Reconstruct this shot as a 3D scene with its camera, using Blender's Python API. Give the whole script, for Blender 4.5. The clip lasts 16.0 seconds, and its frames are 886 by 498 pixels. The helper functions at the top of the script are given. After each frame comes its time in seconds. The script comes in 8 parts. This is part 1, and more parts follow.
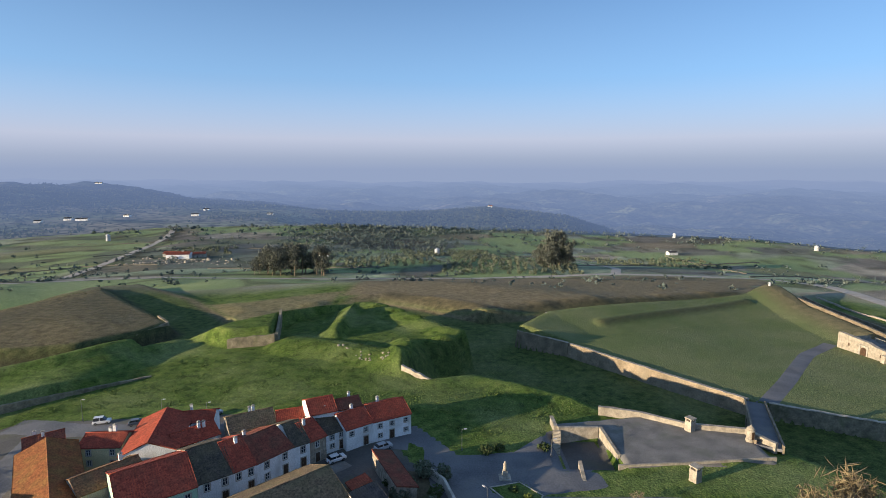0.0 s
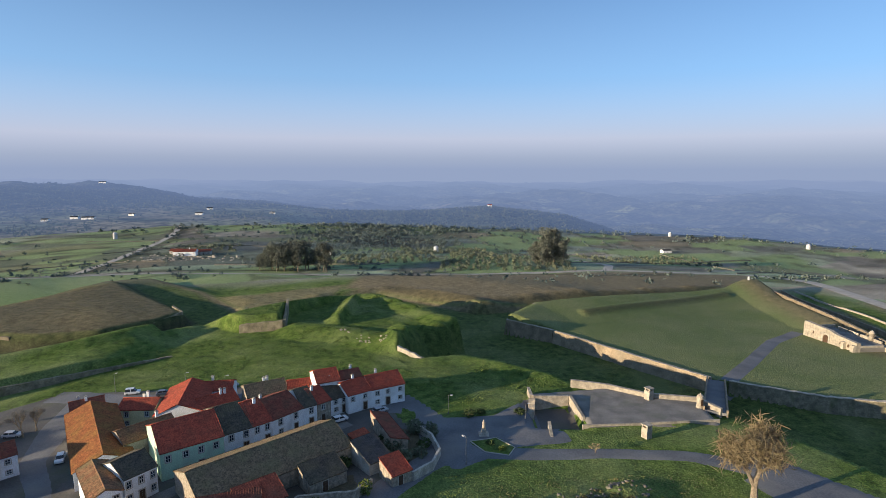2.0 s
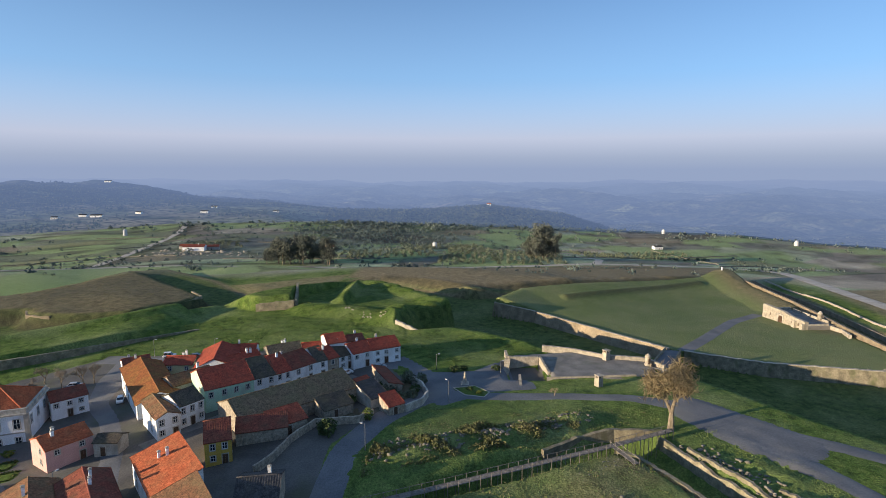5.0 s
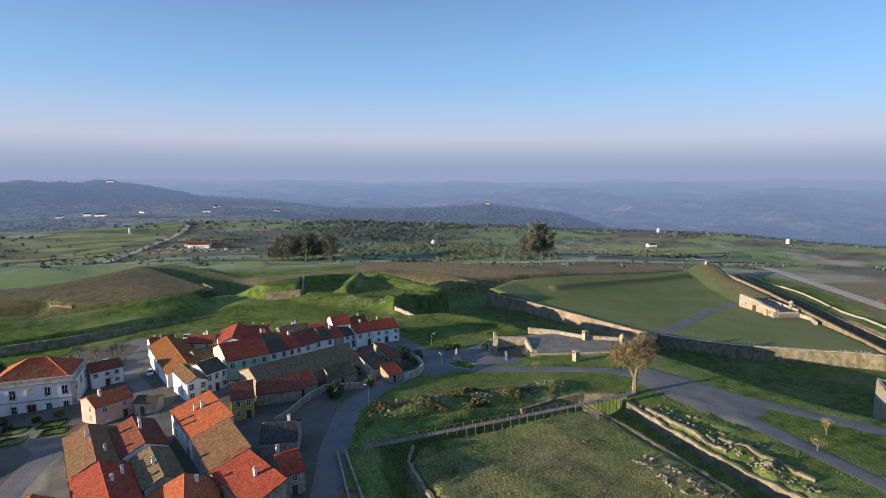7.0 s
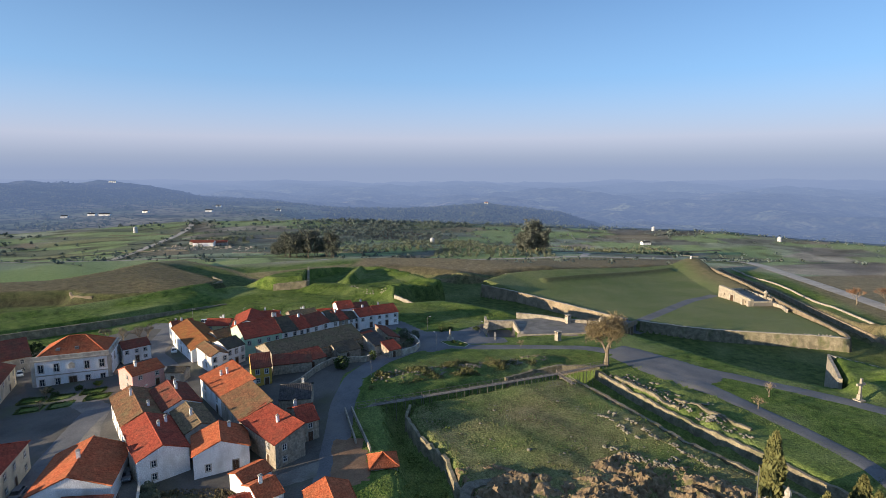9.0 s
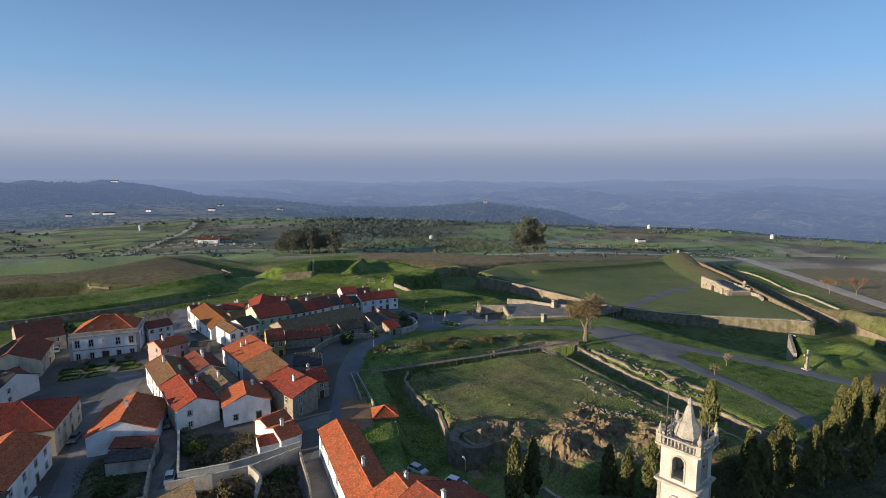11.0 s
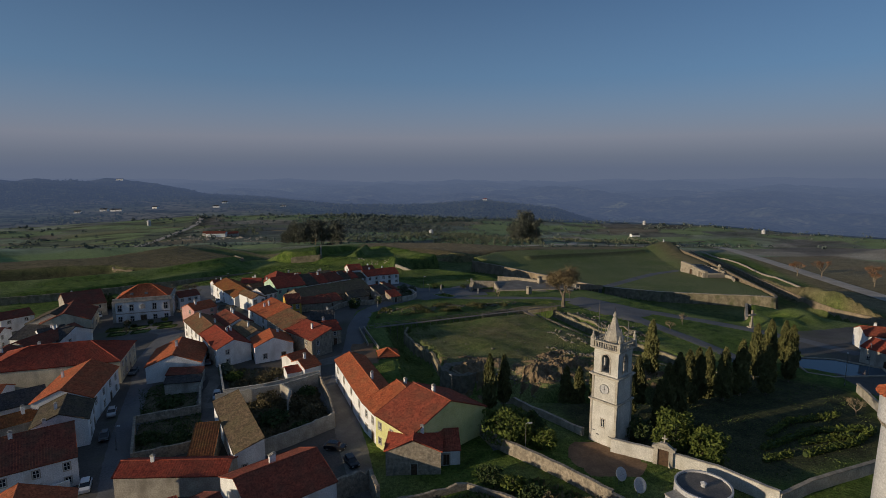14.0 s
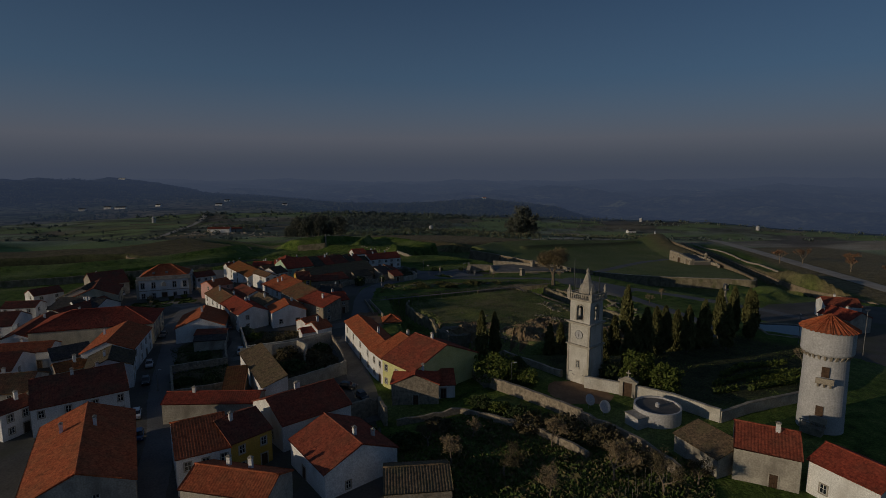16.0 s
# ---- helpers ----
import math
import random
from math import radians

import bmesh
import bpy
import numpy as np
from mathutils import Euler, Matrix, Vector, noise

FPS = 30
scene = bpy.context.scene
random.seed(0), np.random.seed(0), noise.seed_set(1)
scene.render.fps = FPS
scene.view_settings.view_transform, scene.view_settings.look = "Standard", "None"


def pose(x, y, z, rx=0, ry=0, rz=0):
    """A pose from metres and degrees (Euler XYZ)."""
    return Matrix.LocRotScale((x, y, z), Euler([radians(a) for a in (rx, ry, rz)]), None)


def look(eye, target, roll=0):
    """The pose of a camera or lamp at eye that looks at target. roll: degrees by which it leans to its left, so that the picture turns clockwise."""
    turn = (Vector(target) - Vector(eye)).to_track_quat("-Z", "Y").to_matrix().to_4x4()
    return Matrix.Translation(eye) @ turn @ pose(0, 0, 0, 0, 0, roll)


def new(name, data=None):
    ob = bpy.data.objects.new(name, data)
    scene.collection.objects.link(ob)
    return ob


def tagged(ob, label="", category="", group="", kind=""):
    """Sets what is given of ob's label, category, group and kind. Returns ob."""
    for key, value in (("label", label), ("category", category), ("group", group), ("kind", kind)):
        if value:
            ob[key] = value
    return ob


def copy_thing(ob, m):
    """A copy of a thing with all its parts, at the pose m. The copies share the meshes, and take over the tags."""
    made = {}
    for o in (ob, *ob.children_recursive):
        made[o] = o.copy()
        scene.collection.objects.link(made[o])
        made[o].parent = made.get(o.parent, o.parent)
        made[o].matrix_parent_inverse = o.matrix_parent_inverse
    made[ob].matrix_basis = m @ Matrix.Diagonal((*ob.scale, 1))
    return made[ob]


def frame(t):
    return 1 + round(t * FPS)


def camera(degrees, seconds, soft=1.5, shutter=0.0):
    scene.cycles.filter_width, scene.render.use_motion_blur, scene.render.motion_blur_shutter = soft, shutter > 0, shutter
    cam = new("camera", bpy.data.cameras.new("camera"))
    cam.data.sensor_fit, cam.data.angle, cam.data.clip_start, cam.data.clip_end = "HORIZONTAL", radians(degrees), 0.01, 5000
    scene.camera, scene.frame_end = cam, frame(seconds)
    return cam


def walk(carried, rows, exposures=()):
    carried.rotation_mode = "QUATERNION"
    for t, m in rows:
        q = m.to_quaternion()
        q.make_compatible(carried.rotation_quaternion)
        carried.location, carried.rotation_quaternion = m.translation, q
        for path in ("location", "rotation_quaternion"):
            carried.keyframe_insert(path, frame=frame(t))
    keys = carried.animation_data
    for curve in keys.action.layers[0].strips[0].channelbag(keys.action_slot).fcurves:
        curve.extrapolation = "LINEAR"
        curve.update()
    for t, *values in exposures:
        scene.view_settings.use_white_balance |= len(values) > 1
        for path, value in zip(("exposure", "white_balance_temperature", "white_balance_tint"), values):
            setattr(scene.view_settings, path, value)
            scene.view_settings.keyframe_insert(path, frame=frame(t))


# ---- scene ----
cam = camera(79.0, 16.0, soft=0.8)
PATH = [
    (0, (-0.01, 0.12, 62.02), (0.21, 99.05, 47.42), 0.07),
    (0.5, (0.81, -4.54, 62.31), (0.99, 94.39, 47.70), 0.07),
    (1, (1.60, -9.18, 62.44), (1.72, 89.75, 47.81), 0.08),
    (1.5, (2.35, -13.81, 62.45), (2.41, 85.11, 47.80), 0.09),
    (2, (3.07, -18.44, 62.39), (3.07, 80.48, 47.71), 0.10),
    (2.5, (3.76, -23.08, 62.27), (3.70, 75.84, 47.57), 0.11),
    (3, (4.42, -27.72, 62.11), (4.30, 71.19, 47.40), 0.12),
    (3.5, (5.04, -32.38, 61.94), (4.88, 66.53, 47.21), 0.13),
    (4, (5.64, -37.06, 61.77), (5.45, 61.85, 47.03), 0.13),
    (6.5, (8.26, -60.60, 61.05), (8.03, 38.30, 46.29), 0.08),
    (7, (8.73, -65.32, 60.93), (8.52, 33.58, 46.17), 0.07),
    (7.5, (9.19, -70.04, 60.80), (9.00, 28.86, 46.05), 0.05),
    (8, (9.64, -74.75, 60.66), (9.47, 24.15, 45.91), 0.03),
    (8.5, (10.08, -79.45, 60.50), (9.93, 19.46, 45.75), 0.01),
    (9, (10.52, -84.12, 60.29), (10.38, 14.78, 45.55), -0.01),
    (11.5, (12.63, -107.08, 58.37), (12.47, -8.17, 43.60), -0.06),
    (12, (13.03, -111.56, 57.73), (12.84, -12.66, 42.95), -0.07),
    (12.5, (13.41, -116.01, 57.00), (13.18, -17.11, 42.21), -0.07),
    (13, (13.77, -120.42, 56.16), (13.51, -21.52, 41.35), -0.06),
    (13.5, (14.10, -124.80, 55.22), (13.80, -25.90, 40.40), -0.06),
    (14, (14.39, -129.15, 54.18), (14.06, -30.26, 39.35), -0.06),
    (14.5, (14.64, -133.48, 53.05), (14.28, -34.58, 38.22), -0.06),
    (15, (14.82, -137.79, 51.83), (14.45, -38.90, 37.01), -0.06),
    (15.5, (14.94, -142.10, 50.55), (14.58, -43.20, 35.75), -0.07),
    (16, (14.97, -146.42, 49.21), (14.65, -47.52, 34.45), -0.09),
]
FADE = [(0.0, 0.87), (10.3, 0.88), (11.5, 0.27), (12.5, 0.06), (14.0, -0.53), (14.5, -0.81), (15.0, -1.04), (16.0, -1.78)]
walk(cam, [(t, look(eye, target, roll)) for t, eye, target, roll in PATH], FADE)

# ---- world, sun ----
SUN_TO = Vector((-0.914, -0.406, 0.170)).normalized()
world = bpy.data.worlds.new("world")
scene.world = world
world.use_nodes = True
wn, wl = world.node_tree.nodes, world.node_tree.links
sky = wn.new("ShaderNodeTexSky")
sky.sky_type = 'NISHITA'
sky.sun_disc = False
sky.sun_elevation = math.asin(SUN_TO.z)
sky.sun_rotation = math.atan2(SUN_TO.x, SUN_TO.y)
sky.altitude = 750
sky.air_density = 1.0
sky.dust_density = 0.4
sky.ozone_density = 5.0
wn["Background"].inputs["Strength"].default_value = 0.092
# a bank of haze along the horizon: blue-grey at eye level, lavender above it
coord = wn.new("ShaderNodeTexCoord")
split = wn.new("ShaderNodeSeparateXYZ")
wl.new(coord.outputs["Generated"], split.inputs[0])


def sky_ramp(stops):
    r = wn.new("ShaderNodeValToRGB")
    el = r.color_ramp.elements
    while len(el) < len(stops):
        el.new(0.5)
    for e, (p, c) in zip(el, stops):
        e.position, e.color = p, (*c, 1)
    wl.new(split.outputs["Z"], r.inputs[0])
    return r.outputs[0]


amount = sky_ramp([(0.0, (0.97,) * 3), (0.05, (0.92,) * 3), (0.15, (0.5,) * 3), (0.30, (0.25,) * 3), (0.6, (0.35,) * 3)])
tone = sky_ramp([(0.0, (0.27, 0.335, 0.50)), (0.02, (0.33, 0.385, 0.53)), (0.055, (0.50, 0.53, 0.67)), (0.16, (0.40, 0.64, 0.98)), (0.6, (0.40, 0.58, 0.90))])
gain = wn.new("ShaderNodeVectorMath")
gain.operation = 'SCALE'
gain.inputs["Scale"].default_value = 1.0 / 0.15
wl.new(tone, gain.inputs[0])
veil = wn.new("ShaderNodeMix")
veil.data_type = 'RGBA'
wl.new(amount, veil.inputs[0])
wl.new(sky.outputs[0], veil.inputs[6])
wl.new(gain.outputs[0], veil.inputs[7])
wl.new(veil.outputs[2], wn["Background"].inputs["Color"])
sun_data = bpy.data.lights.new("sun", 'SUN')
sun_data.energy = 5.0
sun_data.angle = radians(0.6)
sun_data.color = (1.0, 0.82, 0.58)
sun = new("sun", sun_data)
sun.matrix_world = look(SUN_TO * 100, (0, 0, 0))


# ---- materials ----
def material(name, rough=0.9, metal=0.0):
    m = bpy.data.materials.new(name)
    m.use_nodes = True
    b = m.node_tree.nodes["Principled BSDF"]
    b.inputs["Roughness"].default_value = rough
    b.inputs["Metallic"].default_value = metal
    b.inputs["Specular IOR Level"].default_value = 0.25
    return m, m.node_tree.nodes, m.node_tree.links, b


def noise_node(n, l, scale, detail=4.0, vec=None, stretch=None):
    t = n.new("ShaderNodeTexNoise")
    t.inputs["Scale"].default_value = scale
    t.inputs["Detail"].default_value = detail
    if vec is None:
        vec = n.new("ShaderNodeTexCoord").outputs["Object"]
    if stretch:
        mp = n.new("ShaderNodeMapping")
        mp.inputs["Scale"].default_value = stretch
        l.new(vec, mp.inputs["Vector"])
        vec = mp.outputs[0]
    l.new(vec, t.inputs["Vector"])
    return t


def ramp(n, l, fac, stops):
    r = n.new("ShaderNodeValToRGB")
    el = r.color_ramp.elements
    while len(el) < len(stops):
        el.new(0.5)
    for e, (p, c) in zip(el, stops):
        e.position, e.color = p, (*c, 1)
    l.new(fac, r.inputs[0])
    return r.outputs[0]


def mix(n, l, fac, a, b, mode='MIX'):
    x = n.new("ShaderNodeMix")
    x.data_type, x.blend_type = 'RGBA', mode
    for sock, v in ((x.inputs[0], fac), (x.inputs[6], a), (x.inputs[7], b)):
        if isinstance(v, (int, float)):
            sock.default_value = v
        elif isinstance(v, tuple):
            sock.default_value = (*v, 1)
        else:
            l.new(v, sock)
    return x.outputs[2]


def bump(n, l, b, fac, strength, dist=0.1):
    u = n.new("ShaderNodeBump")
    u.inputs["Strength"].default_value = strength
    u.inputs["Distance"].default_value = dist
    l.new(fac, u.inputs["Height"])
    l.new(u.outputs[0], b.inputs["Normal"])


def mottled(name, c1, c2, scale=0.6, fine=6.0, rough=0.9, stain=None, strength=0.3, per_object=0.12, metal=0.0):
    """A surface with broad mottling, fine grain, an optional stain colour and a little spread from object to object."""
    m, n, l, b = material(name, rough, metal)
    big, small = noise_node(n, l, scale), noise_node(n, l, fine, 6)
    col = ramp(n, l, big.outputs[0], [(0.35, c1), (0.65, c2)])
    grain = ramp(n, l, small.outputs[0], [(0.3, (0.72,) * 3), (0.7, (1.12,) * 3)])
    col = mix(n, l, 1.0, col, grain, 'MULTIPLY')
    if stain:
        st = noise_node(n, l, scale * 0.7, 8, stretch=(1, 1, 0.45))
        col = mix(n, l, ramp(n, l, st.outputs[0], [(0.52, (0,) * 3), (0.72, (0.75,) * 3)]), col, stain)
    if per_object:
        info = n.new("ShaderNodeObjectInfo")
        tone = ramp(n, l, info.outputs["Random"], [(0, (1 - per_object,) * 3), (1, (1 + per_object,) * 3)])
        col = mix(n, l, 1.0, col, tone, 'MULTIPLY')
    l.new(col, b.inputs["Base Color"])
    bump(n, l, b, small.outputs[0], strength, 0.06)
    return m


def tile_material(name, c1, c2, moss, amount):
    """Clay roof tiles: tones from tile to tile, lichen patches, dark courses."""
    m, n, l, b = material(name, 0.85)
    tc = n.new("ShaderNodeTexCoord").outputs["Object"]
    vor = n.new("ShaderNodeTexVoronoi")
    vor.inputs["Scale"].default_value = 3.2
    l.new(tc, vor.inputs["Vector"])
    sep = n.new("ShaderNodeSeparateColor")
    l.new(vor.outputs["Color"], sep.inputs[0])
    col = ramp(n, l, sep.outputs[0], [(0.1, c1), (0.9, c2)])
    patch = noise_node(n, l, 0.35, 6, tc)
    col = mix(n, l, ramp(n, l, patch.outputs[0], [(0.40, (0,) * 3), (0.75, (amount,) * 3)]), col, moss)
    wide = noise_node(n, l, 0.9, 3, tc)
    col = mix(n, l, 1.0, col, ramp(n, l, wide.outputs[0], [(0.25, (0.72,) * 3), (0.75, (1.15,) * 3)]), 'MULTIPLY')
    speck = noise_node(n, l, 3.5, 5, tc)
    col = mix(n, l, 1.0, col, ramp(n, l, speck.outputs[0], [(0.32, (0.62,) * 3), (0.5, (1.0,) * 3), (0.75, (1.2,) * 3)]), 'MULTIPLY')
    l.new(col, b.inputs["Base Color"])
    g = noise_node(n, l, 8, 4, tc)
    bump(n, l, b, g.outputs[0], 0.35, 0.05)
    return m


WALL = {
    "white": mottled("whitewash", (0.76, 0.76, 0.75), (0.86, 0.86, 0.85), 0.5, 5, stain=(0.50, 0.48, 0.45), per_object=0.06),
    "green": mottled("green_paint", (0.42, 0.60, 0.44), (0.50, 0.68, 0.50), 0.5, 5, stain=(0.35, 0.42, 0.34), per_object=0),
    "yellow": mottled("cream_yellow_paint", (0.62, 0.55, 0.30), (0.72, 0.64, 0.36), 0.5, 5, per_object=0),
    "ochre": mottled("ochre_paint", (0.50, 0.33, 0.06), (0.60, 0.40, 0.09), 0.5, 5, per_object=0),
    "lime": mottled("lime_yellow_paint", (0.62, 0.60, 0.26), (0.72, 0.70, 0.34), 0.5, 5, per_object=0),
    "pink": mottled("pink_paint", (0.60, 0.34, 0.30), (0.68, 0.40, 0.36), 0.5, 5, per_object=0),
    "cream": mottled("cream_render", (0.50, 0.44, 0.32), (0.62, 0.55, 0.41), 0.5, 5, stain=(0.26, 0.23, 0.19)),
    "tower": mottled("tower_limewash", (0.55, 0.53, 0.48), (0.66, 0.64, 0.59), 0.5, 5, stain=(0.36, 0.33, 0.27)),
    "plaster": mottled("old_plaster", (0.36, 0.33, 0.28), (0.52, 0.48, 0.41), 0.5, 4, stain=(0.20, 0.18, 0.15)),
    "stone": mottled("bare_stone", (0.24, 0.20, 0.15), (0.42, 0.36, 0.28), 1.6, 4, stain=(0.13, 0.12, 0.10), strength=0.9),
}
ROOF = {
    "red": tile_material("red_tiles", (0.27, 0.050, 0.028), (0.42, 0.085, 0.046), (0.22, 0.075, 0.045), 0.6),
    "orange": tile_material("orange_tiles", (0.38, 0.092, 0.036), (0.54, 0.145, 0.06), (0.28, 0.13, 0.06), 0.6),
    "rust": tile_material("rust_tiles", (0.25, 0.058, 0.032), (0.37, 0.092, 0.05), (0.20, 0.085, 0.05), 0.7),
    "brown": tile_material("brown_tiles", (0.17, 0.048, 0.03), (0.27, 0.075, 0.045), (0.13, 0.085, 0.05), 0.7),
    "oldbrown": tile_material("old_brown_tiles", (0.17, 0.085, 0.045), (0.30, 0.14, 0.07), (0.17, 0.14, 0.07), 0.9),
    "lichen": tile_material("lichen_tiles", (0.20, 0.072, 0.026), (0.31, 0.11, 0.038), (0.24, 0.135, 0.038), 0.8),
    "old": tile_material("mossy_tiles", (0.125, 0.090, 0.056), (0.25, 0.17, 0.10), (0.18, 0.15, 0.075), 0.85),
    "dark": tile_material("dark_tiles", (0.060, 0.050, 0.038), (0.115, 0.090, 0.065), (0.13, 0.11, 0.06), 0.8),
    "slate": tile_material("slate_roof", (0.045, 0.044, 0.046), (0.085, 0.08, 0.078), (0.10, 0.085, 0.06), 0.6),
}
M_MOSSY = mottled("mossy_masonry", (0.15, 0.13, 0.09), (0.29, 0.25, 0.17), 0.5, 2.5, stain=(0.09, 0.10, 0.04), strength=1.0)
M_GRANITE = mottled("granite", (0.34, 0.31, 0.26), (0.48, 0.44, 0.37), 1.2, 9, stain=(0.20, 0.18, 0.15))
M_MASONRY = mottled("fort_masonry", (0.19, 0.15, 0.10), (0.32, 0.25, 0.17), 0.30, 2.2, stain=(0.17, 0.15, 0.11), strength=1.0)
M_PALE_STONE = mottled("pale_stone", (0.30, 0.26, 0.205), (0.44, 0.385, 0.30), 0.9, 5, stain=(0.17, 0.15, 0.115))
M_RUBBLE = mottled("rubble_stone", (0.14, 0.128, 0.10), (0.26, 0.235, 0.185), 0.8, 4, stain=(0.14, 0.14, 0.09), strength=0.8, per_object=0.2)
M_WHITE = mottled("white_paint", (0.46, 0.46, 0.47), (0.55, 0.55, 0.56), 0.3, 4, stain=(0.40, 0.39, 0.38), per_object=0)
M_FRAME = mottled("window_paint", (0.66, 0.66, 0.64), (0.78, 0.78, 0.76), 2, 8, per_object=0)
M_WOOD = mottled("weathered_wood", (0.15, 0.13, 0.11), (0.25, 0.22, 0.19), 1.5, 9)
M_DOOR = mottled("dark_door_wood", (0.06, 0.035, 0.02), (0.11, 0.065, 0.04), 2, 9, rough=0.6)
M_METAL = mottled("grey_metal", (0.22, 0.22, 0.22), (0.32, 0.32, 0.32), 2, 9, rough=0.45, metal=0.8)
M_IRON = mottled("dark_iron", (0.03, 0.03, 0.03), (0.06, 0.055, 0.05), 2, 9, rough=0.5, metal=0.6)
M_ASPHALT = mottled("asphalt", (0.115, 0.118, 0.126), (0.165, 0.166, 0.172), 0.12, 3, stain=(0.19, 0.178, 0.16), per_object=0)
M_GRAVEL = mottled("pale_track", (0.36, 0.32, 0.27), (0.48, 0.43, 0.36), 0.15, 3, per_object=0)
M_SETTS = mottled("granite_setts", (0.15, 0.14, 0.128), (0.23, 0.215, 0.19), 0.25, 3.5, stain=(0.12, 0.12, 0.09), strength=0.8, per_object=0)
M_TOWN = mottled("dusty_paving", (0.085, 0.080, 0.074), (0.135, 0.125, 0.112), 0.12, 3, stain=(0.085, 0.09, 0.045), per_object=0)
M_SOIL = mottled("bare_soil", (0.19, 0.115, 0.07), (0.27, 0.17, 0.10), 0.3, 3, per_object=0)
M_PLOT = mottled("garden_soil", (0.075, 0.062, 0.038), (0.125, 0.105, 0.062), 0.5, 3, stain=(0.060, 0.085, 0.026), strength=0.9, per_object=0)
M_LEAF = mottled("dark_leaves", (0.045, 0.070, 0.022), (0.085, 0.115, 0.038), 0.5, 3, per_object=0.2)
M_OLIVE = mottled("grey_green_leaves", (0.105, 0.125, 0.080), (0.165, 0.18, 0.115), 0.5, 3, per_object=0.2)
M_CYPRESS = mottled("cypress_leaves", (0.085, 0.092, 0.032), (0.155, 0.150, 0.055), 0.8, 3, per_object=0.15)
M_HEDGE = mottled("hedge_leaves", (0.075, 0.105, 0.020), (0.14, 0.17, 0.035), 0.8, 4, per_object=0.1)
M_BRAMBLE = mottled("dry_bramble", (0.095, 0.080, 0.042), (0.165, 0.135, 0.072), 0.8, 4, per_object=0.15)
# evergreen leaves paled and greyed, distance haze put into the colour
M_HAZED_GROVE = mottled("hazed_grove_leaves", (0.092, 0.104, 0.084), (0.155, 0.160, 0.122), 0.3, 2, per_object=0.2)
M_THICKET = mottled("bramble_leaves", (0.070, 0.082, 0.030), (0.150, 0.140, 0.058), 0.35, 3, per_object=0)
# leaf colour shifted to blue-grey, standing in for haze over the woods
M_HAZED_WOODS = mottled("far_woods", (0.075, 0.105, 0.098), (0.130, 0.155, 0.135), 0.02, 0.3, per_object=0)
M_BARK = mottled("bark", (0.15, 0.12, 0.085), (0.26, 0.21, 0.15), 2, 8)
M_TWIG = mottled("winter_twigs", (0.32, 0.24, 0.14), (0.46, 0.35, 0.21), 1, 6)


def glass_material():
    m, n, l, b = material("window_glass", 0.08)
    b.inputs["Base Color"].default_value = (0.02, 0.024, 0.03, 1)
    b.inputs["Specular IOR Level"].default_value = 0.6
    return m


M_GLASS = glass_material()


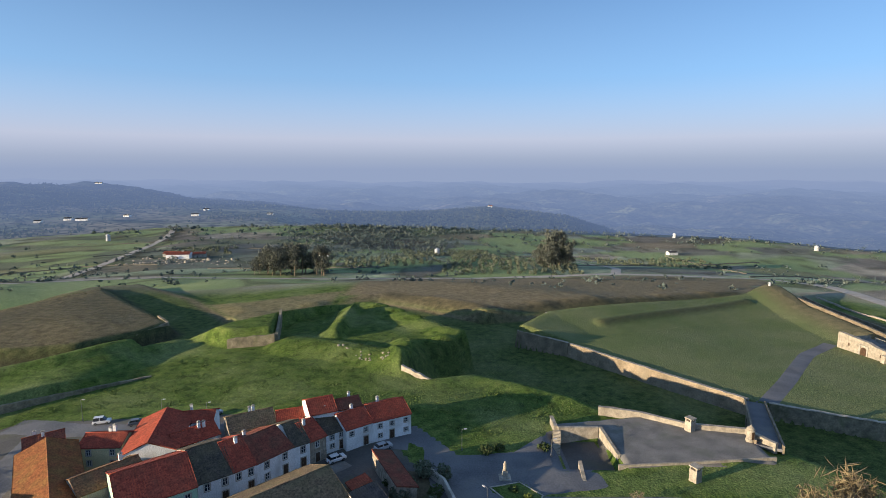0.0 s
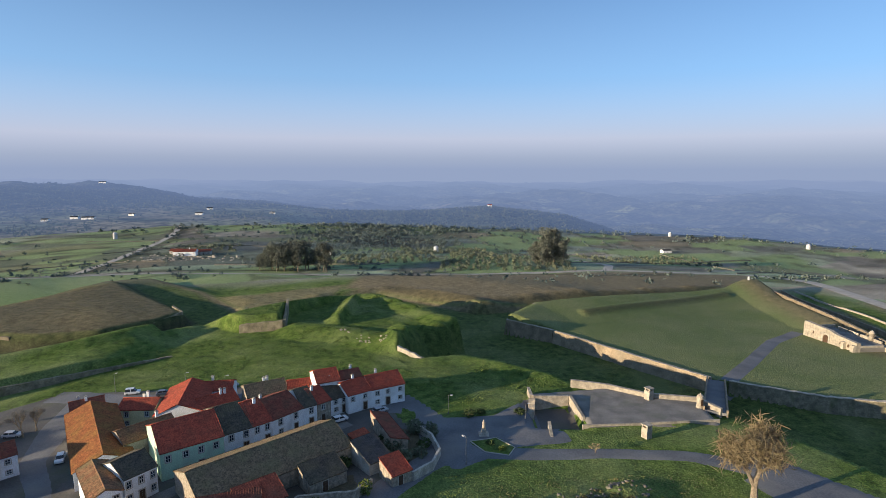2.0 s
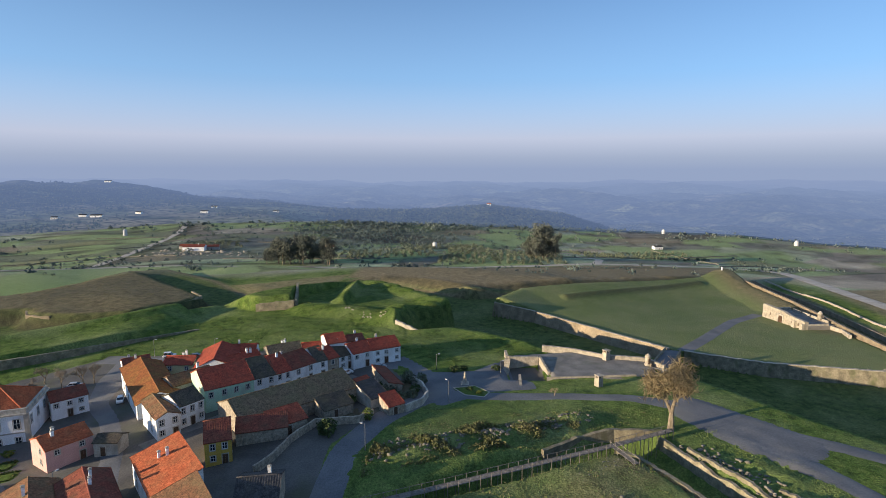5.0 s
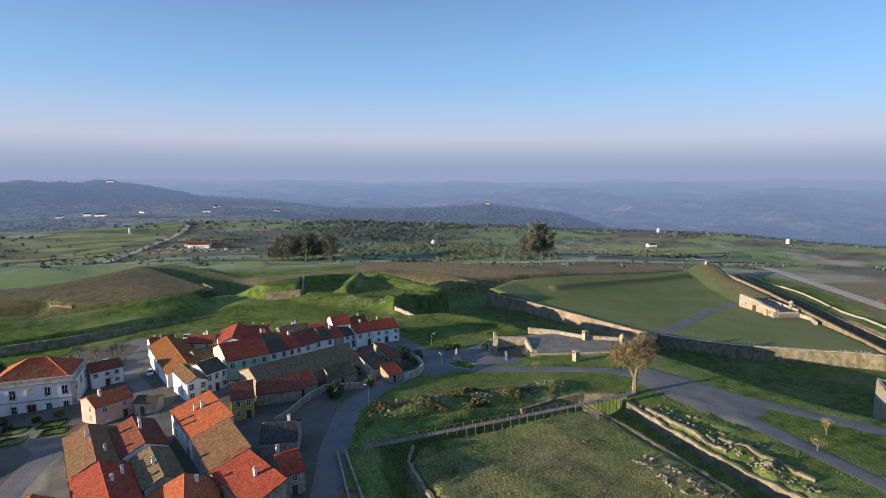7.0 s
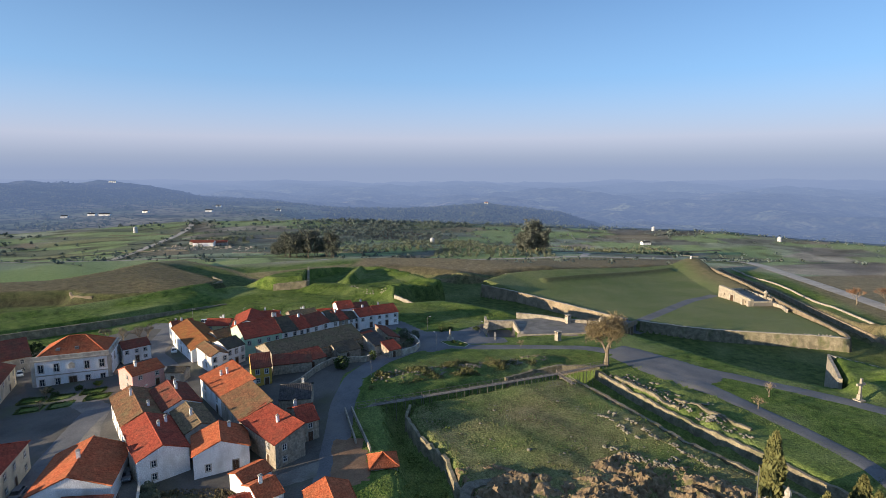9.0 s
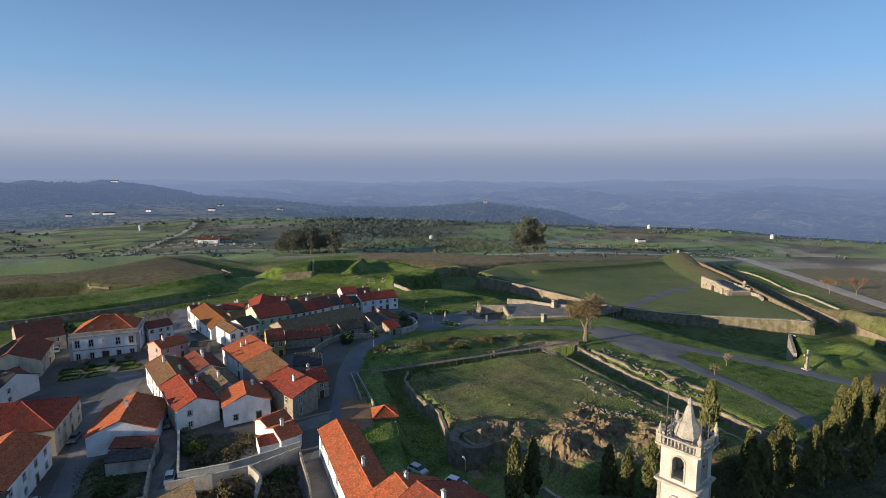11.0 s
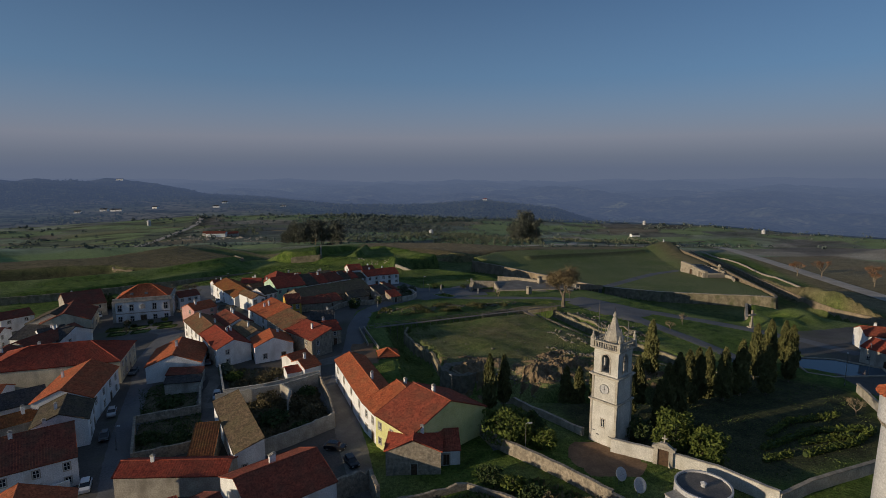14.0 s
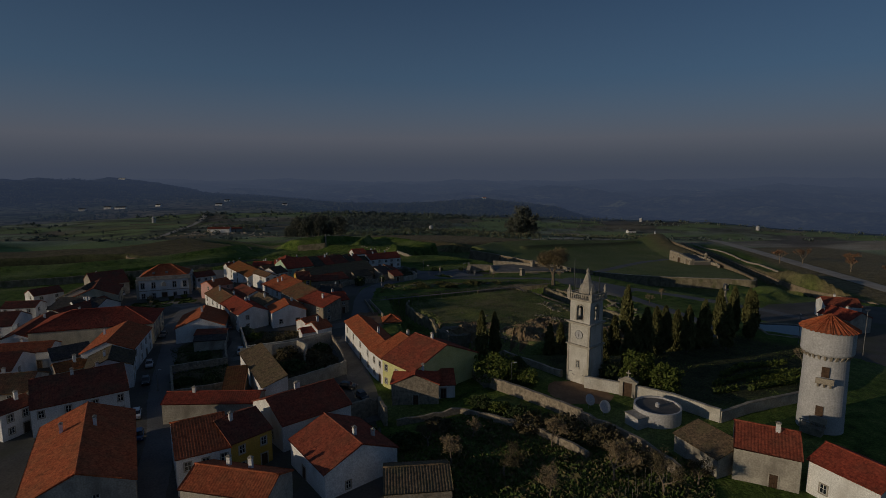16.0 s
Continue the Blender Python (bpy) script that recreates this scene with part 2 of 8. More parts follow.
def ground_material():
    """Grass and fields: dry and bare parts follow the land's zones, some shade is painted in."""
    m, n, l, b = material("grass_land", 0.95)
    b.inputs["Specular IOR Level"].default_value = 0.1
    tc = n.new("ShaderNodeTexCoord").outputs["Object"]
    def zone(name):
        a = n.new("ShaderNodeAttribute")
        a.attribute_name = name
        return a.outputs["Fac"]
    n1, n2, n3 = noise_node(n, l, 0.045, 6, tc), noise_node(n, l, 0.35, 6, tc), noise_node(n, l, 1.9, 5, tc)
    lush = ramp(n, l, n2.outputs[0], [(0.28, (0.038, 0.062, 0.015)), (0.5, (0.090, 0.140, 0.028)), (0.75, (0.155, 0.190, 0.050))])
    worn = ramp(n, l, n1.outputs[0], [(0.35, (0.178, 0.228, 0.078)), (0.65, (0.25, 0.275, 0.115))])
    dry = ramp(n, l, n2.outputs[0], [(0.3, (0.16, 0.122, 0.072)), (0.7, (0.30, 0.23, 0.138))])
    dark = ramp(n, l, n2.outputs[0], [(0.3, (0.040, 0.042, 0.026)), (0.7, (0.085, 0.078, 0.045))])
    col = mix(n, l, ramp(n, l, n1.outputs[0], [(0.46, (0,) * 3), (0.64, (0.45,) * 3)]), lush, worn)
    col = mix(n, l, zone("meadow"), col, worn)
    # far fields, one tone each, paled and greyed to imitate haze
    vor = n.new("ShaderNodeTexVoronoi")
    vor.inputs["Scale"].default_value = 0.0085
    mp = n.new("ShaderNodeMapping")
    mp.inputs["Scale"].default_value = (0.55, 1.0, 0.0)
    mp.inputs["Rotation"].default_value = (0, 0, 0.35)
    l.new(tc, mp.inputs["Vector"])
    l.new(mp.outputs[0], vor.inputs["Vector"])
    sep = n.new("ShaderNodeSeparateColor")
    l.new(vor.outputs["Color"], sep.inputs[0])
    field = ramp(n, l, sep.outputs[0], [(0.0, (0.24, 0.21, 0.165)), (0.25, (0.28, 0.32, 0.20)), (0.5, (0.31, 0.365, 0.22)), (0.72, (0.37, 0.325, 0.25)), (0.9, (0.25, 0.275, 0.215))])
    field = mix(n, l, 1.0, field, ramp(n, l, noise_node(n, l, 0.03, 8, tc).outputs[0], [(0.3, (0.6,) * 3), (0.7, (1.25,) * 3)]), 'MULTIPLY')
    col = mix(n, l, zone("field"), col, field)
    lit = ramp(n, l, n2.outputs[0], [(0.3, (0.205, 0.275, 0.100)), (0.7, (0.27, 0.335, 0.140))])
    earth = ramp(n, l, n2.outputs[0], [(0.3, (0.085, 0.075, 0.075)), (0.7, (0.13, 0.115, 0.105))])
    col = mix(n, l, zone("bright"), col, lit)
    col = mix(n, l, zone("soil"), col, earth)
    col = mix(n, l, zone("dry"), col, dry)
    # one mask for dark scrub and for shade painted onto the ground
    col = mix(n, l, zone("scrub_shade"), col, dark)
    col = mix(n, l, 1.0, col, ramp(n, l, n3.outputs[0], [(0.3, (0.58,) * 3), (0.7, (1.25,) * 3)]), 'MULTIPLY')
    n4 = noise_node(n, l, 7.0, 6, tc)
    col = mix(n, l, 1.0, col, ramp(n, l, n4.outputs[0], [(0.32, (0.55,) * 3), (0.5, (1.0,) * 3), (0.68, (1.4,) * 3)]), 'MULTIPLY')
    l.new(col, b.inputs["Base Color"])
    bump(n, l, b, n3.outputs[0], 0.7, 0.4)
    return m


M_GROUND = ground_material()


# ---- mesh helpers ----
def make(name, verts, faces, mat, parent=None, label="", smooth=False):
    """A mesh object from points and faces."""
    me = bpy.data.meshes.new(name)
    me.from_pydata([tuple(v) for v in verts], [], faces)
    me.materials.append(mat)
    if smooth:
        me.shade_smooth()
    return part_of(name, me, parent, label)


def part_of(name, me, parent=None, label=""):
    ob = new(name, me)
    if parent is not None:
        ob.parent = parent
    if label:
        tagged(ob, label)
    return ob


def group_at(name, x, y, z, turn=0.0):
    ob = new(name)
    ob.empty_display_size = 0.3
    ob.matrix_world = pose(x, y, z, 0, 0, math.degrees(turn))
    return ob


class Geo:
    """Collects points and faces for one mesh."""

    def __init__(self):
        self.v, self.f = [], []

    def box(self, x0, y0, z0, x1, y1, z1):
        k = len(self.v)
        self.v += [(x0, y0, z0), (x1, y0, z0), (x1, y1, z0), (x0, y1, z0), (x0, y0, z1), (x1, y0, z1), (x1, y1, z1), (x0, y1, z1)]
        self.f += [tuple(k + i for i in q) for q in ((0, 3, 2, 1), (4, 5, 6, 7), (0, 1, 5, 4), (1, 2, 6, 5), (2, 3, 7, 6), (3, 0, 4, 7))]
        return self

    def prism(self, ring, lift):
        """A ring of points extruded by lift; ring runs anticlockwise seen against lift."""
        k, n = len(self.v), len(ring)
        lift = Vector(lift)
        self.v += [tuple(p) for p in ring] + [tuple(Vector(p) + lift) for p in ring]
        self.f.append(tuple(range(k + n - 1, k - 1, -1)))
        self.f.append(tuple(range(k + n, k + 2 * n)))
        for i in range(n):
            j = (i + 1) % n
            self.f.append((k + i, k + j, k + n + j, k + n + i))
        return self

    def lathe(self, rings, n=16, cx=0, cy=0, cap=True):
        """Stacked circles of (radius, z)."""
        k = len(self.v)
        for r, z in rings:
            self.v += [(cx + r * math.cos(2 * math.pi * i / n), cy + r * math.sin(2 * math.pi * i / n), z) for i in range(n)]
        for a in range(len(rings) - 1):
            for i in range(n):
                j = (i + 1) % n
                self.f.append((k + a * n + i, k + a * n + j, k + a * n + n + j, k + a * n + n + i))
        if cap:
            self.f.append(tuple(range(k + n - 1, k - 1, -1)))
            t = k + (len(rings) - 1) * n
            self.f.append(tuple(range(t, t + n)))
        return self

    def tube(self, pts, radii, n=6):
        """A bent, tapered tube through pts."""
        k = len(self.v)
        pts = [Vector(p) for p in pts]
        for i, p in enumerate(pts):
            d = (pts[min(i + 1, len(pts) - 1)] - pts[max(i - 1, 0)]).normalized()
            side = d.orthogonal().normalized()
            up = d.cross(side)
            self.v += [tuple(p + radii[i] * (math.cos(2 * math.pi * j / n) * side + math.sin(2 * math.pi * j / n) * up)) for j in range(n)]
        for a in range(len(pts) - 1):
            for i in range(n):
                j = (i + 1) % n
                self.f.append((k + a * n + i, k + a * n + j, k + a * n + n + j, k + a * n + n + i))
        self.f.append(tuple(range(k + n - 1, k - 1, -1)))
        t = k + (len(pts) - 1) * n
        self.f.append(tuple(range(t, t + n)))
        return self

    def rib_slope(self, e0, e1, r1, r0, pitch=0.42, rows=5, amp=0.06, thick=0.12, sag=0.05):
        """A slope of rounded tile courses from the eave e0-e1 up to the ridge r0-r1."""
        e0, e1, r0, r1 = Vector(e0), Vector(e1), Vector(r0), Vector(r1)
        normal = (e1 - e0).cross(r0 - e0).normalized()
        cols = max(3, int((e1 - e0).length / pitch)) * 3
        k = len(self.v)
        for j in range(rows):
            v = j / (rows - 1)
            a, b = e0.lerp(r0, v), e1.lerp(r1, v)
            for i in range(cols + 1):
                p = a.lerp(b, i / cols)
                wave = amp * math.cos(2 * math.pi * i / 3)
                dip = sag * noise.noise((p.x * 0.35, p.y * 0.35, p.z * 0.3 + e0.x)) - sag * 0.6 * math.sin(math.pi * v)
                self.v.append(tuple(p + normal * (wave + dip + 0.06)))
        w = cols + 1
        for j in range(rows - 1):
            for i in range(cols):
                s = k + j * w + i
                self.f.append((s, s + 1, s + w + 1, s + w))
        # underside and edges
        q = len(self.v)
        self.v += [tuple(p - normal * thick) for p in (e0, e1, r1, r0)]
        self.f.append((q + 3, q + 2, q + 1, q))
        t = k + (rows - 1) * w
        self.f += [(k, q, q + 1, k + cols), (k + cols, q + 1, q + 2, t + cols), (t, k, q, q + 3), (t + cols, q + 2, q + 3, t)]
        return self

    def put(self, name, mat, parent=None, label="", smooth=False):
        return make(name, self.v, self.f, mat, parent, label, smooth)

    def data(self, name, mat, smooth=False):
        me = bpy.data.meshes.new(name)
        me.from_pydata(self.v, [], self.f)
        me.materials.append(mat)
        if smooth:
            me.shade_smooth()
        return me


# ---- land ----
CONTROL = [(-60, -15, -1.5), (-38, 11, .8), (-110, 64, -3.5), (-85, 92, -1), (-50, 75, 1.5), (-7, 116, 1.2), (10, 100, 0), (-10, 57, 4.5), (-15, 27, 4), (10, -24, 0.5), (45, -37, 4.5), (53, -55, 3.5), (60, 72, 2.4), (84, 50, 2.5), (124, 57, -2), (60, -58, 4), (5, -60, 1), (-60, -70, -1), (97, 156, -8.5), (178, 233, -15), (110, 0, 1.5), (80, -60, 4), (-60, 172, -0.5), (-25, 168, 0.6), (-97, 163, -2.9), (-75, 150, -2.0), (-122, 128, -6.8), (-100, 126, -4.6), (-150, 108, -6.8), (-170, 105, -5), (-45, 215, -0.8), (-25, 238, -0.8), (-12, 205, -0.4), (-225, 350, -22), (-300, 300, -20), (-150, 335, -17), (-20, 298, -11), (-62, 302, -12), (22, 280, -9.5), (-102, 274, -13), (30, 115, -1.8), (51, 100, 0), (60, 120, -1)]
PROFILE = [(-250, 1), (100, 0), (180, -1), (250, -5), (300, -10.5), (340, -16), (380, -21), (430, -28), (470, -33), (620, -38), (800, -46), (6000, -60)]



def base_height(x, y):
    """The broad lie of the land."""
    x, y = np.asarray(x, float), np.asarray(y, float)
    total = np.full(np.broadcast(x, y).shape, 0.05)
    height = 0.05 * np.interp(y, [p[0] for p in PROFILE], [p[1] for p in PROFILE])
    for cx, cy, cz in CONTROL:
        w = np.exp(-((x - cx) ** 2 + (y - cy) ** 2) / (2 * 28.0 ** 2))
        total, height = total + w, height + w * cz
    return height / total


def sd_poly(x, y, poly):
    """Signed distance to a polygon, positive inside."""
    d = np.full(x.shape, 1e9)
    inside = np.zeros(x.shape, bool)
    n = len(poly)
    for i in range(n):
        (ax, ay), (bx, by) = poly[i], poly[(i + 1) % n]
        ex, ey = bx - ax, by - ay
        t = np.clip(((x - ax) * ex + (y - ay) * ey) / (ex * ex + ey * ey), 0, 1)
        d = np.minimum(d, np.hypot(x - ax - t * ex, y - ay - t * ey))
        cross = (ay > y) != (by > y)
        with np.errstate(divide='ignore', invalid='ignore'):
            xi = ax + (y - ay) * ex / (ey if ey else 1e-9)
        inside ^= cross & (x < xi)
    return np.where(inside, d, -d)


def sd_line(x, y, line):
    """Distance to a bent line."""
    d = np.full(x.shape, 1e9)
    for (ax, ay), (bx, by) in zip(line, line[1:]):
        ex, ey = bx - ax, by - ay
        t = np.clip(((x - ax) * ex + (y - ay) * ey) / (ex * ex + ey * ey), 0, 1)
        d = np.minimum(d, np.hypot(x - ax - t * ex, y - ay - t * ey))
    return d


def smooth(a, b, v):
    t = np.clip((v - a) / (b - a), 0, 1)
    return t * t * (3 - 2 * t)


def wavy(x, y, scale, seed=0.0):
    """Cheap smooth unevenness from sines, between about -1 and 1."""
    x, y = x / scale, y / scale
    return (np.sin(x * 1.7 + 1.3 * np.sin(y * 1.1 + seed)) + np.sin(y * 1.9 + 1.1 * np.sin(x * 1.3 + seed * 2)) + np.sin((x + y) * 2.9 + seed * 3) * 0.5 + np.sin((x * 0.8 - y * 1.2) * 5.1 + seed) * 0.3) / 2.8


MOAT = [(-330, 78), (-178, 137), (-142, 162), (-126, 172), (-114, 188), (-97, 199), (-93, 207), (-66, 234), (-37, 264), (-13, 230), (3, 207), (11, 199), (5, 192), (-7, 188), (-10, 173), (-11, 160), (-3, 154), (10, 158), (24, 152), (37, 143.5), (44, 136.5), (54, 131), (76, 121), (82, 111), (90, 98), (95, 86), (101, 77.5), (111, 66.5), (122, 60), (129, 67), (141, 91), (160, 66), (190, 44), (203, 80), (193, 110), (195, 137), (204, 190), (213, 235), (220, 300), (226, 328), (214, 342), (190, 334), (108, 297), (48, 270), (22, 262), (-10, 286), (-37, 302), (-62, 286), (-96, 250), (-150, 312), (-205, 356), (-232, 345), (-246, 262), (-330, 230)]
RAVELIN = [(33, 226), (53, 214.5), (80, 181), (98, 160), (126, 145), (169, 134), (178, 130), (181, 136), (190, 193), (198, 240), (205, 308), (205, 322), (196, 322), (176, 309), (108, 277), (50, 250)]
MOUND = [(-127, 241), (-131, 226), (-147, 208), (-170, 203), (-194, 205), (-200, 213), (-231, 206), (-300, 180), (-310, 215), (-232, 240), (-226, 270), (-217, 335)]
PARAPET = [(-96, 199), (-92, 207), (-66, 232), (-37, 262), (-40, 256), (-65.5, 213), (-62, 190), (-77, 188)]
TERREPLEIN = [(-300, 40), (-158, 113), (-121, 141), (-92, 163), (-98, 180), (-112, 187), (-126, 170), (-142, 160), (-178, 135), (-300, 78)]
CASTLE_MOAT = [(-3, 41.5), (5, 47), (26, 60), (46, 70), (55, 67), (60, 54), (65, 41.5), (69, 33), (77, 20), (86, 2), (86, -8), (62, -16), (22, -13), (5, -4), (4, 10), (1.5, 20), (-1, 30), (-2.5, 36)]
CASTLE = [(3, 42), (20, 49.6), (36, 56.6), (43, 60), (47, 57.5), (52, 48), (57, 36.5), (62, 24.5), (68, 16), (76, 2), (74, -4), (40, -8), (20, 2), (13.5, 8), (11.5, 18), (5.5, 27), (2, 36)]
ESPLANADE = [(27.5, 120.8), (28, 125), (50, 129), (73, 120), (72, 108), (38.8, 105), (38.8, 110), (37.8, 121.4)]


def height(x, y):
    """The ground's height anywhere."""
    x, y = np.asarray(x, float), np.asarray(y, float)
    z = base_height(x, y)
    r, az = np.hypot(x, y), np.degrees(np.arctan2(x, y))
    s = smooth(520, 820, r) * smooth(-100, 200, y)
    z = z * (1 - s) + country(r, az, x, y) * s
    z = z + 0.12 * wavy(x, y, 5, 1.0) + 0.25 * wavy(x, y, 17, 3.0) * smooth(-20, 200, y) + 2.2 * wavy(x, y, 95, 0.4) * smooth(380, 520, y)
    z = z + (3.0 + 1.6 * smooth(-100, -120, x)) * smooth(0.1, 1.7, sd_poly(x, y, TERREPLEIN)) * smooth(-92, -112, x)
    z = z + 1.7 * np.clip(1.2 - sd_line(x, y, [(-300, 71), (-178, 129), (-142, 154), (-126, 165), (-112, 181), (-98, 193)]) / 5, 0, 1) * smooth(-90, -104, x)
    # the bastion: broad left parapet, embrasured right parapet, traverse and banks inside
    edge = sd_line(x, y, [(-96, 199), (-92, 207), (-37, 263)])
    z = z + 6.3 * np.clip(edge / 15, 0, 1) * smooth(-1.2, 0.4, sd_poly(x, y, PARAPET))
    along = (y - 203) / 54
    face = sd_line(x, y, [(-36, 254), (-15, 225), (1, 203), (7, 197), (2, 193)])
    notch = smooth(0.35, 0.8, np.sin(along * 30)) * smooth(1.0, 0.85, along)
    z = z + (2.2 - 1.2 * notch) * np.clip(1.35 - face / 6.5, 0, 1)
    u = x + 39.5 - 0.02 * (y - 196)
    ends = smooth(192, 196, y) * smooth(242, 234, y)
    z = z + 4.2 * np.where(u < 0, np.clip(1 + u / 9, 0, 1), np.clip(1 - u / 2.6, 0, 1)) * ends
    z = z + 2.8 * np.clip(1.25 - sd_line(x, y, [(-54, 186), (-37, 181), (-22, 173), (-15, 167)]) / 8, 0, 1)
    z = z + (2.4 + 0.7 * wavy(x, y, 3, 5)) * np.clip(1.3 - sd_line(x, y, [(-13, 186), (-13, 168), (-10, 160)]) / 5, 0, 1)
    outer = np.interp(y, [60, 126, 202, 258, 372], [-9.0, -9.5, -11.5, -13.5, -20])
    z = z + (np.minimum(outer - z, 0)) * smooth(192, 203, x) * smooth(40, 75, y) * smooth(420, 380, y) * smooth(420, 330, x)
    # ditches, then the works that stand in them
    z = z + (-14.6 - 0.02 * np.clip(y - 180, 0, 250) * smooth(60, 200, x) - z) * smooth(-1.8 - 13 * smooth(264, 280, y) * (x < 230), 0.8 + 12 * np.exp(-((x + 2) ** 2 + (y - 181) ** 2) / 15 ** 2), sd_poly(x, y, MOAT))
    v = sd_poly(x, y, RAVELIN)
    inside = -10.0 - smooth(60, 170, x) * np.interp(y, [150, 226, 300], [0, 4.2, 5.4])
    back = sd_line(x, y, [(36, 228), (50, 248), (108, 275), (176, 307), (200, 318)])
    inside = inside + 5.2 * np.clip(1.12 - back / 24, 0, 1) + 3.4 * np.clip(1.2 - sd_line(x, y, [(200, 318), (201, 280), (196, 240)]) / 17, 0, 1)
    inside = inside + 1.3 * np.clip(1.3 - sd_line(x, y, [(74, 241), (120, 266), (172, 295)]) / 3.5, 0, 1)
    z = z + (inside - z) * smooth(-0.6, 0.6, v)
    m = sd_poly(x, y, MOUND)
    z = z + (-7.4 - 0.05 * np.clip(y - 235, 0, 120) + 0.5 * wavy(x, y, 22, 1.7) + 0.9 * np.clip(m / 20, 0, 1) - z) * smooth(-5.0, 0.8, m)
    # rough outworks beyond the ditches
    z = z + (0.1 + 0.9 * wavy(x, y, 11, 2.0)) * np.clip(1.2 - sd_line(x, y, [(-96, 262), (-62, 300), (-37, 316), (-6, 300), (26, 276), (50, 284), (110, 310), (190, 346)]) / 9, 0, 1) * smooth(1.0, -1.0, sd_poly(x, y, MOAT))
    z = z + 0.9 * np.exp(-(sd_line(x, y, [(-2, 151), (10, 154), (22, 149), (36, 140)]) / 4.0) ** 2) * smooth(0.4, -0.4, sd_poly(x, y, MOAT))
    c = sd_poly(x, y, CASTLE)
    bank = np.exp(-(sd_line(x, y, [(-8, 52), (12, 62), (40, 76)]) / 6) ** 2)
    z = z + bank * (1.4 + 0.7 * wavy(x, y, 3.2, 2))
    z = z + (-2.2 - z) * smooth(-2.5, 1.5, sd_poly(x, y, CASTLE_MOAT))
    z = z + (2.6 + 0.5 * wavy(x, y, 7, 4) - z) * smooth(-1.2, 0.8, c)
    for bx, by, br, bh in ((127, 57, 5, 2.6), (146, 66, 7, 3.4), (138, 58, 4, 1.6)):
        z = z + bh * np.exp(-(((x - bx) ** 2 + (y - by) ** 2) / br ** 2) ** 1.5)
    rough = np.exp(-(((x - 30) / 26) ** 2 + ((y - 2) / 9) ** 2)) + np.exp(-(((x - 72) / 8) ** 2 + ((y - 38) / 22) ** 2))
    z = z + rough * 1.3 * wavy(x, y, 2.4, 7)
    z = z + (-2.4 - z) * smooth(-1.5, 0.8, sd_poly(x, y, [(26, 106), (26, 121), (38, 121.5), (38.5, 106)])) * smooth(-1.0, 1.0, 121.2 - y)
    z = z + (0.2 - z) * smooth(-0.7, 0.7, sd_poly(x, y, ESPLANADE))
    return z - DIVE * smooth(0.0, 1.0, far_edge(x, y))


DIVE = 150.0


def far_edge(x, y):
    """0 on the near land, 1 where it has dropped below the far country."""
    return (np.hypot(x, y) - 1080) / 120.0 * (np.abs(np.arctan2(x, y)) < 1.1)


def country(r, az, x, y):
    """Height of the far country by distance and bearing: high fields and a long ridge to the left, a wooded ridge ahead, a deep valley and a plateau beyond."""
    flat = np.interp(az, [-42, -25, -10, 0, 10, 20, 30, 42], [-46, -42, -48, -54, -60, -62, -60, -66])
    crest = np.interp(az, [-45, -39.5, -36, -32, -27, -22, -16, -8], [24, 11, 0, -20, -36, -54, -66, -90])
    ridge = np.interp(az, [-18, -8, -1, 2, 5, 9, 13, 17, 21], [-70, -62, -59, -57, -49, -62, -80, -112, -160])
    left = flat + (crest - flat) * smooth(1350, 2350, r) - 75 * smooth(2350, 3200, r)
    dale = -62 + np.interp(r, [950, 1100, 1250, 1600, 1900, 2500, 3400, 5500, 8500], [0, 0, -50, -128, -116, -94, -38, 24, 40])
    right = dale + (flat + 62) * smooth(1250, 1050, r)
    right = np.maximum(right, -200 + (ridge + 200) * np.exp(-(np.abs(r - 1560) / 360) ** 2.6))
    w = smooth(-7, -19, az)
    z = left * w + right * (1 - w)
    z = np.maximum(z, dale * smooth(2600, 3600, r) - 400 * smooth(3600, 2600, r))
    rough = 20 * wavy(x, y, 390, 1.3) + 15 * wavy(x, y, 190, 0.7) + 7 * wavy(x, y, 75, 2.0) + 3 * wavy(x, y, 31, 4.0)
    return z + rough * (0.12 * smooth(700, 1300, r) + 0.3 * smooth(1300, 1800, r) + 1.1 * smooth(1800, 2600, r) - 0.9 * smooth(3600, 6000, r))


def ground_at(x, y):
    return float(height(np.array([float(x)]), np.array([float(y)]))[0])


def land_at(x, y):
    """The land's height near or far."""
    r = math.hypot(x, y)
    return ground_at(x, y) if r < 1075 else float(country(np.array([r]), np.array([math.degrees(math.atan2(x, y))]), np.array([float(x)]), np.array([float(y)]))[0])


def axis(lo, hi, step, ends, growth=1.06):
    """Grid lines, close between lo and hi and wider and wider out to the ends."""
    mid = list(np.arange(lo, hi + step / 2, step))
    for sign, end in ((-1, ends[0]), (1, ends[1])):
        p, s = (mid[0] if sign < 0 else mid[-1]), step
        out = []
        while abs(p - end) > s:
            s *= growth
            p += sign * s
            out.append(p)
        mid = out[::-1] + mid if sign < 0 else mid + out
    return np.array(mid)


PLOT = np.random.RandomState(21)
PLOT_XY = np.column_stack([PLOT.uniform(-1300, 1300, 620), PLOT.uniform(330, 1300, 620)])
PLOT_TONE = PLOT.uniform(0, 1, 620)


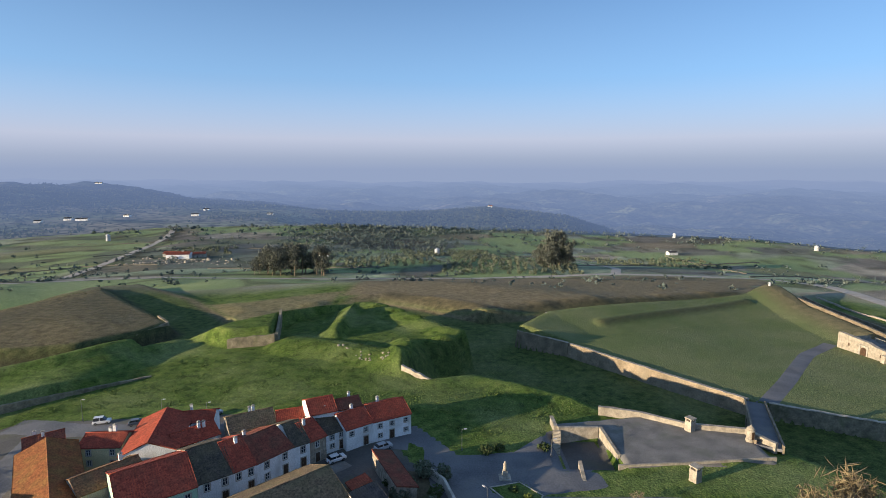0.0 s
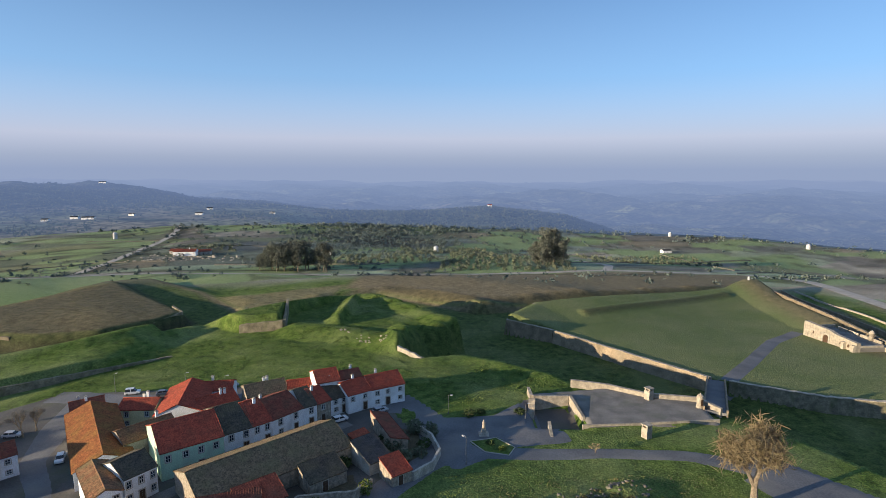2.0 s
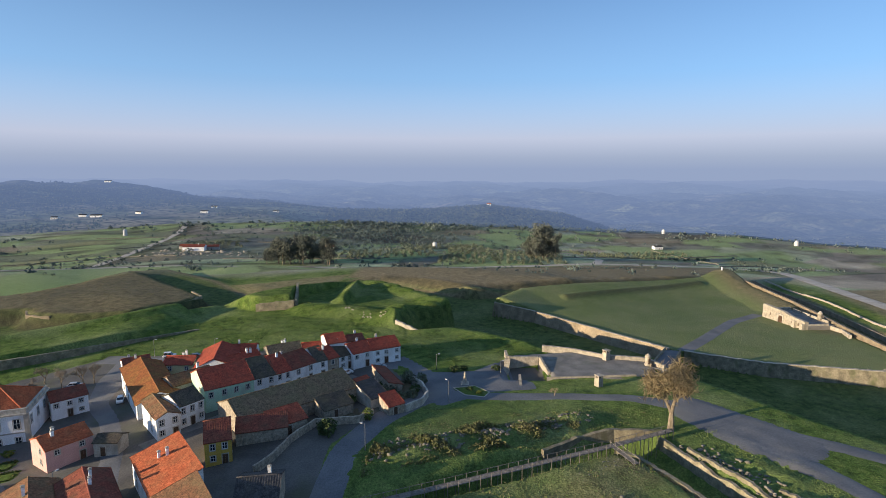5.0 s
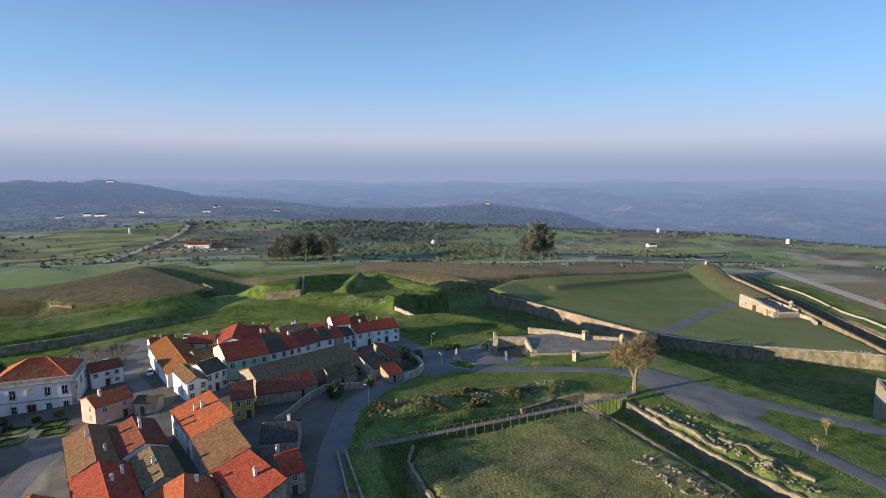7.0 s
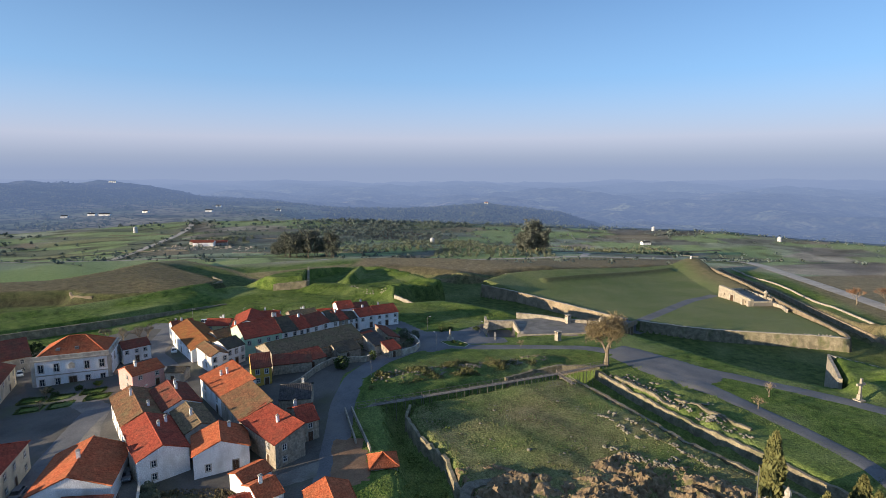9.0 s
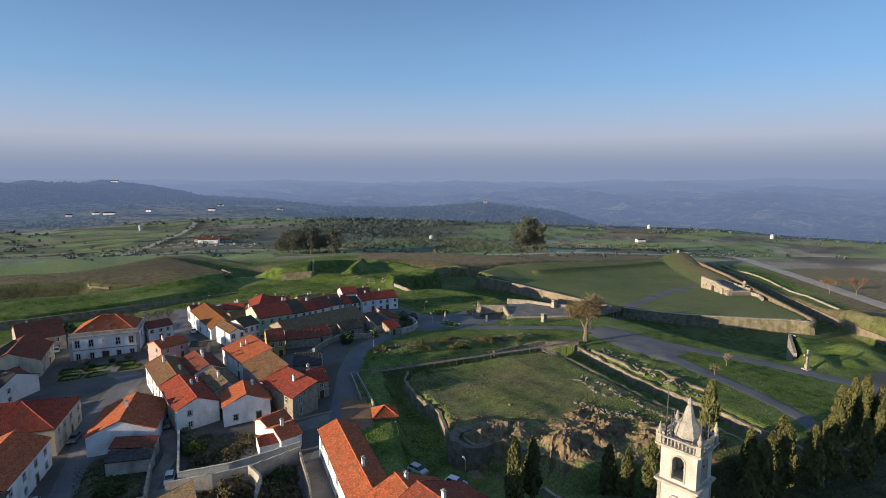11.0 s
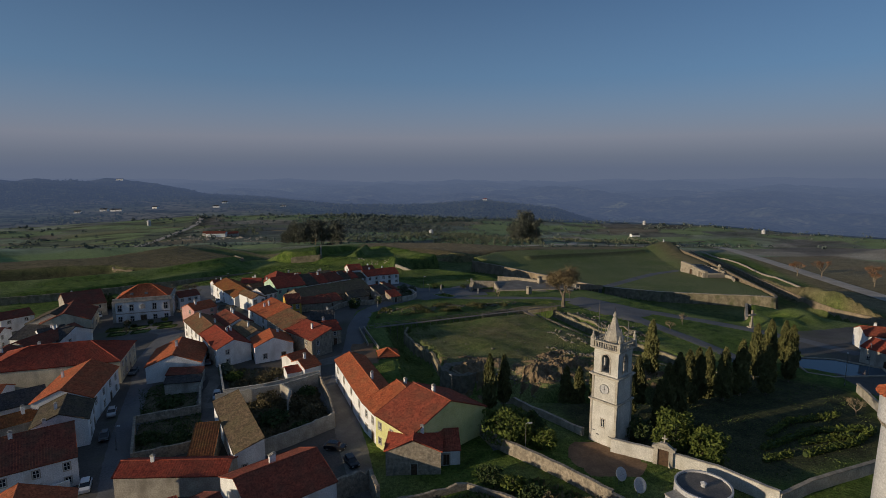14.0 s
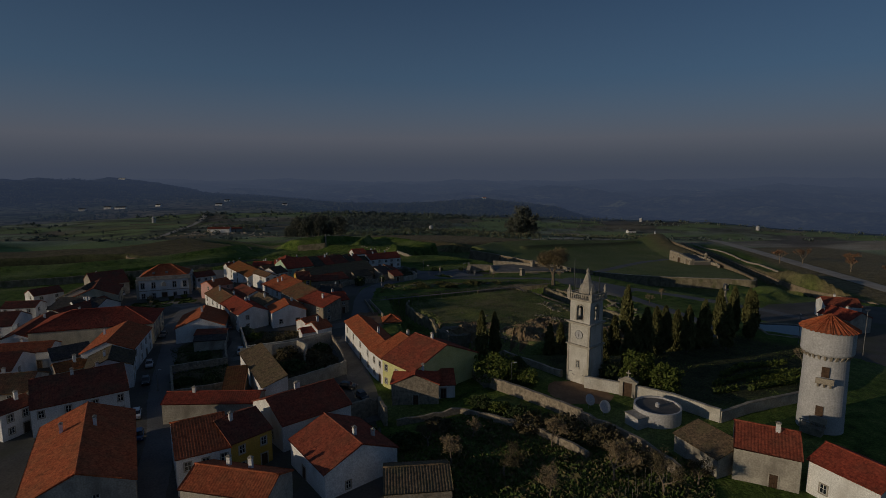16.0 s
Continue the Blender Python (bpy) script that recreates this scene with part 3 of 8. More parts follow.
def plots(x, y):
    """Nearest plot of farmland: its number, and the distance to its edge."""
    sx, sy = x.ravel() + 9 * wavy(x, y, 60, 0.5).ravel(), y.ravel() * 1.35
    best, second, who = np.full(sx.shape, 1e9), np.full(sx.shape, 1e9), np.zeros(sx.shape, int)
    for i, (px, py) in enumerate(PLOT_XY):
        d = np.hypot(sx - px, sy - py * 1.35)
        near = d < best
        second = np.where(near, best, np.minimum(second, d))
        who[near] = i
        best = np.minimum(best, d)
    return who.reshape(x.shape), ((second - best) / 2).reshape(x.shape)


def build_ground():
    gx, gy = axis(-130, 215, 1.25, (-3200, 3200), 1.045), axis(-150, 320, 1.25, (-1500, 2600), 1.04)
    x, y = np.meshgrid(gx, gy)
    z = height(x, y)
    w, h = len(gx), len(gy)
    idx = np.arange(w * h).reshape(h, w)
    quads = np.stack([idx[:-1, :-1], idx[:-1, 1:], idx[1:, 1:], idx[1:, :-1]], -1).reshape(-1, 4)
    me = bpy.data.meshes.new("ground")
    me.vertices.add(w * h)
    me.vertices.foreach_set("co", np.stack([x, y, z], -1).ravel().astype(np.float32))
    me.loops.add(quads.size)
    me.loops.foreach_set("vertex_index", quads.ravel().astype(np.int32))
    me.polygons.add(len(quads))
    me.polygons.foreach_set("loop_start", np.arange(0, quads.size, 4, dtype=np.int32))
    me.update(calc_edges=True)
    me.shade_smooth()
    far_glacis = smooth(-4, 8, sd_poly(x, y, [(-60, 292), (-37, 304), (-10, 288), (22, 266), (48, 273), (108, 300), (190, 337), (222, 350), (230, 410), (180, 440), (-20, 400)]))
    dry = np.maximum(smooth(-2, 3, sd_poly(x, y, MOUND)) * 0.85, far_glacis * 0.9)
    dry = np.maximum(dry, np.clip(1.3 - sd_line(x, y, [(203, 318), (203, 280), (198, 240), (190, 200)]) / 15, 0, 0.75) * (sd_poly(x, y, RAVELIN) > 0))
    dry = np.maximum(dry, smooth(-3, 3, sd_poly(x, y, [(-96, 254), (-62, 290), (-60, 325), (-110, 300), (-135, 300)])) * 0.7)
    # moat floor and mound foot darkened for shade; the mound foot is also scrubby
    scrub_shade = np.maximum(np.maximum(smooth(-2, 1, sd_poly(x, y, MOAT)) * 0.35, np.exp(-((sd_poly(x, y, MOUND) + 3.5) / 4.5) ** 2) * 0.95), np.exp(-(sd_line(x, y, [(-30, 312), (26, 272), (110, 304), (190, 340)]) / 5) ** 2) * 0.8)
    scrub_shade = np.maximum(scrub_shade, smooth(-60, 60, sd_poly(x, y, [(-270, 900), (-160, 700), (-40, 720), (10, 860), (60, 1000), (150, 1080), (-150, 1400)]) + 40 * wavy(x, y, 60, 2.0)) * 0.5)
    rim = sd_poly(x, y, MOAT)
    dry = np.maximum(dry, np.exp(-((rim + 0.5) / 3.0) ** 2) * 0.85 * np.maximum(smooth(255, 268, y), smooth(192, 197, x)) * (sd_poly(x, y, PARAPET) < -6))
    field = smooth(335, 380, y + np.abs(x) * 0.10) * (1 - far_glacis)
    field = np.maximum(field, smooth(235, 275, x))
    dry = np.maximum(dry, smooth(-1, 4, sd_poly(x, y, CASTLE)) * np.clip(0.42 + 0.4 * wavy(x, y, 8, 3.0), 0, 0.7))
    meadow = np.maximum(smooth(-3, 4, sd_poly(x, y, RAVELIN)), smooth(-4, 2, sd_poly(x, y, CASTLE)) * 0.25)
    meadow = np.maximum(meadow, 0.25 * smooth(-3, 8, sd_poly(x, y, [(-14, 40), (-8, 80), (10, 90), (55, 92), (75, 75), (100, 30), (100, -5), (84, -12), (20, -16), (-6, 10)])))
    def zone(*polys):
        v = np.zeros(x.shape)
        for p in polys:
            v = np.maximum(v, smooth(-6, 6, sd_poly(x, y, p) + 7 * wavy(x, y, 26, 1.1)))
        return v
    bright = zone([(-430, 905), (-470, 1200), (-330, 1230), (-190, 1090), (-250, 930)], [(-527, 560), (-600, 874), (-488, 1007), (-386, 638), (-360, 474), (-400, 420)], [(-267, 436), (-112, 448), (-112, 368), (-186, 347), (-262, 360)], [(-284, 428), (-214, 232), (-330, 225), (-360, 300)], [(-119, 559), (-26, 644), (-19, 516), (-88, 497)], [(281, 725), (409, 746), (301, 557), (249, 577)], [(396, 719), (537, 778), (420, 560), (320, 530)], [(8, 500), (8, 700), (120, 820), (92, 536)]) * 0.85
    soil = zone([(-391, 823), (-230, 880), (-162, 559), (-208, 538), (-344, 485), (-350, 597)], [(161, 496), (206, 598), (310, 608), (267, 500)], [(331, 441), (380, 520), (640, 560), (560, 420), (311, 290)]) * 0.6
    dry = np.maximum(dry, smooth(-5, 5, sd_poly(x, y, [(-60, 312), (-44, 452), (200, 480), (270, 446), (262, 410), (190, 356), (100, 312), (40, 292), (0, 300)])) * 0.9)
    dry = np.maximum(dry, smooth(-6, 6, sd_poly(x, y, [(203, 66), (210, 130), (226, 200), (250, 290), (330, 300), (330, 40), (240, 30)])) * 0.85)
    verge = np.exp(-((sd_line(x, y, [(-330, 410), (-360, 600), (-425, 856), (-470, 965)]) - 2) / 6) ** 2) + np.exp(-(sd_line(x, y, [(-300, 470), (-200, 480), (-120, 492)]) / 6) ** 2) + np.exp(-(sd_line(x, y, [(-560, 640), (-470, 700), (-400, 720)]) / 5) ** 2) + np.exp(-(sd_line(x, y, [(-640, 760), (-560, 800), (-440, 880)]) / 5) ** 2)
    scrub_shade = np.maximum(scrub_shade, np.clip(verge, 0, 0.9))
    # darker strip along the low bank inside the ravelin
    bank_line = np.exp(-(sd_line(x, y, [(74, 240), (120, 265), (172, 294)]) / 4) ** 2)
    scrub_shade = np.maximum(scrub_shade, bank_line * 0.8)
    # churchyard ground painted darker, imitating the shade that lies over it
    yard = smooth(-3, 3, sd_poly(x, y, [(46, -36), (62, -50), (88, -42), (106, -26), (112, -6), (96, 6), (76, -2), (60, -4), (44, -12), (34, -20)]) + 3 * wavy(x, y, 6, 1.0))
    scrub_shade = np.maximum(scrub_shade, yard * 0.85)
    who, edge = np.zeros(x.shape, int), np.full(x.shape, 99.0)
    farm = (y > 325) & (y < 1350) & (np.abs(x) < 1350)
    who[farm], edge[farm] = plots(x[farm], y[farm])
    tone = PLOT_TONE[who]
    inland = field * smooth(335, 380, y)
    bright = np.maximum(bright, inland * np.where(tone > 0.62, 0.8, 0.0))
    soil = np.maximum(soil, inland * np.where(tone < 0.10, 0.6, 0.0))
    dry = np.maximum(dry, inland * np.where((tone > 0.3) & (tone < 0.42), 0.55, 0.0))
    scrub_shade = np.maximum(scrub_shade, inland * 0.7 * np.exp(-(edge / 2.5) ** 2))
    for name, v in (("bright", bright), ("soil", soil), ("dry", dry), ("scrub_shade", scrub_shade), ("field", field), ("meadow", meadow)):
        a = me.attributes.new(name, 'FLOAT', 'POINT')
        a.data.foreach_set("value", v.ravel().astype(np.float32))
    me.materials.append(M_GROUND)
    tagged(new("ground", me), "rolling grassland with ramparts, moats and fields", "ground", kind="structure")


build_ground()


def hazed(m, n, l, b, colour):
    """Far country with painted haze: colour thins with distance, blue emission takes over."""
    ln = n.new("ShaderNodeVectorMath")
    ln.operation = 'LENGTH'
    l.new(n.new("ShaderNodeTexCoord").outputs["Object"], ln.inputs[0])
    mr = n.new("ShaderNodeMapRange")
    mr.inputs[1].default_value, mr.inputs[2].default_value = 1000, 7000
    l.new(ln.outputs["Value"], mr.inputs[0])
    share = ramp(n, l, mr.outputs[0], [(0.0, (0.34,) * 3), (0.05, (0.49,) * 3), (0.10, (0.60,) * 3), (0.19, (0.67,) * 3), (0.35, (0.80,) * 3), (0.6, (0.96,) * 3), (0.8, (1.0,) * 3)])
    haze_glow = ramp(n, l, mr.outputs[0], [(0.0, (0.125, 0.185, 0.320)), (0.1, (0.150, 0.215, 0.385)), (0.25, (0.185, 0.255, 0.445)), (0.5, (0.225, 0.298, 0.480)), (0.8, (0.262, 0.328, 0.50)), (1.0, (0.268, 0.333, 0.50))])
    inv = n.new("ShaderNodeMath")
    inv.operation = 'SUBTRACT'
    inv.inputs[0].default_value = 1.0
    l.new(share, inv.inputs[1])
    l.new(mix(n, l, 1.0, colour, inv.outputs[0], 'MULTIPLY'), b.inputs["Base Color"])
    l.new(mix(n, l, 1.0, haze_glow, share, 'MULTIPLY'), b.inputs["Emission Color"])
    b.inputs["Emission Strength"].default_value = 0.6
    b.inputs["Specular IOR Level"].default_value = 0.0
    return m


def backdrop_material():
    """Fields, hedges and woods far off, with distance haze painted over them."""
    m, n, l, b = material("hazed_country", 1.0)
    tc = n.new("ShaderNodeTexCoord").outputs["Object"]
    warp = noise_node(n, l, 0.006, 3, tc)
    mp = n.new("ShaderNodeMapping")
    mp.inputs["Scale"].default_value = (0.55, 1.0, 0.0)
    mp.inputs["Rotation"].default_value = (0, 0, 0.3)
    l.new(tc, mp.inputs["Vector"])
    vec = n.new("ShaderNodeVectorMath")
    vec.operation = 'MULTIPLY_ADD'
    l.new(warp.outputs["Color"], vec.inputs[0])
    vec.inputs[1].default_value = (90, 90, 0)
    l.new(mp.outputs[0], vec.inputs[2])
    vor = n.new("ShaderNodeTexVoronoi")
    vor.inputs["Scale"].default_value = 0.0075
    l.new(vec.outputs[0], vor.inputs["Vector"])
    sep = n.new("ShaderNodeSeparateColor")
    l.new(vor.outputs["Color"], sep.inputs[0])
    fields = ramp(n, l, sep.outputs[0], [(0.0, (0.10, 0.105, 0.07)), (0.3, (0.19, 0.20, 0.10)), (0.5, (0.24, 0.255, 0.12)), (0.7, (0.22, 0.19, 0.12)), (0.9, (0.12, 0.14, 0.08))])
    grain = noise_node(n, l, 0.02, 8, tc)
    wood = ramp(n, l, grain.outputs[0], [(0.35, (0.022, 0.034, 0.022)), (0.5, (0.055, 0.070, 0.040)), (0.66, (0.105, 0.105, 0.06))])
    opened = n.new("ShaderNodeAttribute")
    opened.attribute_name = "opened"
    patchy = noise_node(n, l, 0.0042, 6, tc, (1, 1.8, 1))
    add = n.new("ShaderNodeMath")
    l.new(patchy.outputs[0], add.inputs[0])
    l.new(opened.outputs["Fac"], add.inputs[1])
    col = mix(n, l, ramp(n, l, add.outputs[0], [(0.60, (0,) * 3), (0.68, (1,) * 3)]), wood, fields)
    col = mix(n, l, 1.0, col, ramp(n, l, noise_node(n, l, 0.055, 6, tc).outputs[0], [(0.36, (0.35,) * 3), (0.5, (1.0,) * 3), (0.66, (1.45,) * 3)]), 'MULTIPLY')
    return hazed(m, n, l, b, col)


def backdrop():
    az = np.radians(np.linspace(-62, 62, 640))
    rr = np.concatenate([np.linspace(960, 2600, 230), np.linspace(2620, 4700, 110), np.linspace(4750, 8600, 60)])
    a, r = np.meshgrid(az, rr)
    x, y, deg = r * np.sin(a), r * np.cos(a), np.degrees(a)
    z = country(r, deg, x, y) - 9 * smooth(1120, 1000, r) + (2.2 * wavy(x, y, 95, 0.4) + 0.6) * smooth(1500, 1100, r)
    h, w = r.shape
    idx = np.arange(w * h).reshape(h, w)
    quads = np.stack([idx[:-1, :-1], idx[1:, :-1], idx[1:, 1:], idx[:-1, 1:]], -1).reshape(-1, 4)
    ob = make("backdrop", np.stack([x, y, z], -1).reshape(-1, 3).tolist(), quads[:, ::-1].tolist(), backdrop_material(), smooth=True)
    opened = 0.26 * smooth(-6, -16, deg) * smooth(2100, 1500, r) + 0.05 * smooth(2000, 2600, r) - 0.22 * smooth(-16, -8, deg) * smooth(1900, 1600, r)
    at = ob.data.attributes.new("opened", 'FLOAT', 'POINT')
    at.data.foreach_set("value", opened.ravel().astype(np.float32))
    tagged(ob, "distant fields, wooded ridges and a valley with painted blue haze", "hills", kind="structure")


backdrop()


def ribbon(name, line, width, mat, label, lift=0.06, step=2.0, category="road", kind="structure"):
    """A strip of road laid on the land along a bent line; width may change from point to point."""
    widths = width if isinstance(width, (list, tuple)) else [width] * len(line)
    pts, ws = [], []
    for (p, q), (wp, wq) in zip(zip(line, line[1:]), zip(widths, widths[1:])):
        n = max(1, int(math.dist(p, q) / step))
        for i in range(n):
            pts.append(Vector(p).lerp(Vector(q), i / n))
            ws.append(wp + (wq - wp) * i / n)
    pts.append(Vector(line[-1]))
    ws.append(widths[-1])
    # soften the bends
    for _ in range(3):
        pts = [pts[0]] + [(pts[i - 1] + pts[i] * 2 + pts[i + 1]) / 4 for i in range(1, len(pts) - 1)] + [pts[-1]]
    v, f, across = [], [], 7
    for i, p in enumerate(pts):
        d = (pts[min(i + 1, len(pts) - 1)] - pts[max(i - 1, 0)]).normalized()
        side = Vector((-d.y, d.x))
        for k in range(across):
            q = p + side * ws[i] * (0.5 - k / (across - 1))
            v.append((q.x, q.y, 0))
    xy = np.array(v)
    zz = height(xy[:, 0], xy[:, 1]) + lift
    zz[0::across] -= 0.12
    zz[across - 1::across] -= 0.12
    v = [(a[0], a[1], c) for a, c in zip(v, zz)]
    for i in range(len(pts) - 1):
        for k in range(across - 1):
            s = i * across + k
            f.append((s, s + across, s + across + 1, s + 1))
    ob = make(name, v, f, mat, smooth=True)
    return tagged(ob, label, category, kind=kind)


def patch(name, poly, mat, label, lift=0.05, step=1.5, category="pavement"):
    """A paved or bare area laid on the land inside a polygon."""
    xs, ys = [p[0] for p in poly], [p[1] for p in poly]
    gx, gy = np.arange(min(xs), max(xs) + step, step), np.arange(min(ys), max(ys) + step, step)
    x, y = np.meshgrid(gx, gy)
    sd = sd_poly(x, y, poly)
    z = height(x, y) + lift - 0.15 * smooth(1.0, -1.0, sd)
    w, h = len(gx), len(gy)
    keep, faces = {}, []
    for j in range(h - 1):
        for i in range(w - 1):
            if max(sd[j, i], sd[j, i + 1], sd[j + 1, i], sd[j + 1, i + 1]) > -0.2:
                faces.append([keep.setdefault(k, len(keep)) for k in ((j, i), (j, i + 1), (j + 1, i + 1), (j + 1, i))])
    v = [(x[k], y[k], z[k]) for k in keep]
    return tagged(make(name, v, faces, mat, smooth=True), label, category, kind="structure")


patch("pavement", [(-14, 122), (-60, 135), (-112, 134), (-150, 90), (-150, 10), (-120, -60), (-60, -110), (12, -104), (6, -62), (-1, -36), (-10, -8), (-9, 14), (-16, 36), (-17, 62), (-6, 84), (-2, 100)], M_TOWN, "dusty paved yards and alleys between the houses", 0.03, 1.5)
for garden in ([(-44, 8), (-37, -8), (-28, -5), (-30, 6)], [(-62, -2), (-50, 4), (-42, -14), (-52, -19)], [(-36, -13), (-17, -5), (-9, -24), (-22, -35), (-32, -24)], [(-27, 63), (-24, 74), (-15, 82), (-12, 74), (-23, 71)], [(-10, 86), (-3, 82), (1, 90), (-3, 102), (-9, 104)], [(-52, -21), (-44, -35), (-33, -31), (-40, -16)]):
    patch("garden", garden, M_PLOT, "brown weedy garden soil with dead stalks", 0.09, 1.2, "garden")
patch("pavement", [(118, 30), (134, 48), (160, 56), (185, 40), (180, 0), (150, -20), (126, -30), (114, -10)], M_TOWN, "dusty open square below the rampart", 0.05, 2.0)
patch("pavement", [(-4, 92), (6, 84), (20, 95), (34, 98), (32, 106), (27, 123), (16, 112), (4, 110), (-6, 124), (-14, 120), (-4, 112)], M_ASPHALT, "asphalt junction in front of the old cistern", 0.05)
patch("pavement", [(27, 106.5), (27, 120), (37.4, 120.8), (38, 110), (37.5, 106)], M_TOWN, "dusty sunken court in front of the cistern", 0.06, 1.0)
patch("pavement", ESPLANADE, M_SETTS, "stone-paved esplanade over the cistern", 0.06, 1.0)
ribbon("road", [(-12, -12), (-11, 10), (-13, 28), (-14.5, 42), (-14, 60), (-8, 76), (0, 88), (8, 97)], [7, 7, 6.5, 6.5, 6.5, 7, 8, 10], M_ASPHALT, "asphalt road round the castle ruins", 0.10)
ribbon("road", [(8, 93), (20, 92), (40, 93), (57, 91.5), (68, 86), (77, 76), (86, 69), (95, 63.5), (106, 56.7), (116, 49.5), (128, 38), (136, 22)], [7, 6, 5, 5.5, 8, 8, 6.5, 6, 6, 6, 7, 8], M_ASPHALT, "asphalt lane along the rampart", 0.08)
ribbon("road", [(67, 83), (72, 73), (77, 62.5), (83, 52.5), (89, 39), (94, 25), (96, 15), (93, 0)], [8, 11, 10, 6.5, 5, 4.8, 4.5, 4], M_ASPHALT, "worn lane beside the castle bank", 0.12)
ribbon("road", [(-11, 112), (-10, 126), (-30, 128), (-62, 126), (-92, 128), (-112, 132)], [8, 6, 5, 6, 9, 9], M_ASPHALT, "street behind the terrace", 0.07)
ribbon("road", [(-99, 128), (-96, 112), (-88, 92), (-77, 80), (-66, 64), (-60, 52), (-50, 34), (-44, 26)], [12, 10, 6, 5, 5, 5, 4.5, 4.5], M_ASPHALT, "narrow street down to the town", 0.09)
ribbon("road", [(-20, 106), (-30, 96), (-42, 84), (-52, 73), (-60, 64)], 5, M_SETTS, "narrow lane in front of the terrace", 0.06)
ribbon("road", [(-13, 14), (-24, 8), (-30, -6), (-42, -14), (-44, 2), (-52, 14), (-64, 20), (-72, 34), (-78, 46), (-92, 56)], [7, 5, 4, 3.5, 4, 5, 5, 5, 8, 8], M_SETTS, "cobbled lane between the houses", 0.07)
ribbon("road", [(-78, 46), (-70, 14), (-64, 4), (-56, -16), (-48, -34), (-38, -52), (-30, -72), (-24, -92)], [8, 6, 6, 5.5, 5.5, 6, 6, 6], M_ASPHALT, "shaded street with parked cars", 0.11)
ribbon("road", [(-14, -4), (-8, -18), (-3, -34), (2, -50)], [6, 5.5, 5.5, 4], M_SETTS, "cobbled street beside the orange-roofed houses", 0.12)
ribbon("road", [(16, -16), (22, -24), (25, -36)], 4, M_ASPHALT, "lane behind the long house", 0.06)
ribbon("road", [(98, 155), (120, 178), (150, 212), (172, 229)], 6, M_ASPHALT, "track across the ravelin to the gate", 0.08)
ribbon("road", [(-470, 340), (-320, 400), (-280, 446), (-181, 446), (2, 463), (160, 486), (240, 477), (282, 440), (272, 350), (252, 262), (240, 190), (232, 130), (228, 90)], 10, M_GRAVEL, "pale country road beyond the ramparts", 0.35, 5)
ribbon("road", [(-330, 420), (-372, 600), (-437, 856), (-480, 965)], 9, M_GRAVEL, "country road to the hills", 0.3, 12)
ribbon("road", [(160, 486), (185, 560), (170, 640), (130, 660)], 9, M_GRAVEL, "dirt track up the hill", 0.3, 6)
patch("pavement", [(38, -33.5), (43, -34.5), (50, -42), (47, -47), (39, -46), (36, -40)], M_SOIL, "bare earth yard beside the clock tower", 0.06)
patch("pavement", [(-14, 25), (-8, 24), (-4, 10), (-11, 8)], M_SOIL, "bare earth verge beside the hut", 0.14)

patch("pavement", [(72, 93), (83.5, 76.5), (91.5, 65.5), (88, 60.5), (81, 56.5), (76, 60.5), (72, 71), (65, 86)], M_ASPHALT, "worn asphalt where two lanes part", 0.14, 1.0)


# ---- houses ----
WINDOW_DATA = {}


def window_data(w, h):
    if (w, h) not in WINDOW_DATA:
        g = Geo()
        t = 0.16
        g.box(-w / 2 - t, -0.08, -t, -w / 2, 0.05, h + t).box(w / 2, -0.08, -t, w / 2 + t, 0.05, h + t)
        g.box(-w / 2, -0.08, h, w / 2, 0.05, h + t).box(-w / 2, -0.12, -t, w / 2, 0.05, 0)
        sash = Geo()
        sash.box(-w / 2, -0.045, 0, -w / 2 + 0.07, 0.03, h).box(w / 2 - 0.07, -0.045, 0, w / 2, 0.03, h)
        sash.box(-0.04, -0.045, 0, 0.04, 0.03, h).box(-w / 2 + 0.07, -0.045, 0, -0.04, 0.03, 0.07).box(0.04, -0.045, 0, w / 2 - 0.07, 0.03, 0.07)
        sash.box(-w / 2 + 0.07, -0.04, h * 0.55, -0.04, 0.03, h * 0.55 + 0.05).box(0.04, -0.04, h * 0.55, w / 2 - 0.07, 0.03, h * 0.55 + 0.05)
        pane = Geo().box(-w / 2, -0.015, 0, w / 2, 0.03, h)
        WINDOW_DATA[w, h] = (g.data("window", M_GRANITE), sash.data("sash", M_FRAME), pane.data("pane", M_GLASS))
    return WINDOW_DATA[w, h]


def window(parent, x, y, z, w=0.95, h=1.35, turn=0.0):
    a, b, c = window_data(w, h)
    win = part_of("window", a, parent)
    win.matrix_local = pose(x, y, z, 0, 0, turn)
    part_of("sash", b, win)
    part_of("pane", c, win)
    return win


def door(parent, x, y, z, w=1.05, h=2.1, turn=0.0, mat=None):
    g = Geo().box(-w / 2 - 0.18, -0.08, 0, -w / 2, 0.05, h + 0.2).box(w / 2, -0.08, 0, w / 2 + 0.18, 0.05, h + 0.2).box(-w / 2, -0.08, h, w / 2, 0.05, h + 0.2)
    d = g.put("door", M_GRANITE, parent)
    d.matrix_local = pose(x, y, z, 0, 0, turn)
    leaf = Geo().box(-w / 2, -0.03, 0, -0.01, 0.03, h).box(0.01, -0.03, 0, w / 2, 0.03, h)
    leaf.put("door_leaf", mat or M_DOOR, d)
    return d


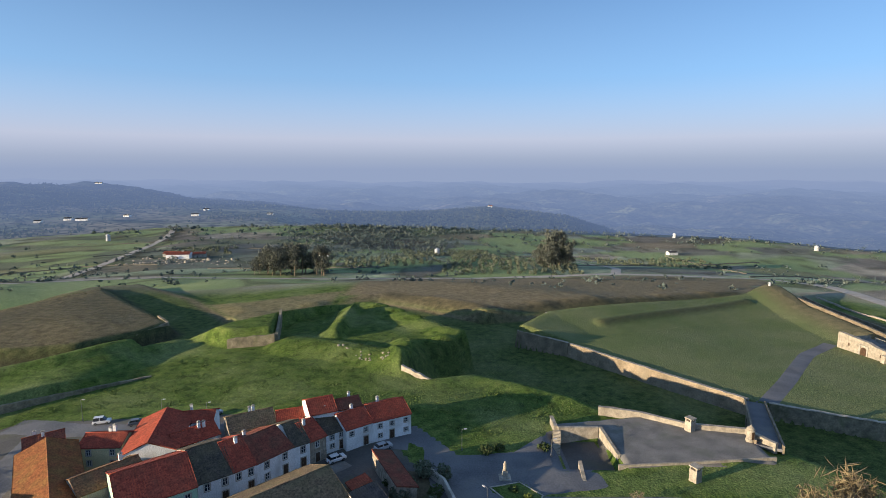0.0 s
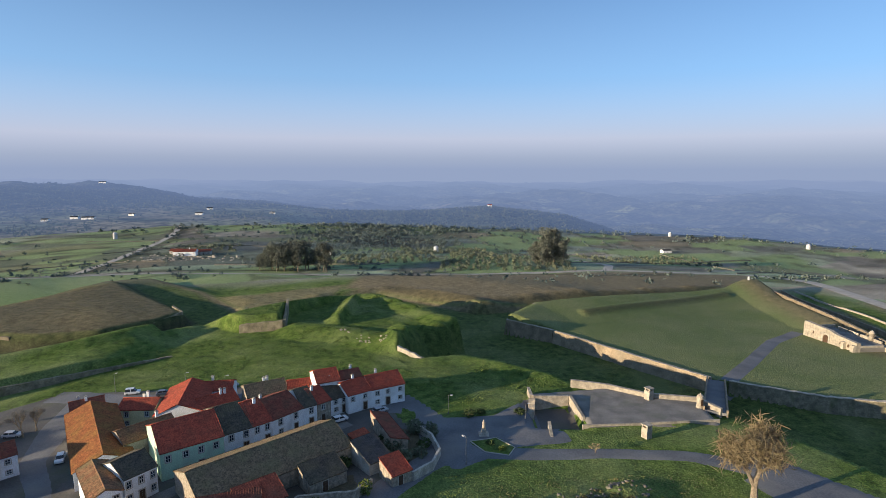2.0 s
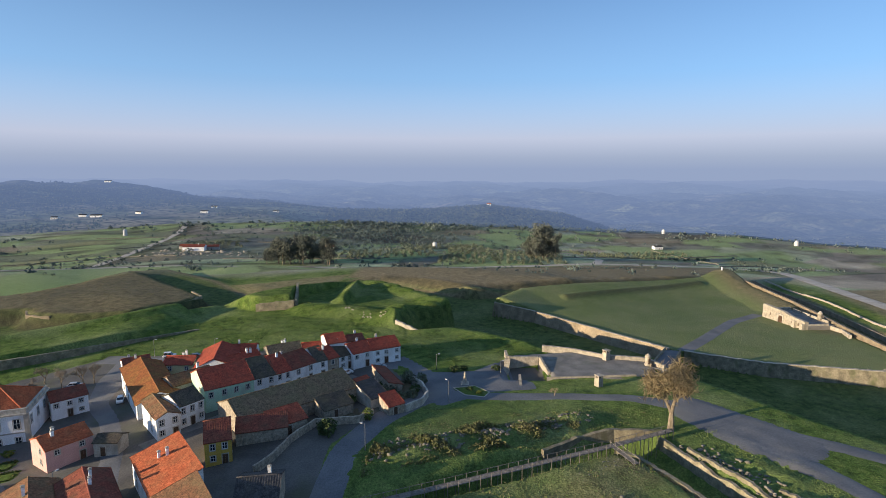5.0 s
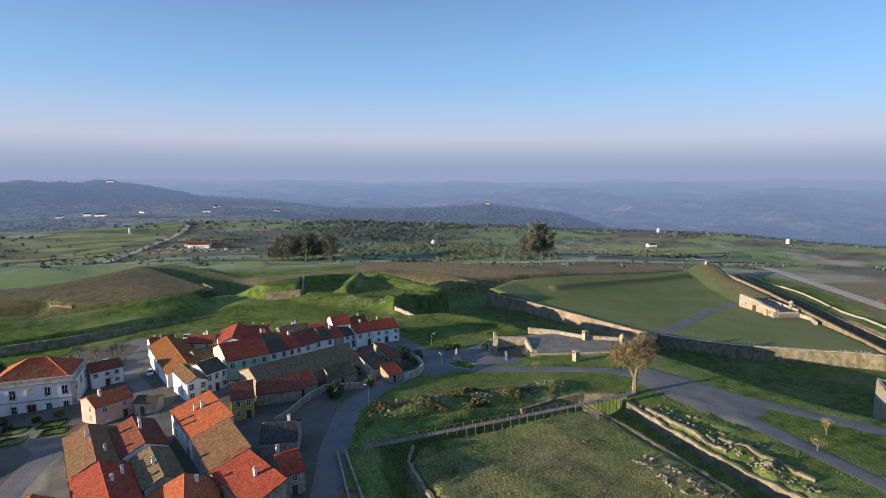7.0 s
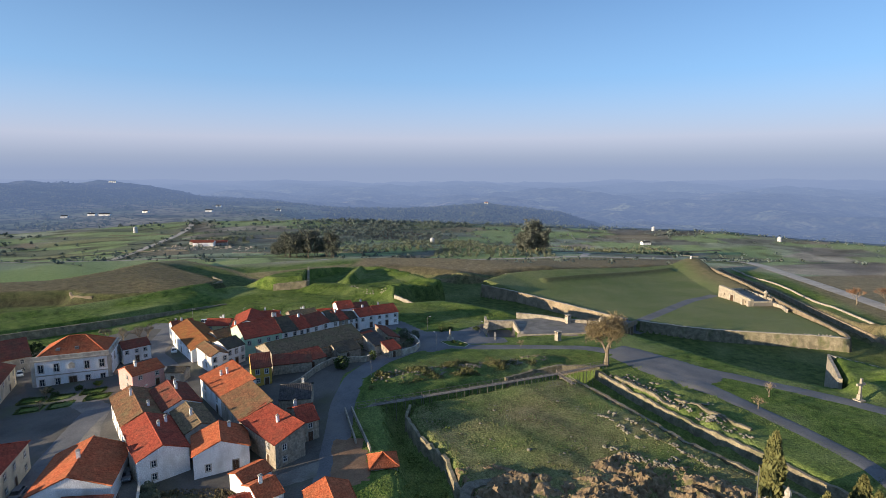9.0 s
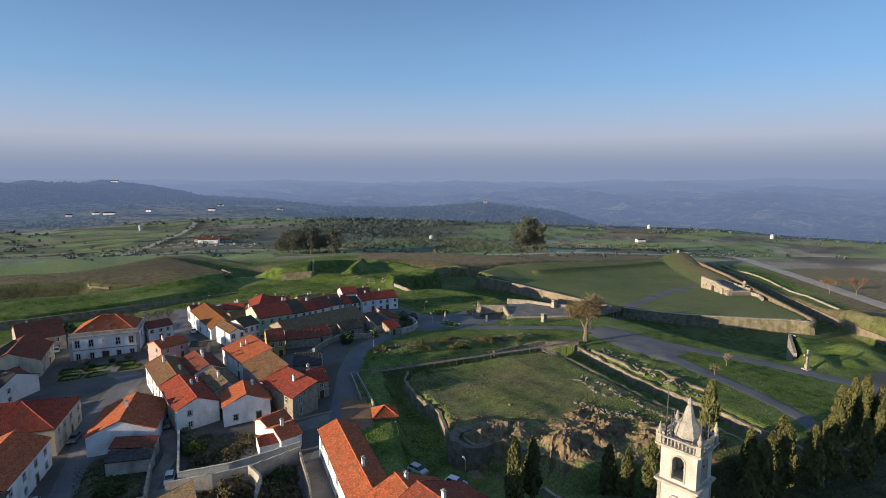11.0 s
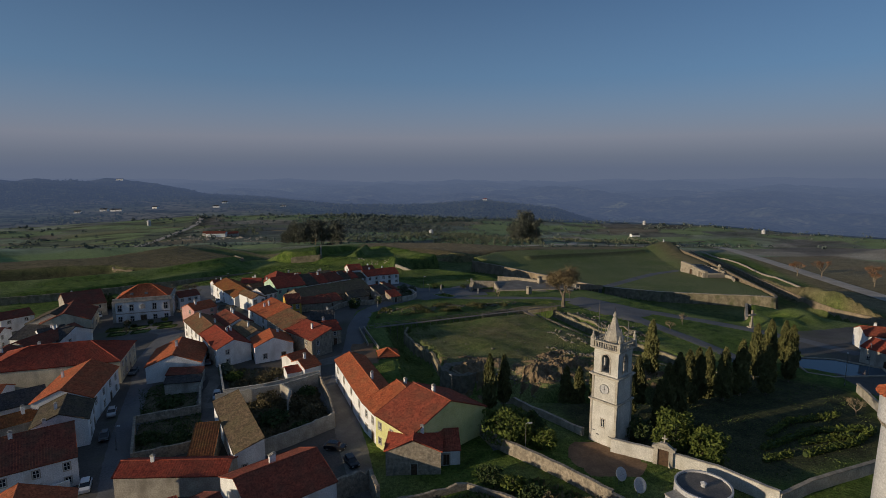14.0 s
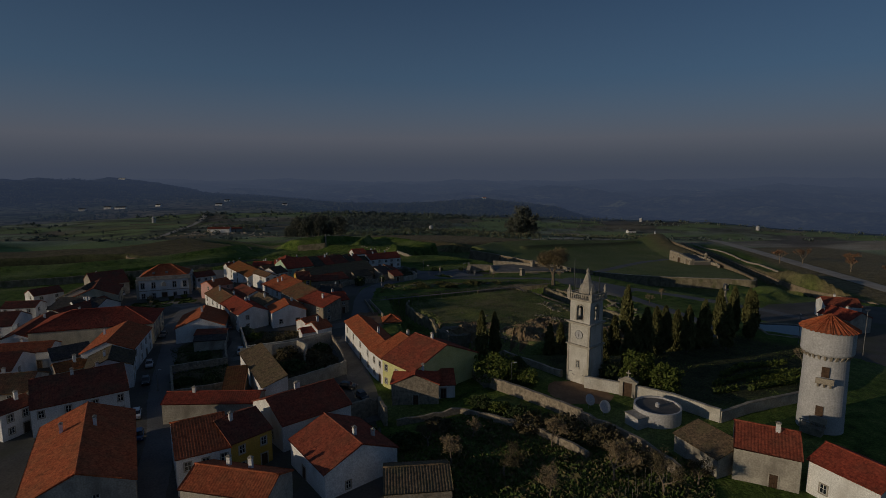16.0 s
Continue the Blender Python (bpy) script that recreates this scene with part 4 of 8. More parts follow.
def chimney(parent, x, y, z, tall=1.5, w=0.6, mat=None):
    g = Geo().box(x - w / 2, y - w * 0.4, z - 1.6, x + w / 2, y + w * 0.4, z + tall - 0.25)
    c = g.put("chimney", mat or WALL["white"], parent, "white rendered chimney stack")
    cap = Geo().box(x - w / 2 - 0.08, y - w * 0.4 - 0.08, z + tall - 0.25, x + w / 2 + 0.08, y + w * 0.4 + 0.08, z + tall - 0.13)
    cap.box(x - w * 0.3, y - w * 0.25, z + tall - 0.13, x + w * 0.3, y + w * 0.25, z + tall + 0.05)
    cap.put("chimney_cap", M_GRANITE, c)


RNG = random.Random(7)


def house(label, ax, ay, bx, by, depth, eave, kind, wall, roof, storeys, bays, chimneys, side=True):
    """A house whose front runs from a to b, with its back to the left of that way. kind: g ridge along the front, d ridge away from it, m one slope, h hipped."""
    turn, width = math.atan2(by - ay, bx - ax), math.hypot(bx - ax, by - ay)
    mx, my = (ax + bx) / 2, (ay + by) / 2
    gz = float(base_height(mx, my))
    hs = group_at("house", ax, ay, gz, turn)
    tagged(hs, label, "house")
    wm, rm = WALL[wall], ROOF[roof]
    L, D, E, o = width, depth, eave, 0.32
    low = -3.0
    g = Geo()
    roofs, ridges = [], []
    if kind == "g":
        r = E + D / 2 * 0.42
        w = 0.16
        g.prism([(0, 0, low), (0, 0, E - w), (0, D / 2, r - w), (0, D, E - w), (0, D, low)][::-1], (L, 0, 0))
        dz = o * 0.42
        roofs = [((-0.15, -o, E - dz), (L + 0.15, -o, E - dz), (L + 0.15, D / 2, r), (-0.15, D / 2, r)), ((L + 0.15, D + o, E - dz), (-0.15, D + o, E - dz), (-0.15, D / 2, r), (L + 0.15, D / 2, r))]
        ridges = [((-0.2, D / 2, r + 0.08), (L + 0.2, D / 2, r + 0.08))]
        top = lambda x, y: E + (D / 2 - abs(y - D / 2)) * 0.42
    elif kind == "d":
        r = E + L / 2 * 0.42
        w = 0.16
        g.prism([(0, 0, low), (L, 0, low), (L, 0, E - w), (L / 2, 0, r - w), (0, 0, E - w)], (0, D, 0))
        dz = o * 0.42
        roofs = [((-o, D + 0.15, E - dz), (-o, -0.15, E - dz), (L / 2, -0.15, r), (L / 2, D + 0.15, r)), ((L + o, -0.15, E - dz), (L + o, D + 0.15, E - dz), (L / 2, D + 0.15, r), (L / 2, -0.15, r))]
        ridges = [((L / 2, -0.2, r + 0.08), (L / 2, D + 0.2, r + 0.08))]
        top = lambda x, y: E + (L / 2 - abs(x - L / 2)) * 0.42
    elif kind == "m":
        r = E + D * 0.3
        w = 0.16
        g.prism([(0, 0, low), (0, 0, E - w), (0, D, r - w), (0, D, low)][::-1], (L, 0, 0))
        roofs = [((-0.15, -o, E - o * 0.3), (L + 0.15, -o, E - o * 0.3), (L + 0.15, D + 0.1, r + 0.03), (-0.15, D + 0.1, r + 0.03))]
        top = lambda x, y: E + y * 0.3
    else:
        h = min(L, D) / 2
        r = E + h * 0.42
        g.box(0, 0, low, L, D, E)
        a, b = ((L / 2, h), (L / 2, D - h)) if D > L else ((h, D / 2), (L - h, D / 2))
        c = [(-o, -o, E - 0.1), (L + o, -o, E - 0.1), (L + o, D + o, E - 0.1), (-o, D + o, E - 0.1)]
        A, B = (*a, r), (*b, r)
        if D > L:
            roofs = [(c[0], c[1], A, A), (c[1], c[2], B, A), (c[2], c[3], B, B), (c[3], c[0], A, B)]
        else:
            roofs = [(c[0], c[1], B, A), (c[1], c[2], B, B), (c[2], c[3], A, B), (c[3], c[0], A, A)]
        up = lambda p: (p[0], p[1], p[2] + 0.1)
        ridges = [(up(A), up(B))] + [(up(q), up(A if (q[1] < D / 2 if D > L else q[0] < L / 2) else B)) for q in c]
        top = lambda x, y: E + min(x, y, L - x, D - y) * 0.42
    g.put("wall", wm, hs)
    for e0, e1, r1, r0 in roofs:
        s = Geo().rib_slope(e0, e1, r1, r0)
        s.put("roof", rm, hs, smooth=True)
    for p, q in ridges:
        n = max(2, int(math.dist(p, q) / 1.2))
        line = [Vector(p).lerp(Vector(q), i / n) for i in range(n + 1)]
        line = [v - Vector((0, 0, 0.05 + 0.05 * noise.noise(v * 0.6))) for v in line]
        Geo().tube(line, [0.15] * (n + 1), 7).put("ridge_cap", rm, hs, smooth=True)
    # openings on the front
    if bays:
        gap = L / bays
        wh = 1.3 if E / storeys > 2.5 else 1.0
        ww = min(0.95, gap * 0.42)
        for i in range(bays):
            x = gap * (i + 0.5) + RNG.uniform(-0.12, 0.12) * gap
            for s in range(storeys):
                z = s * (E - 0.2) / storeys + (0.95 if s == 0 else 0.75)
                if s == 0 and i == bays // 2:
                    door(hs, x, 0, 0.05, min(1.05, gap * 0.5), 2.05)
                elif s == 0 and RNG.random() < 0.18:
                    continue
                else:
                    window(hs, x, 0, min(z, E - wh - 0.45), ww, wh if s or storeys == 1 else wh - 0.15)
        if side and D > 5 and kind != "h":
            for s in range(storeys):
                z = min(s * (E - 0.2) / storeys + 0.85, E - 1.5)
                window(hs, L, D * 0.3, z, 0.85, 1.15, 90)
                window(hs, 0, D * 0.35, z, 0.85, 1.15, -90)
    for i in range(chimneys):
        x, y = L * (0.25 + 0.5 * RNG.random()), D * (0.35 + 0.5 * RNG.random())
        chimney(hs, x, y, top(x, y) + 0.1, RNG.uniform(1.1, 1.8))
    return hs


house("pale green terraced house with a red tiled roof", -52.7, 80.4, -43.1, 87.8, 14.7, 6, "g", "green", "red", 2, 4, 0)
house("whitewashed terraced house with dark weathered roof tiles", -43.8, 89.4, -38.8, 93.3, 15.5, 5.2, "g", "white", "dark", 2, 2, 0)
house("whitewashed terraced house with red roof tiles", -38.8, 93.3, -35.6, 96.3, 14.3, 5.2, "g", "white", "red", 2, 2, 1)
house("whitewashed terraced house with brown roof tiles", -35.6, 96.3, -30.3, 102.9, 12.5, 5.2, "g", "white", "brown", 2, 2, 1)
house("narrow white terraced house with dark tiles", -30.3, 102.9, -27.5, 105.0, 12.1, 5.2, "g", "white", "dark", 2, 1, 0)
house("narrow bare stone terraced house with red tiles", -27.5, 105.0, -24.7, 107.9, 10.4, 5.2, "g", "stone", "red", 2, 1, 1)
house("low white terraced house with dark tiles", -25.1, 109.7, -21.3, 112.8, 11.2, 4.4, "g", "white", "dark", 2, 2, 1)
house("white terraced house with bright red tiles", -20.9, 110.8, -15.5, 114.9, 9.2, 5.0, "g", "white", "red", 2, 2, 1)
house("white end-of-terrace house with bright red tiles", -15.5, 114.9, -7.2, 119.4, 9.9, 5.0, "g", "white", "red", 2, 3, 1)
house("white house with raised gable wall behind the terrace", -29.2, 112.9, -23.8, 115.5, 8.8, 7.5, "g", "white", "red", 2, 0, 0)
house("house with dark red tiles behind the terrace", -24.0, 116.7, -18.7, 119.5, 5.8, 7.0, "g", "white", "brown", 2, 0, 1)
house("large house with orange tiled roof behind the terrace", -65.8, 102.5, -55.3, 105.2, 17.0, 5.0, "d", "white", "red", 1, 0, 0)
house("courtyard house with red tiled roof", -56.1, 106.5, -49.4, 112.8, 7.5, 4.4, "g", "white", "red", 1, 0, 2)
house("white house with red roof by the parking place", -61.4, 117.7, -53.7, 119.1, 6.5, 5.0, "g", "white", "red", 1, 0, 1)
house("old stone house with mossy roof tiles", -46.4, 110.7, -37.6, 115.8, 8.6, 5.0, "g", "stone", "old", 1, 0, 2)
house("house with pale red tiles behind the terrace", -37.6, 115.8, -31.9, 117.9, 5.8, 5.0, "g", "white", "red", 1, 0, 0)
house("cream yellow house with a red tiled roof", -77.8, 107.6, -68.9, 108.0, 7.2, 5.2, "g", "yellow", "red", 2, 2, 2)
house("street house with lichen-orange roof tiles", -87.9, 103.8, -69.2, 79.0, 10.5, 5.2, "g", "white", "lichen", 2, 3, 0)
house("house with faded red tiles at the street end", -88.4, 106.1, -82.4, 110.6, 9.1, 5.0, "g", "white", "brown", 1, 0, 2)
house("white corner house with brown tiles", -57.4, 66.2, -53.7, 69.5, 13.0, 5.2, "d", "white", "oldbrown", 2, 2, 0)
house("white house with granite window frames and dark tiles", -54.9, 72.0, -51.5, 76.9, 9.0, 5.6, "g", "white", "dark", 2, 3, 0)
house("long old barn with mottled weathered tiles", -38.3, 65.7, -15.9, 86.1, 14.3, 3.6, "g", "stone", "old", 1, 0, 0)
house("lean-to shed with brown tiles against the barn", -37.9, 61.5, -27.6, 64.8, 4.7, 3.0, "m", "stone", "brown", 1, 0, 0)
house("ochre yellow house with dark red tiles", -40.9, 53.3, -36.2, 55.3, 10.4, 5.2, "g", "ochre", "brown", 2, 2, 0)
house("street house with orange tiles and roof windows", -52.6, 48.6, -41.9, 35.6, 8.4, 5.2, "m", "white", "orange", 2, 2, 2)
house("old street house with mottled brown tiles", -41.9, 35.6, -33.1, 24.0, 7.3, 5.2, "m", "plaster", "oldbrown", 2, 2, 0)
house("stone corner house with red tiles", -33.1, 24.0, -22.3, 13.6, 6.6, 5.2, "m", "stone", "red", 2, 2, 1)
house("small stone house with red tiles by the road", -19.9, 22.7, -16.4, 24.9, 8.6, 4.6, "g", "stone", "red", 2, 1, 1)
house("stone outbuilding with a dark slate roof", -28.0, 34.9, -20.9, 36.1, 8.8, 4.2, "g", "stone", "slate", 1, 0, 1)
house("pink house with an orange tiled roof", -74.3, 55.3, -69.3, 62.4, 8.0, 4.8, "g", "pink", "orange", 2, 2, 2)
house("grey plastered cottage with dark tiles", -68.2, 60.8, -63.1, 61.0, 4.2, 3.2, "g", "plaster", "dark", 1, 1, 0)
house("white house with dark red tiles beside the manor", -92.7, 81.9, -86.9, 87.6, 7.5, 5.0, "g", "white", "brown", 2, 3, 0)
house("plastered house with faded red roof", -130.8, 71.0, -121.1, 80.2, 18.6, 5.5, "g", "plaster", "brown", 2, 3, 1)
house("pale plastered house with balconies and dark roof", -127.2, 46.1, -112.7, 50.1, 13.0, 5.5, "d", "plaster", "dark", 2, 2, 0)
house("white house with a dark roof", -119.3, 29.5, -102.4, 27.4, 13.0, 5.0, "g", "white", "slate", 2, 2, 1)
house("large cream house with a broad red hipped roof", -68.4, 1.7, -73.5, 17.4, 30.0, 6, "h", "cream", "red", 2, 4, 1)
house("white street house with orange tiled roof", -61.6, -19.7, -67.0, -1.5, 11.3, 6, "g", "white", "orange", 2, 4, 1)
house("white street house with dark and red tiles", -56.8, -28.5, -61.7, -18.9, 9.3, 5.6, "g", "white", "dark", 2, 2, 1)
house("white house with wooden windows and dark red tiles", -62.7, -51.6, -49.7, -42.1, 15.5, 5.6, "g", "white", "brown", 2, 4, 2)
house("large street house with patched orange roof", -29.5, -75.2, -42.6, -52.7, 13.7, 5.6, "g", "plaster", "orange", 2, 4, 2)
house("white gabled house with orange and dark tiles", -61.4, 0.6, -49.0, 4.5, 15.0, 4.2, "d", "white", "orange", 1, 0, 1)
house("low shed with dark red tiles", -55.2, -1.4, -46.8, -0.6, 2.7, 3.0, "m", "plaster", "brown", 1, 0, 0)
house("grey rendered garden shed", -53.0, -6.6, -45.1, -4.8, 2.5, 3.0, "m", "plaster", "slate", 1, 0, 0)
house("white street house with old brown tiles", -69.3, 37.8, -58.2, 23.5, 8.5, 5.4, "g", "white", "oldbrown", 2, 3, 2)
house("white street house with red tiles", -57.4, 22.5, -46.6, 8.9, 9.0, 5.4, "g", "white", "red", 2, 3, 2)
house("low stone wing with red tiles beside a garden", -47.1, 9.9, -41.5, 16.1, 5.0, 4.2, "m", "stone", "red", 1, 0, 0)
house("small white house with an orange tiled gable roof", -37.2, 11.0, -28.0, 15.3, 9.0, 4.6, "d", "white", "orange", 1, 2, 1)
house("small white outbuilding with orange tiles", -25.3, 4.5, -21.6, 9.0, 4.7, 3.2, "g", "white", "orange", 1, 1, 0)
house("white outbuilding with orange tiles and flue", -20.7, -0.8, -17.4, 2.3, 6.6, 3.2, "g", "white", "orange", 1, 0, 1)
house("low white shed with red tiles", -24.8, -1.7, -20.7, 0.6, 4.0, 2.6, "g", "white", "red", 1, 0, 0)
house("white street house with a long orange roof", -12.8, -1.6, -2.1, -26.2, 7.3, 6, "g", "white", "orange", 2, 4, 1)
house("white balconied house with orange roof", -2.1, -26.5, 1.2, -32.3, 15.1, 6.2, "g", "white", "orange", 2, 2, 1)
house("pale lime-yellow house with a rust red roof", 1.2, -32.8, 8.5, -41.3, 18.3, 6.4, "g", "lime", "rust", 2, 3, 1)
house("small stone house with red tiles", 4.2, -43.2, 13.7, -43.4, 9.0, 4.5, "d", "stone", "red", 1, 1, 1)
house("small white annex with rust red tiles", 12.7, -40.8, 17.1, -40.4, 8.3, 3.0, "g", "white", "rust", 1, 1, 0)
house("white shed with mossy old tiles in a ruined yard", -35.1, -20.4, -22.4, -41.5, 5.1, 4.6, "m", "white", "old", 1, 2, 0)
house("white house with dark red tiled roof and flues", -12.8, -60.2, -2.6, -51.4, 13.0, 4.8, "g", "white", "rust", 1, 3, 2)
house("white corner house with orange hipped tiles", -25.3, -71.7, -18.6, -67.8, 13.3, 6, "g", "white", "orange", 2, 3, 0)
house("ochre house with dark tiles and a dormer", -18.6, -67.8, -13.9, -62.5, 10.1, 6, "g", "ochre", "brown", 2, 2, 1)
house("long low house with pale red tiles", -40.3, -47.4, -21.9, -46.7, 5.7, 4, "g", "plaster", "red", 1, 0, 1)
house("house with orange and red tiles", -21.7, -78.0, -8.9, -80.7, 7.3, 5, "g", "plaster", "orange", 1, 0, 2)
house("white gabled house with patched red tiles", -10.3, -64.3, -2.4, -74.5, 12.4, 4.5, "g", "white", "rust", 1, 1, 2)
house("tumbledown shed with old brown tiles", 6.6, -78.1, 16.0, -77.0, 7.5, 3, "g", "stone", "old", 1, 0, 0)
house("plastered shed with old tiled lean-to roof", 52.3, -64.4, 55.3, -72.4, 4.8, 3.2, "m", "plaster", "old", 1, 0, 0)
house("beige rendered house with red tiles", 57.5, -72.5, 64.9, -76.4, 9.5, 5.2, "g", "plaster", "rust", 1, 1, 1)
house("white house with a red tiled roof", 66.3, -75.7, 70.0, -83.8, 7.6, 5.0, "g", "white", "red", 1, 2, 0)
house("plastered building with an arched door and red tiles", 130.2, 15.1, 133.2, 5.9, 9.0, 4.5, "g", "plaster", "red", 1, 2, 1)
house("red roofed house by the square", 139.8, 25.7, 149.6, 22.6, 8.6, 5.0, "g", "white", "rust", 1, 0, 1)
house("white house with dark red tiles", -96.6, -6.4, -103.5, 16.1, 8.0, 5.2, "g", "white", "brown", 2, 2, 1)
house("white house with faded tiles", -137.5, 32.4, -127.0, 34.4, 7.2, 5.2, "g", "white", "brown", 2, 3, 0)
house("cream plastered house with stone window frames", -108.7, 51.5, -117.2, 68.8, 14.7, 5.5, "g", "cream", "brown", 2, 4, 0)
house("low white outbuilding in a yard", -81.9, -19.7, -75.6, -13.7, 5.5, 3.4, "m", "white", "slate", 1, 2, 0)
house("outhouse with patched lichen tiles", -74.3, -28.8, -68.1, -22.5, 5.7, 4, "g", "plaster", "lichen", 1, 0, 1)
house("white house with dull red tiles", -67.1, -53.2, -64.9, -47.5, 5.8, 5.4, "g", "white", "brown", 2, 2, 1)
house("white house with dull brown tiles", -144.0, 55.9, -138.4, 64.5, 8.5, 5, "g", "white", "brown", 2, 2, 0)
house("white gabled house with slate-dark roof", -107.1, 26.9, -102.4, 32.4, 11.5, 5, "g", "white", "slate", 2, 2, 1)
house("long lean-to with lichen-covered tiles", -31.6, -40.3, -27.4, -39.3, 9.0, 2.6, "m", "stone", "lichen", 1, 0, 0)
house("plastered house beside the manor street", -104.8, 19.0, -101.5, 38.7, 9.2, 5, "g", "plaster", "brown", 2, 3, 1)


# ---- walls of the fortress and the town ----
def wall_run(name, line, tall, thick, mat, label, ragged=0.0, top=None, bottom=None, batter=0.0, coping=None, step=1.6, category="wall", seed=1.0, freq=0.45):
    """A masonry wall along a bent line: it follows the land, or runs between given levels. batter: how far its foot stands out to the right of the line."""
    pts = []
    for p, q in zip(line, line[1:]):
        n = max(1, int(math.dist(p, q) / step))
        pts += [Vector(p).lerp(Vector(q), i / n) for i in range(n)]
    pts.append(Vector(line[-1]))
    total = len(pts) - 1
    body, cop = Geo(), Geo()
    land = height(np.array([p.x for p in pts]), np.array([p.y for p in pts]))
    for i, p in enumerate(pts):
        d = (pts[min(i + 1, total)] - pts[max(i - 1, 0)]).normalized()
        s = Vector((d.y, -d.x))
        g = float(land[i])
        lo = g - 0.8 if bottom is None else bottom
        if top is None:
            hi = g + tall
        elif isinstance(top, (tuple, list)):
            hi = top[0] + (top[1] - top[0]) * i / total
        else:
            hi = top
        hi += ragged * noise.noise((p.x * freq, p.y * freq, seed))
        a, b, fa = p + s * thick / 2, p - s * thick / 2, p + s * (thick / 2 + batter)
        body.v += [(fa.x, fa.y, lo), (a.x, a.y, hi), (b.x, b.y, hi), (b.x, b.y, lo)]
        ca, cb = p + s * (thick / 2 + 0.07), p - s * (thick / 2 + 0.07)
        cop.v += [(ca.x, ca.y, hi), (ca.x, ca.y, hi + 0.16), (cb.x, cb.y, hi + 0.16), (cb.x, cb.y, hi)]
    for g in (body, cop):
        for i in range(total):
            k = 4 * i
            g.f += [(k + j, k + 4 + j, k + 4 + (j + 1) % 4, k + (j + 1) % 4) for j in range(4)]
        g.f += [(0, 1, 2, 3), (4 * total + 3, 4 * total + 2, 4 * total + 1, 4 * total)]
    ob = tagged(body.put(name, mat), label, category)
    if coping:
        cop.put("coping", coping, ob)
    return ob


def structure_wall(*a, **k):
    return tagged(wall_run(*a, **k), kind="structure")


structure_wall("wall_ravelin_nose", [(50, 248), (42, 237), (33.4, 226.2), (43, 220.5), (52.6, 214.8)], 0, 1.2, M_MASONRY, "tall grey prow of the fortress ravelin in shade", 0.25, top=(-5.0, -8.9), bottom=-15.8, batter=1.1, coping=M_PALE_STONE)
structure_wall("wall_ravelin_1", [(53, 214.3), (80, 181), (97, 161)], 0, 1.2, M_MASONRY, "tall fortress scarp of coursed stone lit by low sun", 0.25, top=(-9.0, -9.6), bottom=-15.8, batter=1.1, coping=M_PALE_STONE)
structure_wall("wall_ravelin_2", [(102, 158.5), (126, 145), (169, 134), (178, 130)], 0, 1.2, M_MOSSY, "fortress scarp of dark stone in shade", 0.3, top=(-9.8, -9.0), bottom=-15.8, batter=1.1, coping=M_PALE_STONE)
structure_wall("wall_ravelin_3", [(178, 130), (181, 136), (190, 193), (198, 240), (205, 308), (205, 321)], 0, 1.2, M_MASONRY, "long fortress scarp facing the outer ditch", 0.2, top=(-8.8, -10.5), bottom=-20, batter=1.1)
structure_wall("wall_counterscarp", [(226, 328), (220, 300), (213, 235), (204, 190), (195, 137), (193, 110), (202, 81), (190, 46)], 0, 0.7, M_MASONRY, "brown stone counterscarp along the outer ditch", 0.2, top=(-16.0, -7.5), bottom=-22)
structure_wall("wall_outer_parapet", [(236, 330), (229, 298), (222, 234), (213, 189), (204, 138), (202, 110)], 0.9, 0.7, M_PALE_STONE, "low pale parapet above the outer ditch", 0.12)
structure_wall("wall_rampart", [(44.5, 136.5), (54, 131.5)], 0, 0.9, M_MASONRY, "grassy rampart wall above the moat", 0.3, top=(-0.8, -0.4), bottom=-15, batter=1.0)
structure_wall("wall_rampart_east", [(129, 69), (141, 91), (160, 66)], 0, 0.9, M_PALE_STONE, "rampart wall above the dark moat", 0.3, top=(-1.6, -2.6), bottom=-16, batter=1.0)
structure_wall("wall_bastion_flank", [(-77, 186.2), (-69, 187), (-60.4, 188)], 0, 1.0, M_MOSSY, "ragged stone flank wall of the bastion", 0.7, top=(1.9, 3.2), bottom=-4, batter=0.6, step=1.0)
structure_wall("wall_bastion_side", [(-60, 188.6), (-62, 198), (-65.5, 213)], 0, 1.0, M_MOSSY, "ragged stone wall inside the bastion", 0.7, top=(3.0, 5.6), bottom=-4, step=1.0)
structure_wall("wall_bastion_right", [(-12.1, 157.5), (-3.4, 151.6)], 0, 0.9, M_PALE_STONE, "broken retaining wall on the bastion slope", 0.5, top=(3.0, 1.0), bottom=-4)
structure_wall("wall_terreplein", [(-240, 72), (-158, 113), (-121, 141), (-92, 163)], 0, 0.9, M_MOSSY, "shaded retaining wall below the grassy terreplein", 0.2, top=(-1.8, -2.6), bottom=-9, batter=0.2)
structure_wall("wall_mound", [(-132, 224), (-126.6, 241), (-136, 251)], 0, 1.0, M_MOSSY, "stone nose wall of the western ravelin", 0.5, top=(-8.4, -7.4), bottom=-17, batter=0.8)
structure_wall("wall_mound_corner", [(-201, 213), (-194.4, 204.6), (-182, 203)], 0, 1.0, M_MASONRY, "crumbling stone corner of the western ravelin", 0.5, top=(-8.4, -8.8), bottom=-17, batter=0.8)
# cistern and esplanade
structure_wall("wall_cistern_west", [(27.2, 126.0), (27.2, 120.6)], 0, 0.7, M_PALE_STONE, "tall cut-stone cistern wall", 0, top=1.5, bottom=-3.5, coping=M_PALE_STONE)
structure_wall("wall_cistern_front", [(27.6, 120.2), (37.4, 121.0)], 0, 0.7, M_PALE_STONE, "cut-stone front of the cistern", 0, top=(1.5, 1.1), bottom=-3.5, coping=M_PALE_STONE)
